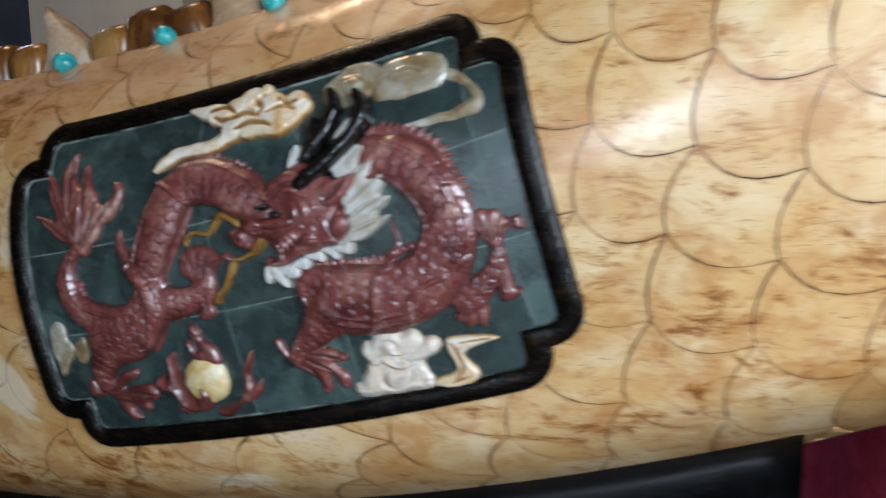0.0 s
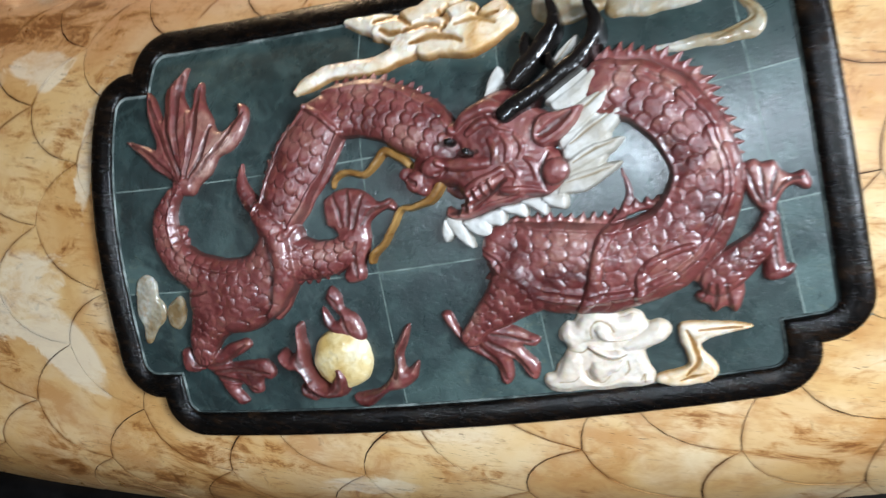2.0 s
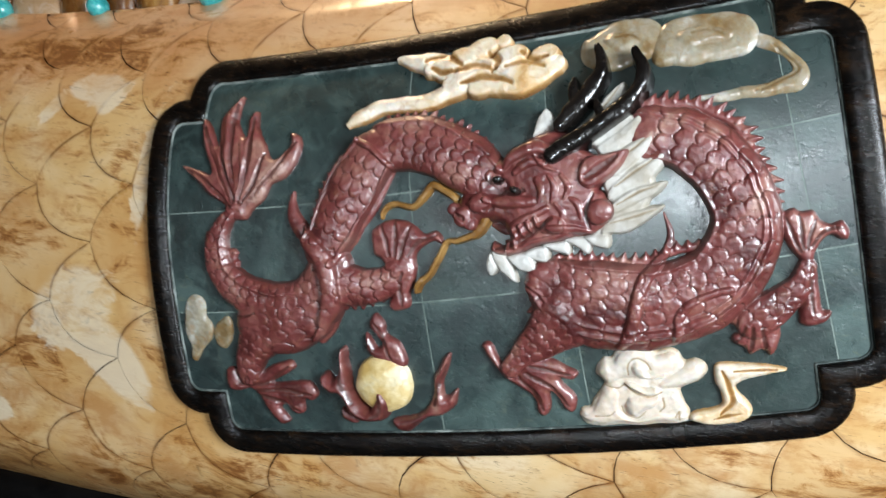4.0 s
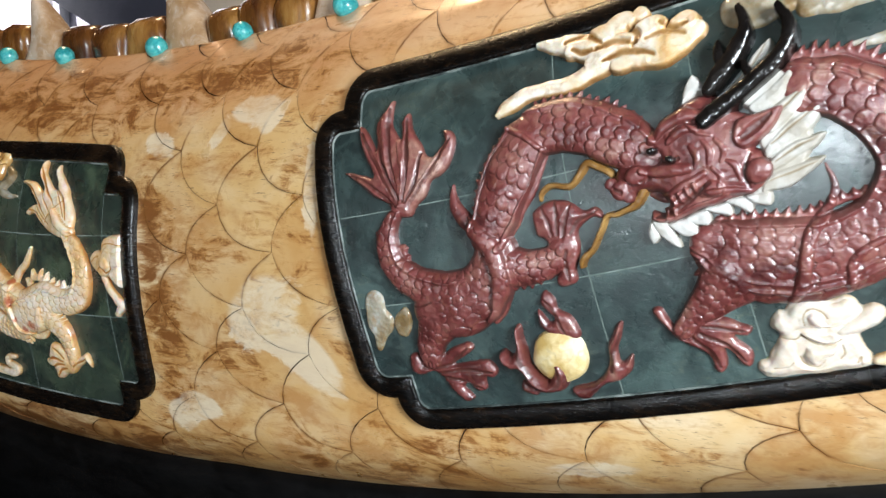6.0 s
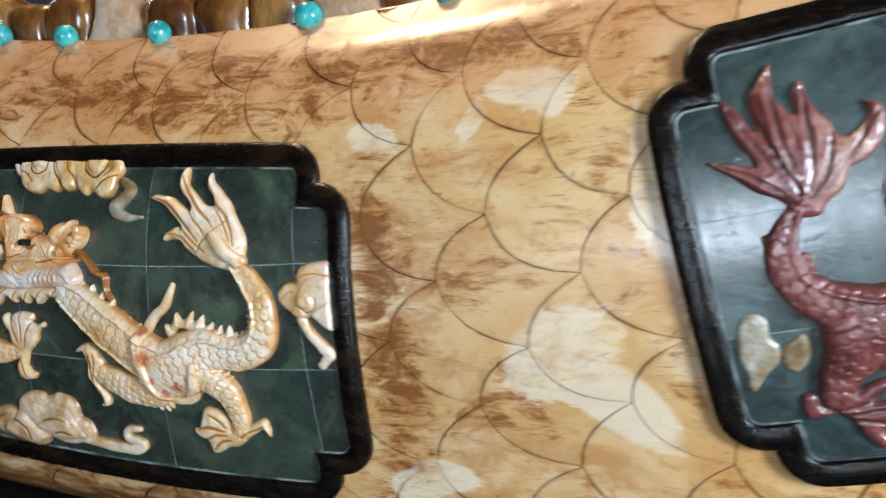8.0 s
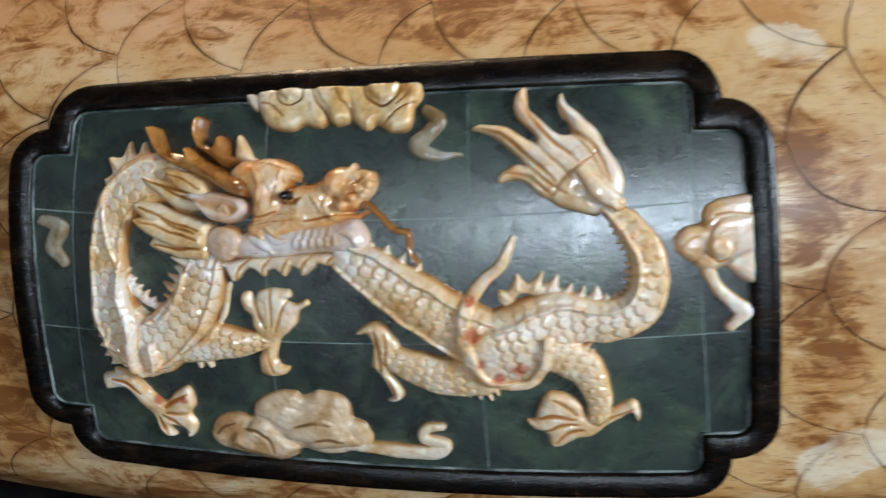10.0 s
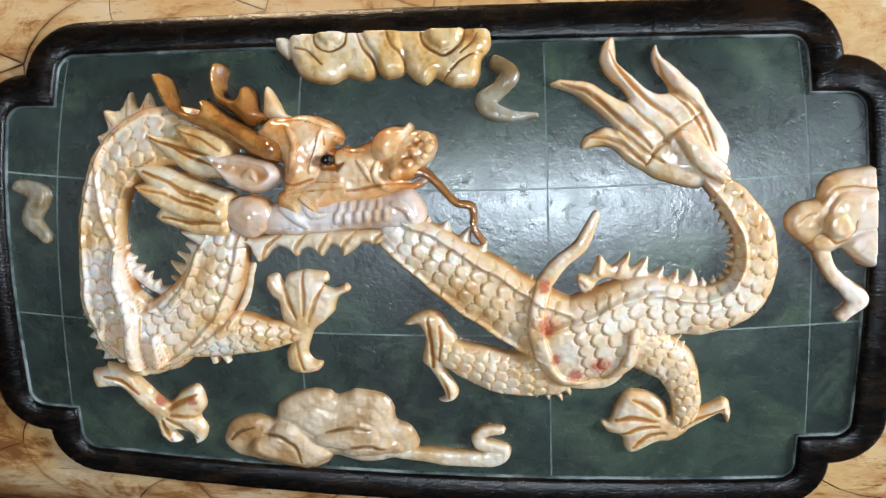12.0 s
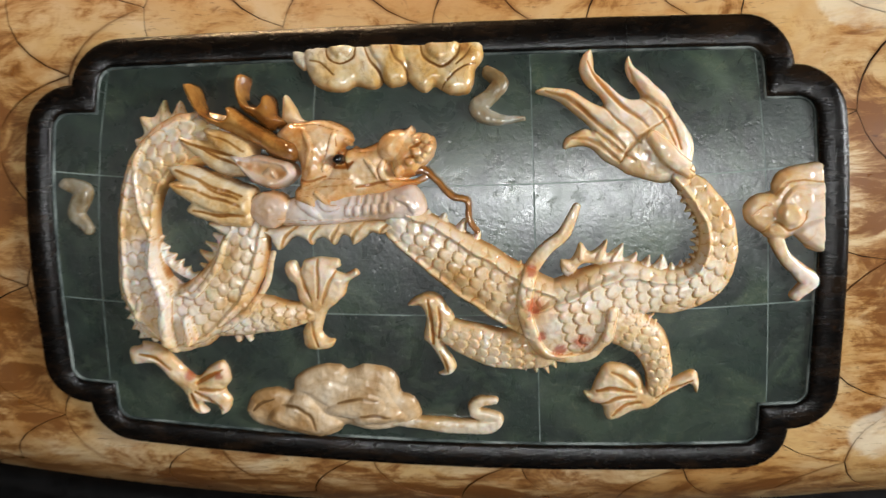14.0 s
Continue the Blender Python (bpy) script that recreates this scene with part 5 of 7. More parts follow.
def flames(c):
    c.poly([(0.277, -0.013), (0.2734, -0.0189), (0.2751, -0.0248), (0.278, -0.0283), (0.2753, -0.0307), (0.271, -0.023), (0.2692, -0.0272), (0.2703, -0.0331), (0.2765, -0.0389), (0.2876, -0.0423), (0.2898, -0.0364), (0.2876, -0.0289), (0.2816, -0.024), (0.2809, -0.0186)], 0.0036, 0.0030, 0.0016)
    c.poly([(0.2555, -0.0307), (0.2587, -0.0301), (0.2585, -0.0381), (0.2584, -0.047), (0.2606, -0.0562), (0.2662, -0.0627), (0.2706, -0.0575), (0.2719, -0.0528), (0.2764, -0.0528), (0.2786, -0.059), (0.2764, -0.0664), (0.2712, -0.07), (0.2622, -0.0694), (0.2558, -0.0639), (0.253, -0.056), (0.2472, -0.0542), (0.2429, -0.0493), (0.2429, -0.0439), (0.2466, -0.0426), (0.25, -0.0458), (0.2533, -0.0406)], 0.0092, 0.0044, 0.0020)
    c.poly([(0.2511, -0.0617), (0.2541, -0.0647), (0.2583, -0.0665), (0.2579, -0.0711), (0.2515, -0.0698), (0.2491, -0.0663)], 0.0032, 0.0026, 0.0008)
    c.poly([(0.3107, -0.0365), (0.3135, -0.0366), (0.3113, -0.0429), (0.307, -0.0497), (0.3063, -0.0569), (0.309, -0.0572), (0.3124, -0.0546), (0.3134, -0.0564), (0.3108, -0.0635), (0.3034, -0.0687), (0.2961, -0.0696), (0.2895, -0.0736), (0.2844, -0.0769), (0.2789, -0.0753), (0.2769, -0.0697), (0.2819, -0.0683), (0.2894, -0.0673), (0.296, -0.0634), (0.3004, -0.0563), (0.3029, -0.0464)], 0.0040, 0.0034, 0.0016)
    for cut in ([(0.276, -0.0178, 0.0006), (0.279, -0.0247, 0.0012), (0.2828, -0.0372, 0.0009)], [(0.2558, -0.0364, 0.0009), (0.2547, -0.0468, 0.0015), (0.2589, -0.0585, 0.0012)], [(0.3108, -0.0414, 0.0008), (0.3047, -0.0509, 0.0014), (0.3007, -0.0617, 0.0012)], [(0.274, -0.0556, 0.0009), (0.2735, -0.0631, 0.0015), (0.2673, -0.067, 0.0009)]):
        c.stroke(cut, -0.4, 0.0, ride=True)


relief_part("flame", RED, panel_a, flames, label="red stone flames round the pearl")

# honey dragon
def honey_body(c):
    fins = c.crest
    fins([(-0.2166, 0.0354), (-0.2002, 0.0268), (-0.1828, 0.014), (-0.1691, 0.0061)], 7, 0.0086, -0.1, 1)
    fins([(-0.1503, 0.0082), (-0.1427, 0.0155), (-0.1304, 0.0138), (-0.1158, 0.0093), (-0.1049, 0.0082)], 7, 0.0082, 0.2, 1)
    fins([(-0.0991, 0.0434), (-0.0916, 0.0299), (-0.0914, 0.0178), (-0.0964, 0.0095), (-0.1049, 0.0082)], 12, 0.0036, -0.1, -1)
    fins([(-0.347, 0.0600), (-0.3422, 0.072), (-0.3301, 0.0750), (-0.3185, 0.0753)], 5, 0.0082, 0.1, 1)
    fins([(-0.3147, 0.0007), (-0.3107, 0.0138), (-0.3067, 0.025)], 5, 0.0080, 0.2, 1)
    fins([(-0.3403, 0.0247), (-0.3319, 0.0107), (-0.3181, 0.0038)], 6, 0.0040, 0.2, 1)
    fins([(-0.3524, 0.0089), (-0.3541, -0.0048), (-0.3524, -0.0188), (-0.3469, -0.0285)], 8, 0.0040, 0.0, -1)
    c.stroke([(-0.2995, 0.0676, 0.0101), (-0.3266, 0.0654, 0.0122), (-0.3418, 0.0527, 0.0108), (-0.3468, 0.0339, 0.01), (-0.3467, 0.0146, 0.0108), (-0.3431, -0.004, 0.0138), (-0.3295, -0.0164, 0.0157), (-0.3135, -0.0074, 0.0148), (-0.302, 0.0068, 0.0128), (-0.2962, 0.0201, 0.0115), (-0.2944, 0.0265, 0.0099)], 0.40, 0.0022, 0.0060, ((0.78, 0.0010, 0.0010), (-0.62, 0.0010, 0.0012)))
    c.stroke([(-0.2226, 0.0313, 0.0091), (-0.2092, 0.0231, 0.0119), (-0.1929, 0.0121, 0.0138), (-0.1756, 0.0005, 0.0144), (-0.1595, -0.0086, 0.0151)], 0.42, 0.0022, 0.0060, ((0.66, 0.0010, 0.0015), (-0.82, 0.0012, 0.0014)))
    c.stroke([(-0.1545, -0.0128, 0.0182), (-0.1407, -0.0083, 0.0185), (-0.127, -0.0004, 0.0142), (-0.1147, 0.0003, 0.0111), (-0.1014, -0.0012, 0.0105), (-0.0897, 0.0037, 0.0102), (-0.0838, 0.0149, 0.0093), (-0.084, 0.027, 0.0084), (-0.0896, 0.0388, 0.0069), (-0.0982, 0.0481, 0.0047)], 0.40, 0.0022, 0.0060, ((0.52, 0.0010, 0.0015),))
    c.stroke([(-0.1446, 0.038, 0.0019), (-0.1499, 0.0269, 0.0032), (-0.1613, 0.0166, 0.0035), (-0.1679, 0.0035, 0.0033), (-0.1673, -0.0125, 0.0031), (-0.1616, -0.0259, 0.0032), (-0.1511, -0.0315, 0.0035), (-0.1386, -0.0293, 0.0035), (-0.1325, -0.0189, 0.0031), (-0.1303, -0.0069, 0.0023)], 0.62, 0.0010, ride=True)
    c.stroke([(-0.1248, -0.0165, 0.0104), (-0.1142, -0.0247, 0.0086), (-0.1098, -0.0381, 0.0067), (-0.1101, -0.0483, 0.0054)], 0.52, 0.0022, 0.0050)
    fins([(-0.1259, -0.011), (-0.1186, -0.0114), (-0.1113, -0.0185)], 5, 0.0056, 0.1, 1)
    c.poly([(-0.1433, -0.0498), (-0.1397, -0.0493), (-0.1381, -0.045), (-0.1337, -0.0369), (-0.1281, -0.0353), (-0.1225, -0.0381), (-0.1178, -0.0426), (-0.1155, -0.0491), (-0.1091, -0.0494), (-0.1014, -0.0434), (-0.0938, -0.0417), (-0.0913, -0.0463), (-0.0924, -0.0535), (-0.0947, -0.0491), (-0.098, -0.0489), (-0.1057, -0.0542), (-0.1123, -0.0591), (-0.1212, -0.0615), (-0.1279, -0.0655), (-0.1325, -0.0651), (-0.1347, -0.0583), (-0.1404, -0.0553)], 0.0034, 0.0034, 0.0016)
    for cut in ([(-0.137, -0.0489, 0.001), (-0.1303, -0.048, 0.0015), (-0.1213, -0.0494, 0.001)], [(-0.1352, -0.056, 0.001), (-0.128, -0.0527, 0.0015), (-0.1202, -0.0522, 0.001)], [(-0.1302, -0.0623, 0.0008), (-0.1257, -0.0575, 0.0015), (-0.1179, -0.055, 0.001)], [(-0.0948, -0.0453, 0.0007), (-0.1024, -0.0484, 0.0012), (-0.1112, -0.0534, 0.001)], [(-0.1303, -0.0392, 0.0007), (-0.1258, -0.042, 0.0012), (-0.1202, -0.0468, 0.001)]):
        c.stroke(cut, -0.5, 0.0, ride=True)
    c.stroke([(-0.1636, -0.027, 0.0102), (-0.1801, -0.0267, 0.0097), (-0.1965, -0.021, 0.008), (-0.2053, -0.0165, 0.0064)], 0.46, 0.0020, 0.0050)
    c.poly([(-0.2222, -0.0057), (-0.2167, -0.0015), (-0.2109, 0.0007), (-0.2064, -0.0013), (-0.204, -0.0051), (-0.1999, -0.0115), (-0.2032, -0.015), (-0.2046, -0.0211), (-0.205, -0.0263), (-0.2006, -0.0341), (-0.2013, -0.0395), (-0.2055, -0.0411), (-0.2092, -0.0398), (-0.2065, -0.0379), (-0.2086, -0.0316), (-0.2119, -0.0253), (-0.2152, -0.0212), (-0.2137, -0.0116), (-0.2158, -0.0067), (-0.2192, -0.0067)], 0.0034, 0.0030, 0.0016)
    for cut in ([(-0.2122, -0.0025, 0.0007), (-0.2109, -0.0111, 0.0012), (-0.21, -0.0237, 0.001)], [(-0.2077, -0.0049, 0.0007), (-0.2068, -0.0123, 0.001), (-0.2076, -0.0211, 0.0007)], [(-0.2073, -0.0276, 0.0007), (-0.2052, -0.0342, 0.001), (-0.2045, -0.0382, 0.0005)]):
        c.stroke(cut, -0.45, 0.0, ride=True)
    fins([(-0.1702, -0.0349), (-0.1638, -0.0355), (-0.155, -0.0337)], 4, 0.0056, 0.1, -1)
    c.poly([(-0.3559, -0.0347), (-0.3497, -0.0322), (-0.3485, -0.0302), (-0.3401, -0.0321), (-0.334, -0.0376), (-0.3277, -0.044), (-0.323, -0.0467), (-0.3176, -0.0407), (-0.3111, -0.0371), (-0.3081, -0.0411), (-0.3077, -0.048), (-0.3101, -0.053), (-0.3071, -0.0585), (-0.3097, -0.0657), (-0.3135, -0.0675), (-0.3146, -0.0632), (-0.3194, -0.0607), (-0.3217, -0.062), (-0.3191, -0.0665), (-0.3238, -0.0684), (-0.3284, -0.0644), (-0.3304, -0.057), (-0.3369, -0.0496), (-0.3435, -0.0418), (-0.3497, -0.0418), (-0.3553, -0.0429)], 0.0034, 0.0032, 0.0018)
    for cut in ([(-0.3232, -0.0492, 0.0011), (-0.3167, -0.045, 0.0016), (-0.3108, -0.0413, 0.0008)], [(-0.323, -0.0521, 0.0011), (-0.3162, -0.0523, 0.0016), (-0.3108, -0.0525, 0.0008)], [(-0.3249, -0.0537, 0.0011), (-0.3191, -0.0575, 0.0014), (-0.3117, -0.0635, 0.0008)], [(-0.3268, -0.0553, 0.0011), (-0.3248, -0.0609, 0.0014), (-0.3228, -0.0656, 0.0008)], [(-0.3503, -0.0358, 0.0008), (-0.343, -0.037, 0.0013), (-0.335, -0.0432, 0.0008)]):
        c.stroke(cut, -0.5, 0.0, ride=True)
    c.stroke([(-0.3104, -0.0128, 0.0116), (-0.2929, -0.0118, 0.0099), (-0.2764, -0.0116, 0.0068), (-0.2668, -0.0107, 0.0038)], 0.44, 0.0022, 0.0050)
    c.poly([(-0.2787, 0.01), (-0.2776, 0.0136), (-0.2731, 0.0145), (-0.2714, 0.0103), (-0.2695, 0.0148), (-0.2648, 0.0159), (-0.2589, 0.0158), (-0.2531, 0.0159), (-0.2523, 0.0127), (-0.2549, 0.011), (-0.2499, 0.0095), (-0.2451, 0.0117), (-0.2436, 0.0089), (-0.2486, 0.0052), (-0.2503, -0.0009), (-0.2552, -0.0059), (-0.2599, -0.0098), (-0.2618, -0.0185), (-0.2595, -0.0226), (-0.256, -0.0235), (-0.2586, -0.0278), (-0.2648, -0.0293), (-0.2706, -0.027), (-0.2714, -0.0202), (-0.2674, -0.0126), (-0.2695, -0.0089), (-0.2728, -0.0041), (-0.2737, 0.002), (-0.277, 0.0055)], 0.0034, 0.0034, 0.0014)
    for cut in ([(-0.2714, 0.0103, 0.0007), (-0.2693, 0.0036, 0.0012), (-0.2657, -0.0035, 0.0007)], [(-0.2625, 0.015, 0.0007), (-0.2626, 0.0063, 0.0012), (-0.2626, -0.0022, 0.0007)], [(-0.2545, 0.0105, 0.0007), (-0.2581, 0.0028, 0.0012), (-0.2608, -0.0046, 0.0007)], [(-0.2663, -0.0136, 0.0007), (-0.2654, -0.0199, 0.001), (-0.2639, -0.0264, 0.0008)]):
        c.stroke(cut, -0.45, 0.0, ride=True)
    for toe in ([(-0.3028, -0.0209, 0.0025), (-0.3018, -0.0254, 0.0017)], [(-0.2983, -0.0206, 0.0025), (-0.2964, -0.0248, 0.0014)]):
        c.stroke(toe, 0.75, 0.0022)
    c.stroke([(-0.3402, 0.0216, 0.0019), (-0.3397, 0.0072, 0.0024), (-0.334, -0.0061, 0.0025), (-0.3335, -0.0216, 0.0028), (-0.3286, -0.0294, 0.0031), (-0.3218, -0.0256, 0.0028), (-0.3223, -0.0136, 0.0022)], 0.7, 0.0008, ride=True)
    for spot in ((-0.1643, -0.0031, 0.0065, 0.0058), (-0.1652, 0.0112, 0.0035, 0.0036), (-0.1535, -0.0252, 0.005, 0.0056), (-0.1434, -0.0207, 0.0065, 0.0055), (-0.3264, -0.0457, 0.0039, 0.0043), (-0.3127, -0.0446, 0.0033, 0.0037), (-0.1614, -0.0181, 0.0035, 0.0044)):
        c.blush(*spot[:3])
    # ribbons and borders over the chest
    for rope in ([(-0.3447, 0.0632, 0.0009), (-0.3477, 0.0516, 0.0013), (-0.3451, 0.0361, 0.0013), (-0.3403, 0.0227, 0.0016)], [(-0.3385, 0.0204, 0.0014), (-0.3379, 0.0086, 0.0027), (-0.3335, -0.0035, 0.0033), (-0.3333, -0.0188, 0.0033), (-0.3301, -0.0291, 0.0026)], [(-0.3234, -0.0129, 0.0015), (-0.3234, -0.024, 0.0026)], [(-0.3318, 0.0029, 0.0012), (-0.3209, -0.0026, 0.0016), (-0.3108, 0.0078, 0.0016), (-0.305, 0.0222, 0.0014)], [(-0.3179, -0.0236, 0.0015), (-0.3026, -0.0148, 0.0018), (-0.2896, -0.0016, 0.0017), (-0.2835, 0.0173, 0.0014)], [(-0.3461, -0.0069, 0.0013), (-0.3477, -0.0186, 0.0021), (-0.3431, -0.0288, 0.0018)]):
        c.stroke(rope, 0.75, 0.0003, ride=True)
    # tail tuft
    c.poly([(-0.1609, 0.0861), (-0.1565, 0.0885), (-0.1475, 0.0875), (-0.1399, 0.0841), (-0.1323, 0.0803), (-0.1305, 0.0806), (-0.1331, 0.0847), (-0.1384, 0.0891), (-0.1408, 0.0952), (-0.1388, 0.1012), (-0.1347, 0.1033), (-0.1338, 0.0978), (-0.1334, 0.0936), (-0.1284, 0.0885), (-0.1199, 0.0828), (-0.1145, 0.0814), (-0.1154, 0.0847), (-0.1193, 0.0909), (-0.12, 0.096), (-0.1174, 0.0996), (-0.1152, 0.0946), (-0.1085, 0.0882), (-0.1024, 0.0828), (-0.0976, 0.0745), (-0.0928, 0.0661), (-0.0915, 0.059), (-0.0934, 0.052), (-0.099, 0.0491), (-0.1034, 0.0463), (-0.112, 0.0469), (-0.1206, 0.0504), (-0.1259, 0.0538), (-0.1312, 0.0572), (-0.1376, 0.0622), (-0.1442, 0.0635), (-0.1491, 0.0629), (-0.1484, 0.0674), (-0.1439, 0.0696), (-0.1394, 0.0706), (-0.1362, 0.0698), (-0.1404, 0.0741), (-0.1468, 0.0794), (-0.1545, 0.0838)], 0.0034, 0.0034, 0.0030)
    for cut in ([(-0.1566, 0.0863, 0.0006), (-0.1434, 0.0809, 0.0013), (-0.1323, 0.0711, 0.0013), (-0.1223, 0.0616, 0.0008)], [(-0.137, 0.097, 0.0006), (-0.1322, 0.0887, 0.0013), (-0.1235, 0.0798, 0.0015), (-0.1121, 0.0691, 0.0008)], [(-0.1184, 0.0939, 0.0006), (-0.1144, 0.0836, 0.0013), (-0.1041, 0.0749, 0.0015), (-0.0981, 0.0601, 0.0008)], [(-0.1458, 0.0669, 0.0006), (-0.1342, 0.0637, 0.0013), (-0.1247, 0.056, 0.0008)], [(-0.1318, 0.0803, 0.0006), (-0.124, 0.0712, 0.001), (-0.1156, 0.0636, 0.0008)], [(-0.1247, 0.0556, 0.0006), (-0.1178, 0.0634, 0.001), (-0.1031, 0.0729, 0.0006)], [(-0.1141, 0.0812, 0.0006), (-0.1074, 0.0742, 0.001), (-0.101, 0.0617, 0.0006)], [(-0.1351, 0.0692, 0.0006), (-0.1266, 0.0618, 0.0011), (-0.1181, 0.0567, 0.0006)]):
        c.stroke(cut, -0.6, 0.0, ride=True)
    c.stroke([(-0.1101, 0.0649, 0.0027), (-0.103, 0.0568, 0.0042), (-0.0951, 0.0509, 0.0038)], 0.5, 0.0018, ride=True)


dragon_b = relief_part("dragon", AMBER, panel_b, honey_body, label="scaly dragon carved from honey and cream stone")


def honey_head(c):
    c.poly([(-0.2537, 0.0644), (-0.2479, 0.0645), (-0.2387, 0.0661), (-0.2323, 0.0673), (-0.2272, 0.0598), (-0.2239, 0.0531), (-0.2155, 0.0506), (-0.2247, 0.0469), (-0.2365, 0.0435), (-0.248, 0.0418), (-0.2504, 0.0353), (-0.262, 0.0319), (-0.2727, 0.0318), (-0.273, 0.0396), (-0.2711, 0.0481), (-0.2571, 0.0529)], 0.0060, 0.0050, 0.0022)
    c.poly([(-0.2819, 0.0701), (-0.2762, 0.0751), (-0.2668, 0.0762), (-0.2563, 0.0761), (-0.248, 0.0727), (-0.245, 0.0679), (-0.2498, 0.0644), (-0.253, 0.0587), (-0.2544, 0.0521), (-0.2618, 0.0479), (-0.2692, 0.0469), (-0.2699, 0.054), (-0.2723, 0.0601), (-0.2782, 0.0637)], 0.0084, 0.0070, 0.0040)
    c.poly([(-0.2272, 0.0705), (-0.2181, 0.0712), (-0.2131, 0.0715), (-0.2081, 0.0695), (-0.2067, 0.0655), (-0.2086, 0.0607), (-0.2132, 0.0567), (-0.2171, 0.0531), (-0.2246, 0.0514), (-0.2273, 0.0568)], 0.0074, 0.0040, 0.0014)
    c.poly([(-0.2352, 0.0633), (-0.2332, 0.0685), (-0.2273, 0.0723), (-0.2215, 0.073), (-0.2183, 0.0746), (-0.2167, 0.0716), (-0.2185, 0.0664), (-0.2215, 0.0614), (-0.2259, 0.0584), (-0.2323, 0.0588)], 0.0092, 0.0060, 0.0030)
    for s, w, r in [(-0.2154, 0.0624, 0.0028), (-0.2113, 0.0679, 0.003), (-0.2104, 0.0635, 0.0026), (-0.2186, 0.0584, 0.0028), (-0.2236, 0.0547, 0.003), (-0.2141, 0.0591, 0.0021), (-0.2147, 0.0664, 0.0021), (-0.2086, 0.0659, 0.0017), (-0.2122, 0.0607, 0.0019)]:
        c.blob(s, w, r, r * 0.9, 0, 0.4, 0.0084)
    for rib in ([(-0.2304, 0.0592, 0.0011), (-0.2314, 0.0543, 0.0017), (-0.2273, 0.05, 0.0017), (-0.2201, 0.0494, 0.0017), (-0.2137, 0.0522, 0.0015), (-0.2096, 0.0542, 0.0011)], [(-0.2531, 0.0693, 0.0013), (-0.2548, 0.0624, 0.002), (-0.2567, 0.0556, 0.0015)], [(-0.2715, 0.0739, 0.0011), (-0.2609, 0.0744, 0.0015), (-0.2503, 0.0713, 0.0011)], [(-0.2683, 0.0471, 0.0009), (-0.2571, 0.0494, 0.0015), (-0.2456, 0.0506, 0.0011)], [(-0.248, 0.0669, 0.0009), (-0.2422, 0.0645, 0.0013), (-0.2364, 0.0633, 0.0006)], [(-0.2667, 0.0708, 0.0009), (-0.2642, 0.0637, 0.0015), (-0.2664, 0.0555, 0.0009)], [(-0.2387, 0.0598, 0.0006), (-0.2353, 0.0558, 0.0013), (-0.233, 0.0517, 0.0007)], [(-0.2699, 0.0439, 0.0009), (-0.2642, 0.0415, 0.0016), (-0.2601, 0.036, 0.0009)], [(-0.2618, 0.0449, 0.0009), (-0.2568, 0.0416, 0.0015), (-0.2522, 0.0383, 0.0009)]):
        c.stroke(rib, 0.65, 0.0, ride=True)
    for cut in ([(-0.2539, 0.0567, 0.0009), (-0.2516, 0.0624, 0.0017), (-0.2465, 0.0645, 0.0011), (-0.2438, 0.0669, 0.0006)], [(-0.2534, 0.0563, 0.0009), (-0.2479, 0.0567, 0.0015), (-0.2444, 0.0588, 0.0007)], [(-0.2181, 0.0644, 0.0006), (-0.2154, 0.0652, 0.0011), (-0.2131, 0.0664, 0.0006)], [(-0.22, 0.06, 0.0006), (-0.217, 0.0604, 0.0011)], [(-0.2687, 0.0513, 0.0007), (-0.2641, 0.0503, 0.0009), (-0.2571, 0.0521, 0.0007)], [(-0.2433, 0.0485, 0.0007), (-0.2342, 0.0496, 0.0009), (-0.2262, 0.051, 0.0006)], [(-0.2479, 0.0645, 0.0007), (-0.2488, 0.0598, 0.0011), (-0.247, 0.0557, 0.0007)]):
        c.stroke(cut, -0.6, 0.0, ride=True)


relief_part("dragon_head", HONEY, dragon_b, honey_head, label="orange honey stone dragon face")


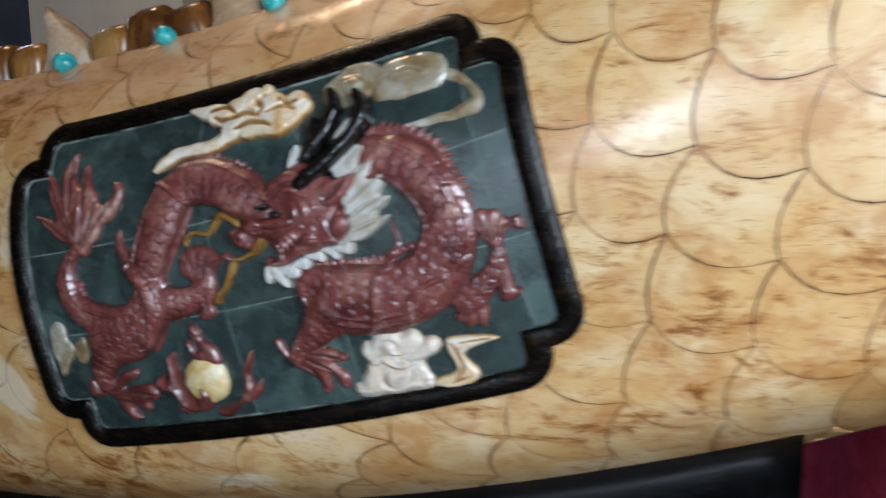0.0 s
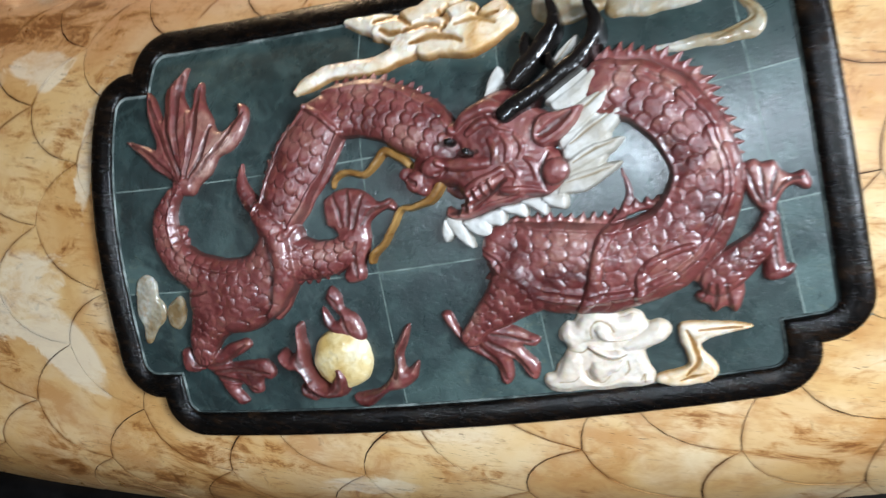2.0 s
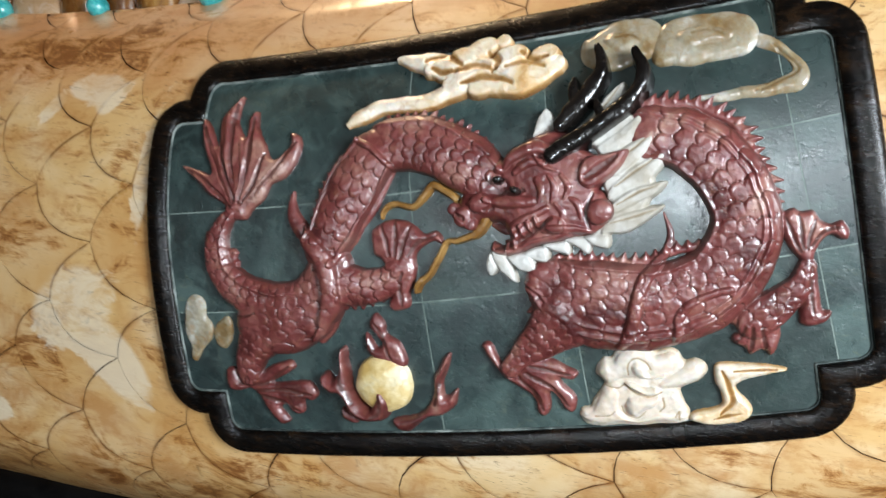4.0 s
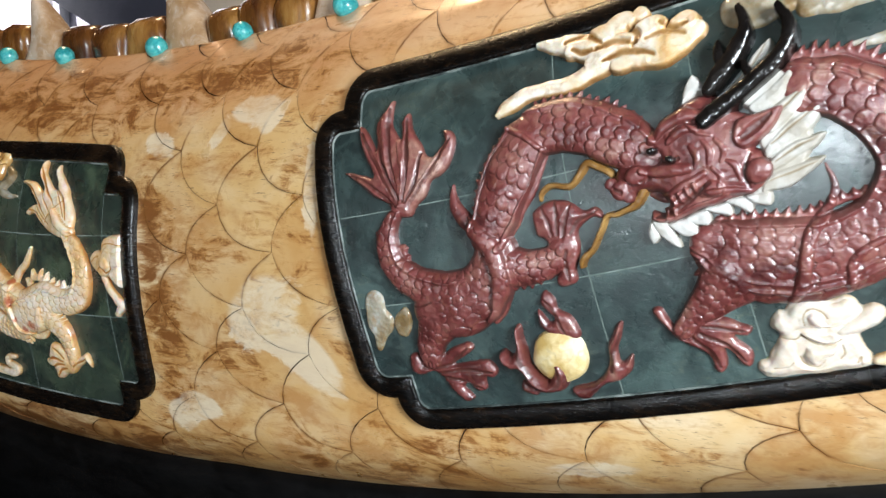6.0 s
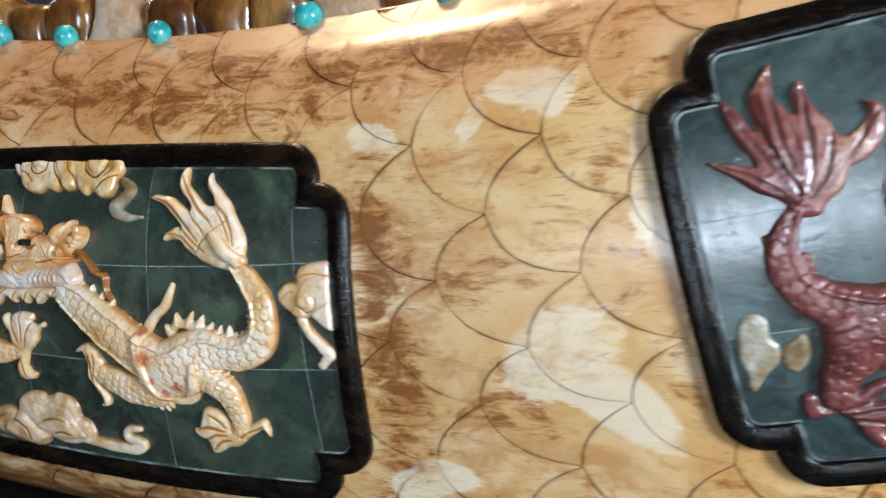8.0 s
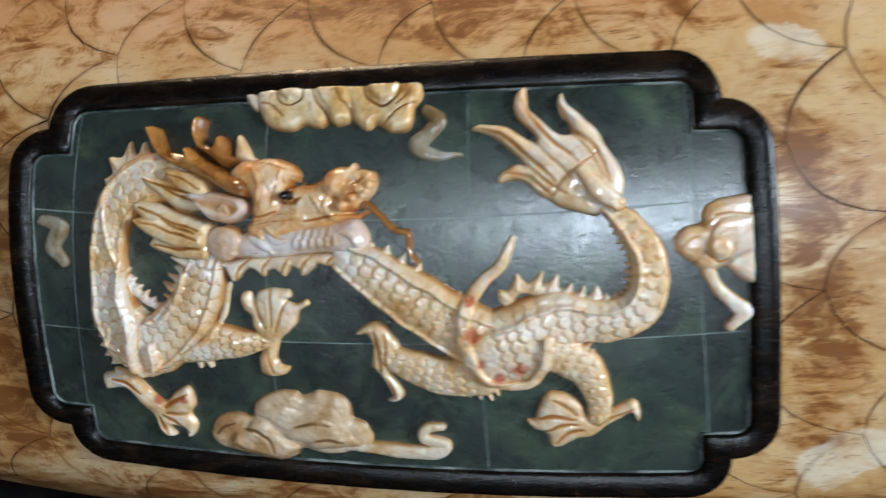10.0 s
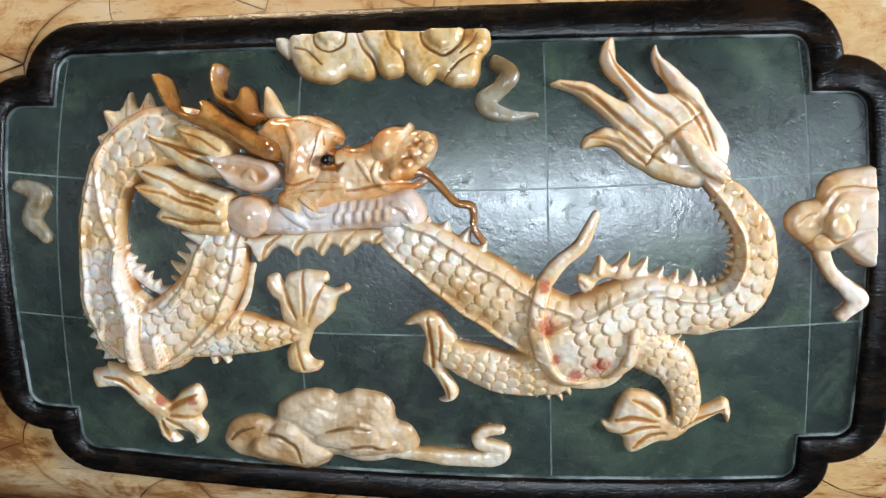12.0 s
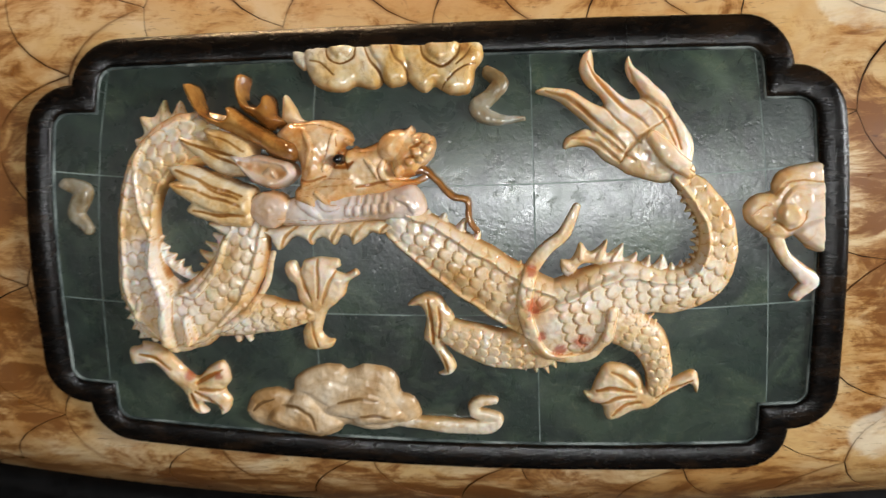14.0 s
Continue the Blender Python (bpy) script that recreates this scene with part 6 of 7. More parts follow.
def honey_jaw(c):
    c.poly([(-0.2781, 0.0412), (-0.2664, 0.0448), (-0.2572, 0.0458), (-0.2434, 0.046), (-0.2274, 0.0479), (-0.2171, 0.0494), (-0.2121, 0.0433), (-0.2136, 0.0355), (-0.2254, 0.033), (-0.239, 0.0333), (-0.2574, 0.0313), (-0.2714, 0.0301), (-0.2806, 0.0318)], 0.0072, 0.0060, 0.0020)
    for s, w, r in [(-0.2833, 0.038, 0.0097)]:
        c.blob(s, w, r, r * 0.86, 0, 0.50, 0.0058)
    for s, w, r in [(-0.2469, 0.0384, 0.0013), (-0.243, 0.0384, 0.0013), (-0.2391, 0.0387, 0.0013), (-0.2353, 0.0389, 0.0013), (-0.2314, 0.0394, 0.0013), (-0.2275, 0.0398, 0.0013), (-0.2457, 0.0426, 0.0011), (-0.2418, 0.0429, 0.0011), (-0.2379, 0.0431, 0.0011), (-0.234, 0.0436, 0.0011), (-0.2302, 0.044, 0.0011)]:
        c.stroke([(s, w - 0.0014, r), (s, w + 0.0014, r)], 0.45, 0.0, ride=True)
    for rib in ([(-0.27, 0.0414, 0.0011), (-0.2642, 0.0381, 0.0018), (-0.2592, 0.0339, 0.0009)], [(-0.2607, 0.0428, 0.0009), (-0.2573, 0.0395, 0.0016), (-0.2515, 0.04, 0.0009)], [(-0.2242, 0.044, 0.0011), (-0.2189, 0.0419, 0.0017), (-0.2167, 0.0377, 0.0009)], [(-0.2783, 0.033, 0.0009), (-0.2574, 0.0331, 0.0013), (-0.2344, 0.0351, 0.0009)]):
        c.stroke(rib, 0.5, 0.0, ride=True)
    # ear
    c.poly([(-0.3017, 0.0598), (-0.2946, 0.0612), (-0.2828, 0.0605), (-0.2734, 0.0582), (-0.2703, 0.0531), (-0.2752, 0.0489), (-0.2827, 0.047), (-0.2893, 0.0481), (-0.294, 0.0521), (-0.298, 0.0557)], 0.0124, 0.0026, 0.0004)
    c.stroke([(-0.2957, 0.0575, 0.0011), (-0.2874, 0.0552, 0.0029), (-0.2785, 0.0538, 0.0035), (-0.2752, 0.0534, 0.002)], -0.34, 0.0, ride=True)
    c.stroke([(-0.2839, 0.0532, 0.0009), (-0.2809, 0.0541, 0.0015), (-0.279, 0.0525, 0.0009)], 0.6, 0.0, ride=True)


relief_part("jaw", BLUSH, dragon_b, honey_jaw, label="pale pinkish stone jaw, cheek and ear")


def honey_mane(c):
    leaves = ([(-0.3293, 0.0682), (-0.3163, 0.0679), (-0.2947, 0.0649), (-0.2907, 0.0551), (-0.3015, 0.051), (-0.3139, 0.0552), (-0.3231, 0.061)], [(-0.316, 0.0712), (-0.304, 0.0708), (-0.2919, 0.0662), (-0.2908, 0.0588), (-0.3011, 0.0577), (-0.3103, 0.0624)], [(-0.3325, 0.0554), (-0.3182, 0.055), (-0.3015, 0.0502), (-0.2907, 0.0472), (-0.2912, 0.0382), (-0.3063, 0.0389), (-0.319, 0.044), (-0.3286, 0.0492)], [(-0.3319, 0.048), (-0.3181, 0.0491), (-0.3058, 0.0462), (-0.2912, 0.0433), (-0.2922, 0.0347), (-0.3087, 0.0345), (-0.3224, 0.0395)], [(-0.3234, 0.0362), (-0.3176, 0.0423), (-0.3081, 0.0406), (-0.2912, 0.0404), (-0.2914, 0.0295), (-0.3065, 0.0298), (-0.3178, 0.0319)])
    for k, leaf in enumerate(leaves):
        c.poly(leaf, 0.0080 + 0.0012 * ((k * 2) % 4), 0.0034, 0.0022)
    for line in ([(-0.3246, 0.0659, 0.0007), (-0.3112, 0.0619, 0.0011), (-0.2957, 0.0589, 0.0009)], [(-0.3115, 0.0681, 0.0007), (-0.3019, 0.0655, 0.0009), (-0.2942, 0.062, 0.0007)], [(-0.3272, 0.0529, 0.0007), (-0.3133, 0.0485, 0.0011), (-0.2956, 0.0432, 0.0009)], [(-0.3271, 0.047, 0.0007), (-0.3133, 0.0442, 0.0011), (-0.2957, 0.0393, 0.0009)], [(-0.3186, 0.0362, 0.0007), (-0.3075, 0.035, 0.0011), (-0.2946, 0.0351, 0.0009)], [(-0.3185, 0.0637, 0.0004), (-0.3064, 0.0586, 0.0009), (-0.2969, 0.0562, 0.0007)], [(-0.3205, 0.0511, 0.0004), (-0.3086, 0.0457, 0.0009), (-0.2968, 0.0419, 0.0007)]):
        c.stroke(line, -0.32, 0.0, ride=True)


relief_part("mane", YELLOW, dragon_b, honey_mane, label="yellow stone mane of pointed leaves")


def chin_fringe(c):
    c.poly([(-0.314, 0.0298), (-0.3076, 0.0315), (-0.2947, 0.0307), (-0.2853, 0.0297), (-0.2713, 0.0314), (-0.2482, 0.0332), (-0.2254, 0.0343), (-0.2149, 0.0368), (-0.2078, 0.033), (-0.2092, 0.0291), (-0.2154, 0.027), (-0.2207, 0.0226), (-0.2238, 0.0261), (-0.2278, 0.0282), (-0.2328, 0.0269), (-0.2374, 0.0282), (-0.2411, 0.0255), (-0.2458, 0.0219), (-0.2473, 0.0254), (-0.2502, 0.0271), (-0.2526, 0.0244), (-0.255, 0.0219), (-0.2585, 0.0256), (-0.2627, 0.0246), (-0.2647, 0.0219), (-0.2687, 0.0249), (-0.2738, 0.0252), (-0.2799, 0.0192), (-0.2828, 0.0223), (-0.2855, 0.0262), (-0.2949, 0.0245), (-0.302, 0.0242), (-0.3085, 0.0266)], 0.0054, 0.0024, 0.0010)
    for cut in ([(-0.2787, 0.0206, 0.0005), (-0.2766, 0.0265, 0.0011), (-0.2713, 0.0306, 0.0007)], [(-0.2646, 0.0228, 0.0005), (-0.2645, 0.0268, 0.0011), (-0.2609, 0.0313, 0.0007)], [(-0.2549, 0.023, 0.0005), (-0.2548, 0.027, 0.0011), (-0.2517, 0.0319, 0.0007)], [(-0.2457, 0.0232, 0.0005), (-0.2447, 0.0276, 0.0011), (-0.2402, 0.0329, 0.0007)], [(-0.2328, 0.0273, 0.0004), (-0.2318, 0.0299, 0.0009), (-0.2277, 0.0334, 0.0007)], [(-0.2211, 0.0239, 0.0004), (-0.2201, 0.0285, 0.0011), (-0.2186, 0.0343, 0.0007)], [(-0.3042, 0.0259, 0.0005), (-0.2948, 0.0276, 0.0009), (-0.2854, 0.0288, 0.0007)]):
        c.stroke(cut, -0.5, 0.0, ride=True)


relief_part("beard", CREAM, dragon_b, chin_fringe, label="cream stone fringe under the jaw")


def brown_horn_near(c):
    c.poly([(-0.327, 0.0868), (-0.325, 0.0894), (-0.3217, 0.0893), (-0.3193, 0.0867), (-0.317, 0.0813), (-0.3123, 0.0768), (-0.3054, 0.0758), (-0.3057, 0.0792), (-0.3036, 0.0812), (-0.2997, 0.0799), (-0.2938, 0.0757), (-0.2871, 0.0728), (-0.2767, 0.0688), (-0.2701, 0.067), (-0.2686, 0.0628), (-0.2705, 0.059), (-0.2753, 0.0587), (-0.2853, 0.0612), (-0.297, 0.0671), (-0.3087, 0.071), (-0.3179, 0.0744), (-0.324, 0.0811)], 0.0135, 0.0048, 0.0008)
    for cut in ([(-0.3033, 0.078, 0.0004), (-0.2914, 0.0712, 0.0007), (-0.2783, 0.0641, 0.0004)], [(-0.3164, 0.0779, 0.0004), (-0.3044, 0.0727, 0.0007), (-0.2912, 0.0675, 0.0004)]):
        c.stroke(cut, -0.4, 0.0, ride=True)


def brown_horn_far(c):
    c.poly([(-0.3032, 0.0896), (-0.3021, 0.0931), (-0.299, 0.0944), (-0.2959, 0.0929), (-0.2966, 0.0885), (-0.2947, 0.0837), (-0.2902, 0.0813), (-0.2893, 0.0847), (-0.2865, 0.0863), (-0.2832, 0.0846), (-0.2817, 0.0785), (-0.2778, 0.0749), (-0.2848, 0.0721), (-0.2916, 0.0756), (-0.2986, 0.0806), (-0.3022, 0.0859)], 0.0112, 0.0040, 0.0006)
    c.stroke([(-0.2982, 0.087, 0.0004), (-0.2933, 0.0804, 0.0007), (-0.2858, 0.0756, 0.0004)], -0.4, 0.0, ride=True)


relief_part("horn", BROWN_HORN, dragon_b, brown_horn_near, label="glossy brown horn")
relief_part("horn", BROWN_HORN, dragon_b, brown_horn_far, label="glossy brown horn")
relief_part("horn_tip", CREAM, dragon_b, lambda c: c.poly([(-0.279, 0.0867), (-0.2742, 0.0827), (-0.2704, 0.078), (-0.2663, 0.0756), (-0.2762, 0.0747), (-0.2806, 0.0774)], 0.0046, 0.0030, 0.0010), label="cream stone spike")
relief_part("eye", HORN, dragon_b, lambda c: c.blob(*(-0.2507, 0.0596, 0.0030, 0.0026), 0, 0.9, 0.0105), label="black bead eye")
relief_part("whisker", BROWN_HORN, dragon_b, lambda c: c.stroke([(-0.2279, 0.0529, 0.002), (-0.2137, 0.0556, 0.002), (-0.2078, 0.0514, 0.0017), (-0.2002, 0.0447, 0.0017), (-0.1932, 0.0417, 0.0017), (-0.1926, 0.0335, 0.0015), (-0.1892, 0.0286, 0.0015)], 0.9, 0.0030), label="wavy brown whisker")


def top_cloud(c):
    c.poly([(-0.278, 0.1046), (-0.2746, 0.1066), (-0.27, 0.1059), (-0.2685, 0.1023), (-0.2701, 0.0975), (-0.2754, 0.1008)], 0.0034, 0.0030, 0.0004)
    c.poly([(-0.2712, 0.1035), (-0.2693, 0.1076), (-0.2594, 0.1095), (-0.2385, 0.1101), (-0.2321, 0.1081), (-0.2307, 0.0974), (-0.2324, 0.0917), (-0.2372, 0.0891), (-0.2449, 0.0908), (-0.25, 0.0887), (-0.2579, 0.0889), (-0.2647, 0.092), (-0.269, 0.0975)], 0.0050, 0.0044, 0.0008)
    c.poly([(-0.2596, 0.1081), (-0.2467, 0.1088), (-0.2456, 0.1047), (-0.2479, 0.1013), (-0.2522, 0.0992), (-0.2567, 0.1009), (-0.2595, 0.1041)], 0.0068, 0.0038, 0.0006)
    c.poly([(-0.2407, 0.1094), (-0.2246, 0.1104), (-0.2204, 0.1008), (-0.2208, 0.0935), (-0.2229, 0.0911), (-0.2278, 0.0905), (-0.2313, 0.0924), (-0.2336, 0.0962), (-0.2379, 0.1005)], 0.0062, 0.0040, 0.0006)
    c.poly([(-0.2293, 0.11), (-0.2027, 0.1111), (-0.1858, 0.1105), (-0.1851, 0.1022), (-0.1886, 0.0974), (-0.1895, 0.0918), (-0.1932, 0.0872), (-0.1996, 0.0862), (-0.2044, 0.0891), (-0.2076, 0.0904), (-0.2119, 0.0881), (-0.2167, 0.0894), (-0.2208, 0.0932), (-0.222, 0.0973), (-0.2259, 0.1011)], 0.0050, 0.0044, 0.0008)
    c.poly([(-0.213, 0.1096), (-0.1964, 0.1097), (-0.1963, 0.1026), (-0.1998, 0.0994), (-0.2052, 0.0981), (-0.2101, 0.1001), (-0.2126, 0.1035)], 0.0070, 0.0038, 0.0006)
    for cut in ([(-0.2597, 0.1071, 0.0005), (-0.2587, 0.1013, 0.0008), (-0.2523, 0.0987, 0.0006), (-0.2465, 0.1016, 0.0008), (-0.2454, 0.1061, 0.0005)], [(-0.2413, 0.1066, 0.0006), (-0.2382, 0.1001, 0.001), (-0.2333, 0.0955, 0.0011), (-0.2313, 0.091, 0.0008)], [(-0.2289, 0.1069, 0.0006), (-0.2259, 0.1006, 0.001), (-0.2217, 0.0973, 0.001), (-0.2208, 0.0925, 0.0006)], [(-0.2146, 0.1076, 0.0006), (-0.2126, 0.1016, 0.001), (-0.2045, 0.0975, 0.0009), (-0.1974, 0.1007, 0.001), (-0.1955, 0.1071, 0.0006)], [(-0.2041, 0.0891, 0.0005), (-0.2001, 0.093, 0.0008), (-0.1945, 0.0966, 0.0006), (-0.1886, 0.0991, 0.0005)], [(-0.1969, 0.0979, 0.0005), (-0.1931, 0.1013, 0.0009), (-0.191, 0.1043, 0.0005)], [(-0.267, 0.1001, 0.0004), (-0.2613, 0.0985, 0.0006), (-0.2555, 0.0944, 0.0004)]):
        c.stroke(cut, -0.42, 0.0, ride=True)


relief_part("cloud", CURD, panel_b, top_cloud, label="cream stone cloud with scalloped lobes", clip=-0.0105)
relief_part("cloud_scroll", SMOKE, panel_b, lambda c: c.stroke([(-0.183, 0.0957, 0.0029), (-0.1771, 0.0914, 0.0039), (-0.1816, 0.0859, 0.0036), (-0.1881, 0.0816, 0.0044), (-0.1818, 0.0769, 0.0031), (-0.1669, 0.0759, 0.0012)], 0.55, 0.0018), label="translucent grey stone scroll")


def low_cloud(c):
    c.poly([(-0.3017, -0.0648), (-0.2989, -0.0573), (-0.2929, -0.0517), (-0.2854, -0.0499), (-0.2783, -0.0517), (-0.2766, -0.0446), (-0.2715, -0.0402), (-0.2617, -0.0367), (-0.2546, -0.0367), (-0.251, -0.0395), (-0.2427, -0.0363), (-0.2334, -0.0373), (-0.2275, -0.0429), (-0.2266, -0.0495), (-0.2209, -0.0535), (-0.2178, -0.062), (-0.2215, -0.0678), (-0.2302, -0.0698), (-0.235, -0.0714), (-0.2446, -0.0718), (-0.2536, -0.0693), (-0.2568, -0.0739), (-0.2679, -0.0766), (-0.2787, -0.0752), (-0.2884, -0.0729), (-0.2968, -0.0705)], 0.0036, 0.0060, 0.0012)
    c.poly([(-0.2756, -0.0507), (-0.2719, -0.0454), (-0.262, -0.0416), (-0.2512, -0.0439), (-0.2418, -0.0409), (-0.2323, -0.0438), (-0.2293, -0.051), (-0.2249, -0.057), (-0.2216, -0.0626), (-0.2265, -0.0668), (-0.242, -0.0673), (-0.2538, -0.0632), (-0.2632, -0.0594), (-0.2724, -0.0533)], 0.0050, 0.0060, 0.0008)
    c.poly([(-0.2917, -0.0655), (-0.2883, -0.0594), (-0.2819, -0.0573), (-0.2782, -0.0531), (-0.2699, -0.0515), (-0.264, -0.0568), (-0.2589, -0.0612), (-0.254, -0.0667), (-0.2572, -0.0721), (-0.2678, -0.0751), (-0.281, -0.0724), (-0.2891, -0.0697)], 0.0062, 0.0060, 0.0008)
    c.poly([(-0.2619, -0.0625), (-0.2625, -0.0568), (-0.255, -0.0519), (-0.2433, -0.0475), (-0.2358, -0.0489), (-0.2314, -0.0544), (-0.2321, -0.0609), (-0.2443, -0.0657), (-0.2539, -0.065)], 0.0064, 0.0060, 0.0008)
    c.poly([(-0.2509, -0.0637), (-0.2439, -0.0576), (-0.2319, -0.0555), (-0.225, -0.0599), (-0.2295, -0.0654), (-0.2421, -0.0682), (-0.2487, -0.0676)], 0.0076, 0.0060, 0.0006)
    for cut in ([(-0.2824, -0.0585, 0.0008), (-0.2752, -0.0586, 0.0013), (-0.2683, -0.064, 0.0011), (-0.2667, -0.0703, 0.0008)], [(-0.2974, -0.0624, 0.0008), (-0.2931, -0.058, 0.0013), (-0.2866, -0.0553, 0.0008)], [(-0.2557, -0.0553, 0.0008), (-0.246, -0.0521, 0.0013), (-0.2379, -0.0529, 0.0008)], [(-0.2451, -0.0617, 0.0008), (-0.2381, -0.0603, 0.0011), (-0.231, -0.0612, 0.0008)]):
        c.stroke(cut, -0.3, 0.0, ride=True)


relief_part("cloud", TAN, panel_b, low_cloud, label="tan stone cloud with rolled lobes", clip=-0.006)
relief_part("cloud_scroll", IVORY, panel_b, lambda c: c.stroke([(-0.2322, -0.0656, 0.0026), (-0.2086, -0.0675, 0.0037), (-0.1891, -0.0685, 0.0043), (-0.183, -0.0642, 0.0031), (-0.1914, -0.0611, 0.0031), (-0.1921, -0.0562, 0.0031), (-0.1837, -0.0543, 0.002)], 0.6, 0.0020), label="pale stone cloud scroll")


def right_cloud(c):
    c.poly([(-0.0335, 0.0467), (-0.0469, 0.0493), (-0.0543, 0.0478), (-0.0593, 0.0428), (-0.0604, 0.0392), (-0.0671, 0.0383), (-0.072, 0.034), (-0.0713, 0.0276), (-0.0664, 0.0228), (-0.0618, 0.0191), (-0.0562, 0.0181), (-0.05, 0.0196), (-0.0451, 0.0133), (-0.0389, 0.0107), (-0.0328, 0.0127)], 0.0046, 0.0040, 0.0008)
    c.poly([(-0.0337, 0.0413), (-0.0447, 0.0427), (-0.0521, 0.0422), (-0.0569, 0.0377), (-0.0585, 0.0331), (-0.0611, 0.0276), (-0.0572, 0.0238), (-0.0508, 0.0225), (-0.0443, 0.0252), (-0.034, 0.0251)], 0.0062, 0.0034, 0.0006)
    c.poly([(-0.0596, 0.0294), (-0.0578, 0.034), (-0.0523, 0.0355), (-0.0477, 0.0321), (-0.046, 0.0269), (-0.051, 0.0238), (-0.0572, 0.0246)], 0.0078, 0.0036, 0.0006)
    c.poly([(-0.0525, 0.0218), (-0.0451, 0.0268), (-0.034, 0.0283), (-0.0328, 0.0127), (-0.0395, 0.0113), (-0.0448, 0.0139), (-0.0495, 0.018)], 0.0066, 0.0034, 0.0006)
    for cut in ([(-0.059, 0.0379, 0.0005), (-0.0539, 0.0424, 0.0007), (-0.0465, 0.0429, 0.0006), (-0.0386, 0.0419, 0.0004)], [(-0.0649, 0.0219, 0.0004), (-0.0593, 0.0266, 0.0008), (-0.0543, 0.0228, 0.0008), (-0.0475, 0.0255, 0.0006), (-0.046, 0.0305, 0.0005)], [(-0.0688, 0.0302, 0.0004), (-0.0647, 0.0336, 0.0006), (-0.061, 0.0343, 0.0004)]):
        c.stroke(cut, -0.40, 0.0, ride=True)
    c.stroke([(-0.0585, 0.0188, 0.0033), (-0.0543, 0.0097, 0.0034), (-0.0474, 0.0021, 0.0037), (-0.0441, -0.0017, 0.0037), (-0.0501, -0.0076, 0.0027)], 0.6, 0.0020)


relief_part("cloud", AMBER, panel_b, right_cloud, label="honey stone cloud with a stem", clip=-0.0115)
relief_part("cloud", SMOKE, panel_b, lambda c: c.stroke([(-0.3847, 0.0437, 0.0026), (-0.375, 0.0402, 0.0047), (-0.3783, 0.0308, 0.0045), (-0.3729, 0.0236, 0.0032)], 0.4, 0.0016), label="translucent grey stone cloud", clip=-0.011)

# ---- beads and crest along the top ----
def bead_mesh(r):
    bm = bmesh.new()
    bmesh.ops.create_uvsphere(bm, u_segments=20, v_segments=12, radius=r)
    for v in bm.verts:
        v.co.z *= 0.92
    for f in bm.faces:
        f.smooth = True
    me = bpy.data.meshes.new("turquoise_bead")
    bm.to_mesh(me)
    bm.free()
    me.materials.append(TURQUOISE)
    return me


BEAD = bead_mesh(0.0088)
for k, s in enumerate((-0.73, -0.63, -0.55, -0.46, -0.37, -0.300, -0.210, -0.083, 0.019, 0.123, 0.228, 0.328, 0.428, 0.53, 0.63, 0.73)):
    q = on_skin(s, 0.1850, 0.003)
    ob = new("turquoise_bead", BEAD)
    ob.location = q
    ob.rotation_euler = (0.3 * k, 0.7 * k, 1.3 * k)
    ob.scale = (1 + 0.08 * math.sin(3.7 * k),) * 3
    tagged(ob, "polished turquoise bead set along the top edge", "bead", "turquoise beads along the top edge")


def crest_segment(s, width, height, mat, name, label, hook):
    """One stone of the crest: a rounded upright block, or a hooked horn-like spike."""
    foot = skin(s, 0.186)
    slope = ARC * (s - MID)
    bm = bmesh.new()
    rings = 9
    rows = []
    for k in range(rings):
        t = k / (rings - 1)
        if hook:
            half = width / 2 * (1 - t) ** 1.15 * (1 + 0.05 * (1 - t)) + 0.0035 * (1 - t**6)
            deep = 0.020 * (1 - t) ** 0.6 + 0.0025
            lean = -0.024 * t**1.3 + 0.006 * math.sin(t * 3.1)
        else:
            edge = math.sqrt(max(0.0, 1 - max(0, (t - 0.55) / 0.45) ** 2.4))
            half = width / 2 * (0.96 + 0.05 * math.sin(t * 3.1)) * (0.72 + 0.28 * edge)
            deep = 0.019 * (0.35 + 0.65 * edge)
            lean = 0.0
        ring = []
        for a in range(16):
            th = 2 * math.pi * a / 16
            cx, cy = math.cos(th), math.sin(th)
            cx, cy = math.copysign(abs(cx) ** 0.6, cx), math.copysign(abs(cy) ** 0.6, cy)
            wob = 1 + 0.03 * math.sin(5 * s * 40 + a + k)
            x, z = half * cx * wob + lean, height * t - 0.012
            ring.append(bm.verts.new((foot[0] + x - z * slope * 0.9, foot[1] + 0.024 + deep * cy * wob, foot[2] + z + x * slope)))
        rows.append(ring)
    for r0, r1 in zip(rows, rows[1:]):
        for a in range(16):
            bm.faces.new((r0[a], r0[(a + 1) % 16], r1[(a + 1) % 16], r1[a]))
    bm.faces.new(rows[-1])
    bm.faces.new(rows[0][::-1])
    ob = part(name, bm, mat)
    return tagged(ob, label, "crest stone", "stones of the crest along the top")


SPIKES = (-0.80, -0.62, -0.446, -0.263, -0.063, 0.108, 0.285, 0.46, 0.64, 0.82)
for k, (s, nxt) in enumerate(zip(SPIKES, SPIKES[1:])):
    crest_segment(s, 0.058, 0.072 + 0.006 * math.sin(k * 2.1), AGATE, "crest_spike", "tan agate crest spike hooked like a horn", True)
    w = (nxt - s - 0.057) / 3
    for j in range(3):
        crest_segment(s + 0.0285 + w * (j + 0.5), w - 0.0006, 0.040 + 0.003 * math.sin(3.0 * j + k), TIGER, "crest_block", "brown tiger eye crest stone with rounded top", False)


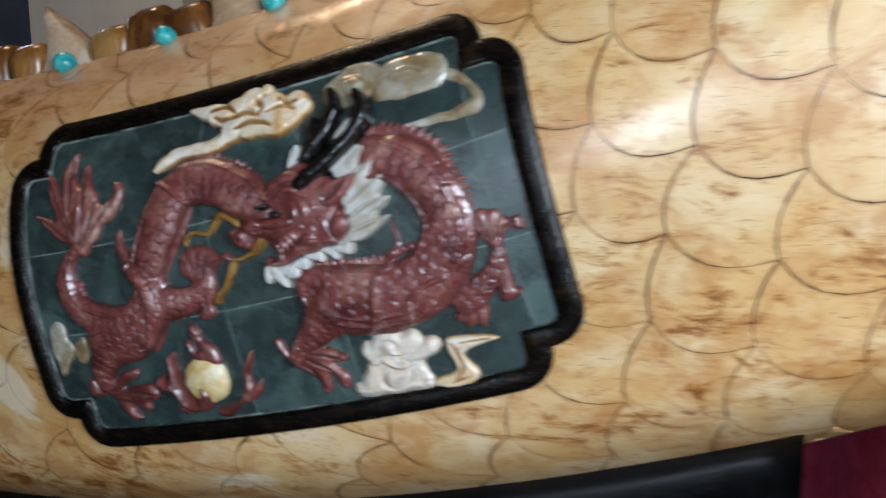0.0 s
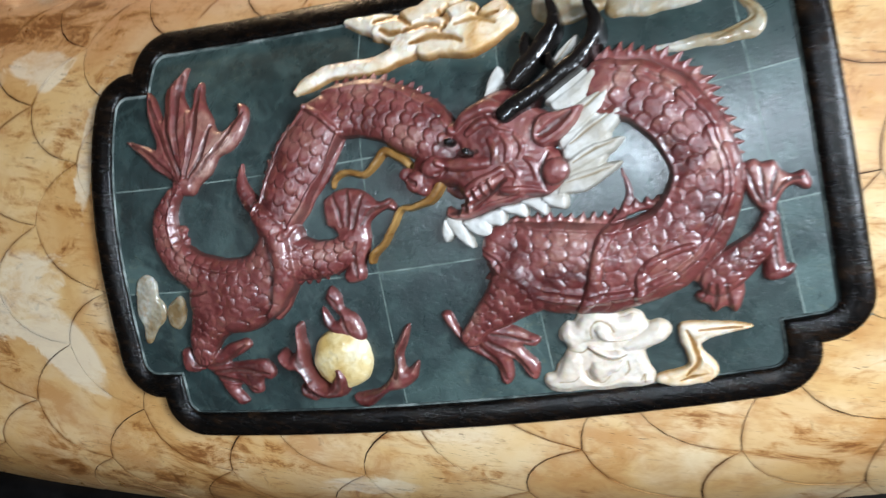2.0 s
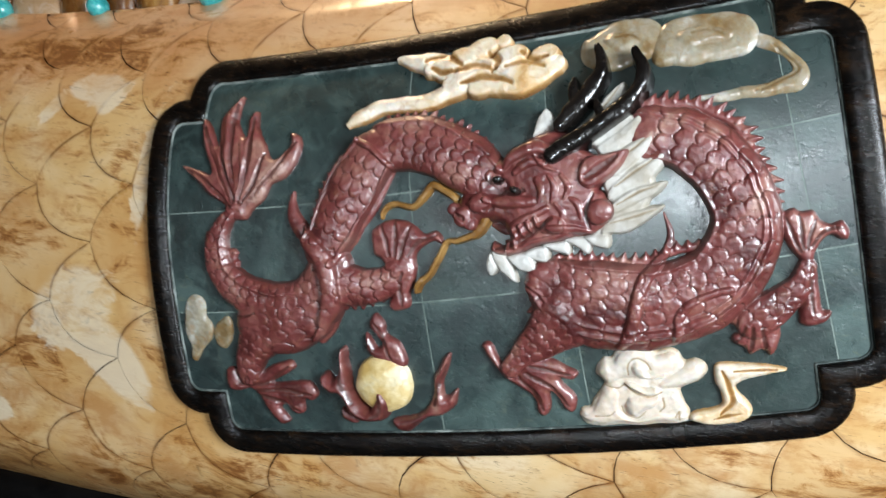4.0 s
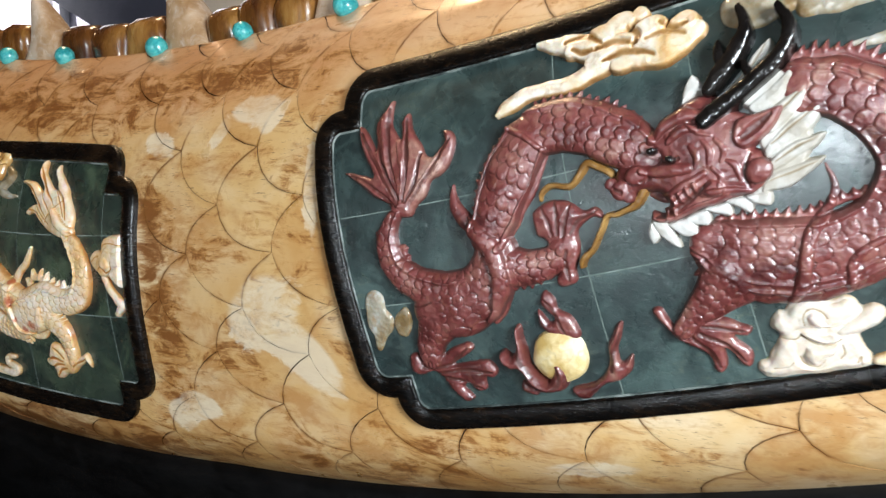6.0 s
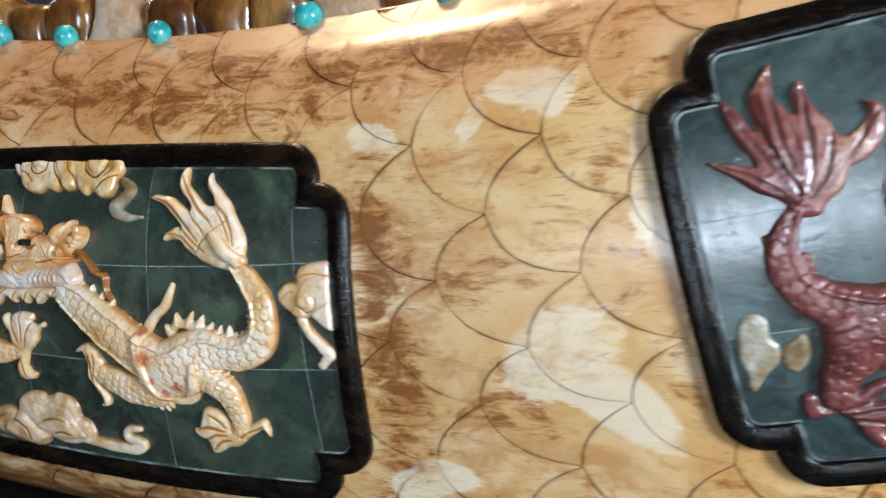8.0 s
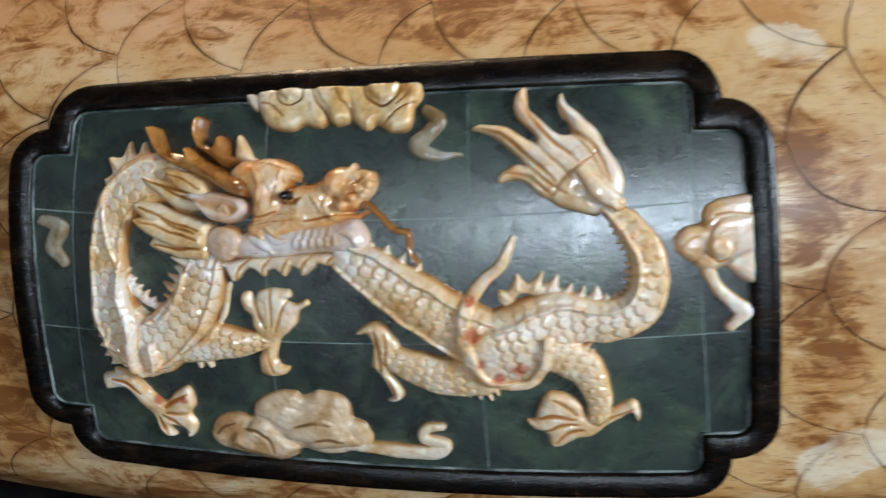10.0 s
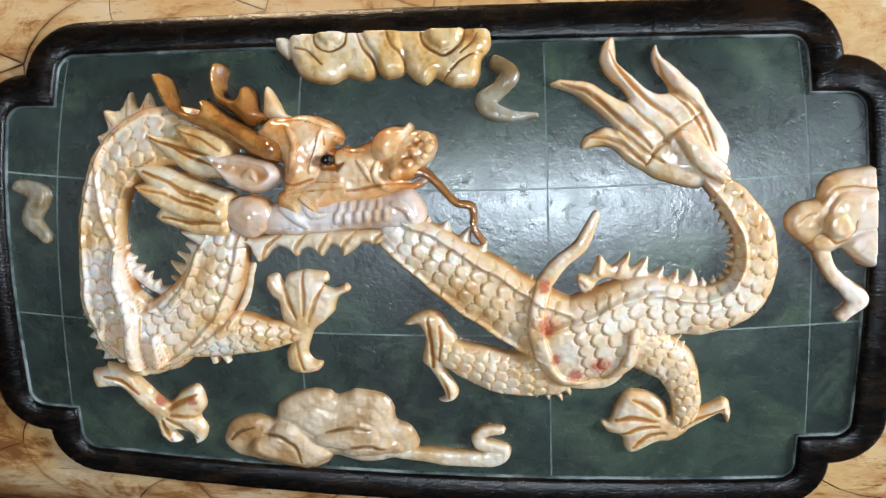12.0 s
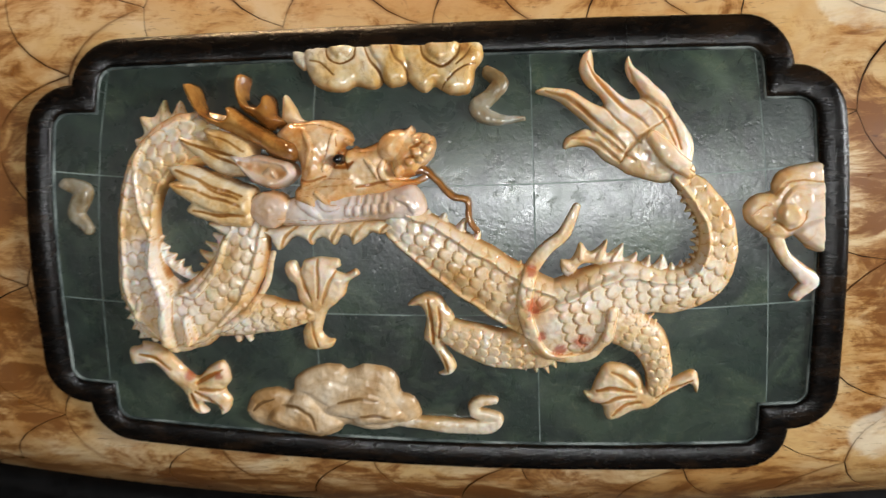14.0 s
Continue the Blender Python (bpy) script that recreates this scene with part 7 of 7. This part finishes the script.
# ---- stand ----
def stand_mesh():
    """Black lacquered cradle that follows the underside of the body."""
    ss = np.linspace(-0.95, 0.575, 70)
    rows = []
    for k, s in enumerate(ss):
        e = min(1.0, (len(ss) - 1 - k) / 3.0)
        f = on_skin(s, -0.136 - 0.05 * max(s, 0.0), 0.0)
        prof = [(0.040, 0.012), (0.004, 0.010), (-0.010, 0.002), (-0.014, -0.008), (-0.012, -0.030), (-0.006, -0.055), (-0.006, -0.12), (0.26, -0.12), (0.26, 0.012)]
        rows.append([(f[0], f[1] + 0.010 + a, f[2] - 0.006 + b * (0.5 + 0.5 * e)) for a, b in prof])
    k = len(rows[0])
    faces = [(i * k + j, (i + 1) * k + j, (i + 1) * k + (j + 1) % k, i * k + (j + 1) % k) for i in range(len(rows) - 1) for j in range(k)]
    faces += [tuple(range(k))[::-1], tuple((len(rows) - 1) * k + j for j in range(k))]
    return mesh_of("cradle", np.array(rows).reshape(-1, 3), faces, STAND_BLACK)


stand = thing("display_stand", "black lacquered cradle stand under the scaled body", "stand", at=(0, 0.15, 0.75))
part("cradle", stand_mesh(), STAND_BLACK, stand)
part("table_top", box_bm(-1.0, 0.75, -0.02, 0.5, 0.74, 0.80, 0.008), STAND_BLACK, stand)
for x in (-0.9, 0.65):
    for y in (0.05, 0.43):
        part("leg", box_bm(x - 0.035, x + 0.035, y - 0.035, y + 0.035, 0.0, 0.74, 0.006), STAND_BLACK, stand)

# ---- room ----
X0, X1, Y0, Y1, ZC = -4.2, 1.20, -9.0, 2.0, 2.8


def structure(name, bm, mat, label, category):
    return tagged(part(name, bm, mat), label, category, kind="structure")


# floor, unseen ceiling and east, south, west walls: kept dark to cut bounced light
structure("floor", box_bm(X0 - 0.2, X1 + 0.2, Y0 - 0.2, Y1 + 0.2, -0.1, 0), FLOORING, "floor, dark grey to cut bounced light", "floor")
structure("ceiling", box_bm(X0 - 0.2, X1 + 0.2, Y0 - 0.2, Y1 + 0.2, ZC, ZC + 0.1), CEIL, "unseen ceiling, dark brown to cut bounced light", "ceiling")
# east wall, its opening made up to hold the added side lamp
bm = bmesh.new()
for y0, y1, z0, z1 in ((Y0, -0.90, 0, ZC), (-0.34, Y1, 0, ZC), (-0.90, -0.34, 0, 1.06), (-0.90, -0.34, 1.62, ZC)):
    other = box_bm(X1, X1 + 0.15, y0, y1, z0, z1)
    me = bpy.data.meshes.new("wall_block")
    other.to_mesh(me)
    other.free()
    bm.from_mesh(me)
    bpy.data.meshes.remove(me)
structure("wall_east", bm, WOODEN, "unseen brown wooden wall with an opening for the added side lamp", "wall")
structure("wall_west", box_bm(X0 - 0.15, X0, Y0, Y1, 0, ZC), WOODEN, "unseen west wall, dark wood to cut bounced light", "wall")


def wall_with_opening(name, y0, y1, ox0, ox1, oz0, oz1, mat, label):
    bm = bmesh.new()
    for b in ((X0, ox0, 0, ZC), (ox1, X1, 0, ZC), (ox0, ox1, 0, oz0), (ox0, ox1, oz1, ZC)):
        other = box_bm(b[0], b[1], y0, y1, b[2], b[3])
        me = bpy.data.meshes.new("tmp")
        other.to_mesh(me)
        other.free()
        bm.from_mesh(me)
        bpy.data.meshes.remove(me)
    structure(name, bm, mat, label, "wall")


# the south opening is added to house the torch stand-in lamp
wall_with_opening("wall_south", Y0 - 0.15, Y0, -0.02, 0.46, 1.43, 2.13, WOODEN, "unseen brown wooden wall with an opening for the added far lamp")
wall_with_opening("wall_north", Y1, Y1 + 0.15, -3.9, -1.86, 0.9, 2.4, WOODEN, "brown wooden wall with a wide window opening")


def window(name, x0, x1, z0, z1, y, bars, label):
    w = tagged(new(name), label, "window", kind="structure")
    f = 0.04
    for b in ((x0, x0 + f, z0, z1), (x1 - f, x1, z0, z1), (x0 + f, x1 - f, z0, z0 + f), (x0 + f, x1 - f, z1 - f, z1)):
        part("window_frame", box_bm(b[0], b[1], y - 0.03, y + 0.03, b[2], b[3], 0.004), WHITE_PAINT, w)
    for k in range(1, bars):
        x = x0 + (x1 - x0) * k / bars
        part("glazing_bar", box_bm(x - 0.015, x + 0.015, y - 0.02, y + 0.02, z0 + f, z1 - f, 0.003), WHITE_PAINT, w)


# the first frame is added round the stand-in lamp; the second window is real
window("added_window_1", -0.02, 0.46, 1.43, 2.13, Y0 - 0.07, 1, "added white frame round the far stand-in lamp, unseen")
window("window_2", -3.9, -1.86, 0.9, 2.4, Y1 + 0.07, 2, "white framed bright window in the far wall")
# made-up frame for the side lamp's opening
side = tagged(new("added_side_window"), "added white frame round the side lamp, unseen", "window", kind="structure")
for y0, y1, z0, z1 in ((-0.90, -0.86, 1.06, 1.62), (-0.38, -0.34, 1.06, 1.62), (-0.86, -0.38, 1.06, 1.10), (-0.86, -0.38, 1.58, 1.62)):
    part("window_frame", box_bm(X1 + 0.05, X1 + 0.11, y0, y1, z0, z1, 0.004), WHITE_PAINT, side)
structure("backdrop", box_bm(-7.0, 0.2, Y1 + 0.9, Y1 + 0.92, 0.2, 3.4), DAYLIGHT, "bright hazy daylight outside", "backdrop")


structure("wall_pier", box_bm(-1.64, -1.04, 1.62, 1.99, 0, ZC, 0.004), PLASTER, "beige painted pier beside the window", "wall")
board = thing("leaning_board", "dark blue-grey board leaning below the window", "board", at=(-2.3, 1.8, 0))
bm = box_bm(-0.60, 0.60, -0.015, 0.015, 0.0, 0.36, 0.004)
bmesh.ops.transform(bm, matrix=Matrix.Translation((-2.42, 1.80, 1.585)) @ Matrix.Rotation(radians(28), 4, "Y"), verts=bm.verts)
part("face", bm, SLATE, board)
part("support", box_bm(-2.44, -2.38, 1.79, 1.82, 0.0, 1.62, 0.003), SLATE, board)


# ceiling lamp
lamp = thing("ceiling_lamp", "round white ceiling lamp with a lit warm glass", "lamp", at=(-0.66, 0.52, ZC))
bm = bmesh.new()
bmesh.ops.create_cone(bm, cap_ends=True, segments=32, radius1=0.20, radius2=0.17, depth=0.04, matrix=Matrix.Translation((-0.66, 0.52, ZC - 0.02)))
part("base", bm, WHITE_PAINT, lamp)
bm = bmesh.new()
bmesh.ops.create_cone(bm, cap_ends=True, segments=32, radius1=0.15, radius2=0.165, depth=0.03, matrix=Matrix.Translation((-0.66, 0.52, ZC - 0.055)))
part("glass", bm, LAMP_GLASS, lamp, "lit warm glass")


def curtain():
    """Hanging magenta cloth with deep folds."""
    bm = bmesh.new()
    cols, rows = 160, 14
    grid = []
    for i in range(cols + 1):
        u = i / cols
        col = []
        for j in range(rows + 1):
            t = j / rows
            y = 1.35 + 0.030 * math.sin(u * 26 + 0.5 * t) + 0.016 * math.sin(u * 10 + 1.2 + 0.3 * t)
            col.append(bm.verts.new((0.55 + 0.63 * u, y, 0.03 + 0.97 * t)))
        grid.append(col)
    for i in range(cols):
        for j in range(rows):
            bm.faces.new((grid[i][j], grid[i + 1][j], grid[i + 1][j + 1], grid[i][j + 1]))
    r = bmesh.ops.solidify(bm, geom=bm.faces[:], thickness=0.003)
    return tagged(part("hanging_cloth", bm, VELVET), "magenta cloth hanging in deep vertical folds", "cloth")


curtain()
# ---- scales ----
STEP_A, STEP_B = np.array((0.0435, -0.0365)), np.array((-0.0302, -0.0324))
ORIGIN = np.array((0.0526, 0.0666))
# the scales beyond the red dragon's panel are set a little differently
FAR_A, FAR_B, FAR_ORIGIN = np.array((0.0400, -0.0285)), np.array((-0.0235, -0.0390)), np.array((0.5380, 0.0340))

# pale worn places: centre, half lengths, turn
WORN = ((0.079, -0.008, 0.032, 0.022, 33), (0.107, -0.038, 0.035, 0.016, -52), (0.046, 0.112, 0.013, 0.006, 51), (0.078, 0.124, 0.026, 0.009, -4), (0.091, 0.116, 0.010, 0.010, 32), (-0.014, 0.110, 0.018, 0.008, -18), (0.134, 0.072, 0.036, 0.006, -93), (0.007, -0.076, 0.019, 0.010, -15), (-0.011, -0.084, 0.015, 0.012, -4), (0.27, -0.124, 0.027, 0.006, -4))


def worn(s, w):
    out = np.zeros(len(s))
    for cs, cw, a, b, turn in WORN:
        c, n = math.cos(radians(turn)), math.sin(radians(turn))
        x, y = (s - cs) * c + (w - cw) * n, (w - cw) * c - (s - cs) * n
        out = np.maximum(out, 1 - 0.5 * np.hypot(x / a, y / b))
    return np.maximum(out, 0)


# where the varnish lies thick: centre, half lengths, amount
THICK = ((-0.012, 0.010, 0.016, 0.095, 1.0), (0.030, 0.150, 0.110, 0.016, 0.85), (-0.200, 0.150, 0.170, 0.022, 0.70), (-0.120, 0.132, 0.120, 0.014, 0.60), (0.060, -0.035, 0.040, 0.022, 0.45), (-0.220, -0.118, 0.260, 0.026, 0.95), (0.140, -0.120, 0.120, 0.022, 0.60), (0.560, -0.085, 0.030, 0.016, 0.55), (0.600, 0.000, 0.030, 0.012, 0.35), (0.520, -0.120, 0.060, 0.014, 0.50), (-0.430, -0.010, 0.050, 0.150, 1.0), (0.130, 0.060, 0.020, 0.060, 0.10))


def rusty(s, w):
    out = np.zeros(len(s))
    for cs, cw, a, b, k in THICK:
        out = np.maximum(out, k * np.exp(-(((s - cs) / a) ** 2) - ((w - cw) / b) ** 2))
    return out


def cusp(i, j):
    rnd = random.Random(i * 977 + j * 131 + 7)
    near = ORIGIN + i * STEP_A + j * STEP_B
    far = FAR_ORIGIN + (i - 7) * FAR_A + (j + 7) * FAR_B
    f = min(1.0, max(0.0, (near[0] - 0.26) / 0.24))
    f = f * f * (3 - 2 * f)
    return near * (1 - f) + far * f + np.array((rnd.uniform(-0.0022, 0.0022), rnd.uniform(-0.0022, 0.0022)))


def arc(p, c, q, n=6):
    t = np.linspace(0, 1, n, endpoint=False)[:, None]
    return (1 - t) ** 2 * p + 2 * t * (1 - t) * c + t * t * q


def free_edges(i, j):
    """The two halves of a scale's free edge, from its foremost point."""
    p = cusp(i, j)
    return (p, p + (0.0015, 0.0215), cusp(i, j - 1)), (p, p + (0.0055, -0.0295), cusp(i + 1, j))


def scale_outline(i, j):
    up, down = free_edges(i, j)
    far_up, far_down = free_edges(i + 1, j)[0], free_edges(i, j - 1)[1]
    return np.concatenate([arc(up[2], up[1], up[0]), arc(*down), arc(far_up[0], far_up[1], far_up[2]), arc(far_down[2], far_down[1], far_down[0])])


def scale_piece(i, j):
    edge = scale_outline(i, j)
    mid = edge.mean(0)
    if not (-0.98 < mid[0] < 0.98 and -0.215 < mid[1] < 0.225):
        return
    if any((outline(edge[:, 0], edge[:, 1], p) < -0.006).all() for p in (PANEL_A, PANEL_B)):
        return
    edge[:, 1] = np.clip(edge[:, 1], W_LOW + 0.002, W_RIM - 0.001)
    mid = edge.mean(0)
    if np.ptp(edge[:, 1]) < 0.0015:
        return
    off = edge - mid
    size = np.maximum(np.linalg.norm(off, axis=1, keepdims=True), 0.002)
    slit = np.array([0.00030 + 0.00016 * math.sin(a * 0.55 + i * 1.3 + j * 2.1) for a in range(len(edge))])[:, None] / size
    lift = 0.0002 * (random.Random(i * 31 + j * 57).random() - 0.5)
    rings = [(mid + off * (1 - slit), 0.0), (mid + off * (1 - 0.0022 / size), 0.0), (mid + off * 0.75, 0.0), (mid + off * 0.5, 0.0), (mid + off * 0.25, 0.0)]
    verts = np.concatenate([on_skin(r[:, 0], r[:, 1], np.full(len(r), h + lift)) for r, h in rings] + [on_skin(mid[:1], mid[1:], np.array([lift]))])
    n = len(edge)
    wall = mid + off * (1 - slit)
    skirt = np.concatenate([on_skin(wall[:, 0], wall[:, 1], np.full(len(wall), h)) for h in (lift, -0.0013)])
    top = len(verts)
    verts = np.concatenate([verts, skirt])
    faces = [(k * n + a, k * n + (a + 1) % n, (k + 1) * n + (a + 1) % n, (k + 1) * n + a) for k in range(len(rings) - 1) for a in range(n)]
    faces += [((len(rings) - 1) * n + a, (len(rings) - 1) * n + (a + 1) % n, len(rings) * n) for a in range(n)]
    faces += [(top + n + a, top + n + (a + 1) % n, top + (a + 1) % n, top + a) for a in range(n)]
    me = mesh_of("scale", verts, faces, BONE)
    flat = np.concatenate([r for r, _ in rings] + [mid[None], wall, wall])
    me.attributes.new("across", "FLOAT", "POINT").data.foreach_set("value", ((flat[:, 1] - W_LOW) / (W_RIM - W_LOW)).astype(np.float32))
    me.attributes.new("rim", "FLOAT", "POINT").data.foreach_set("value", np.concatenate([np.ones(n), np.full(n, 0.30), np.zeros(3 * n + 1), np.ones(2 * n)]).astype(np.float32))
    me.attributes.new("pale", "FLOAT", "POINT").data.foreach_set("value", worn(flat[:, 0], flat[:, 1]).astype(np.float32))
    me.attributes.new("rust", "FLOAT", "POINT").data.foreach_set("value", rusty(flat[:, 0], flat[:, 1]).astype(np.float32))
    part("scale", me, BONE, ornament)


for i in range(-40, 41):
    for j in range(-40, 41):
        scale_piece(i, j)
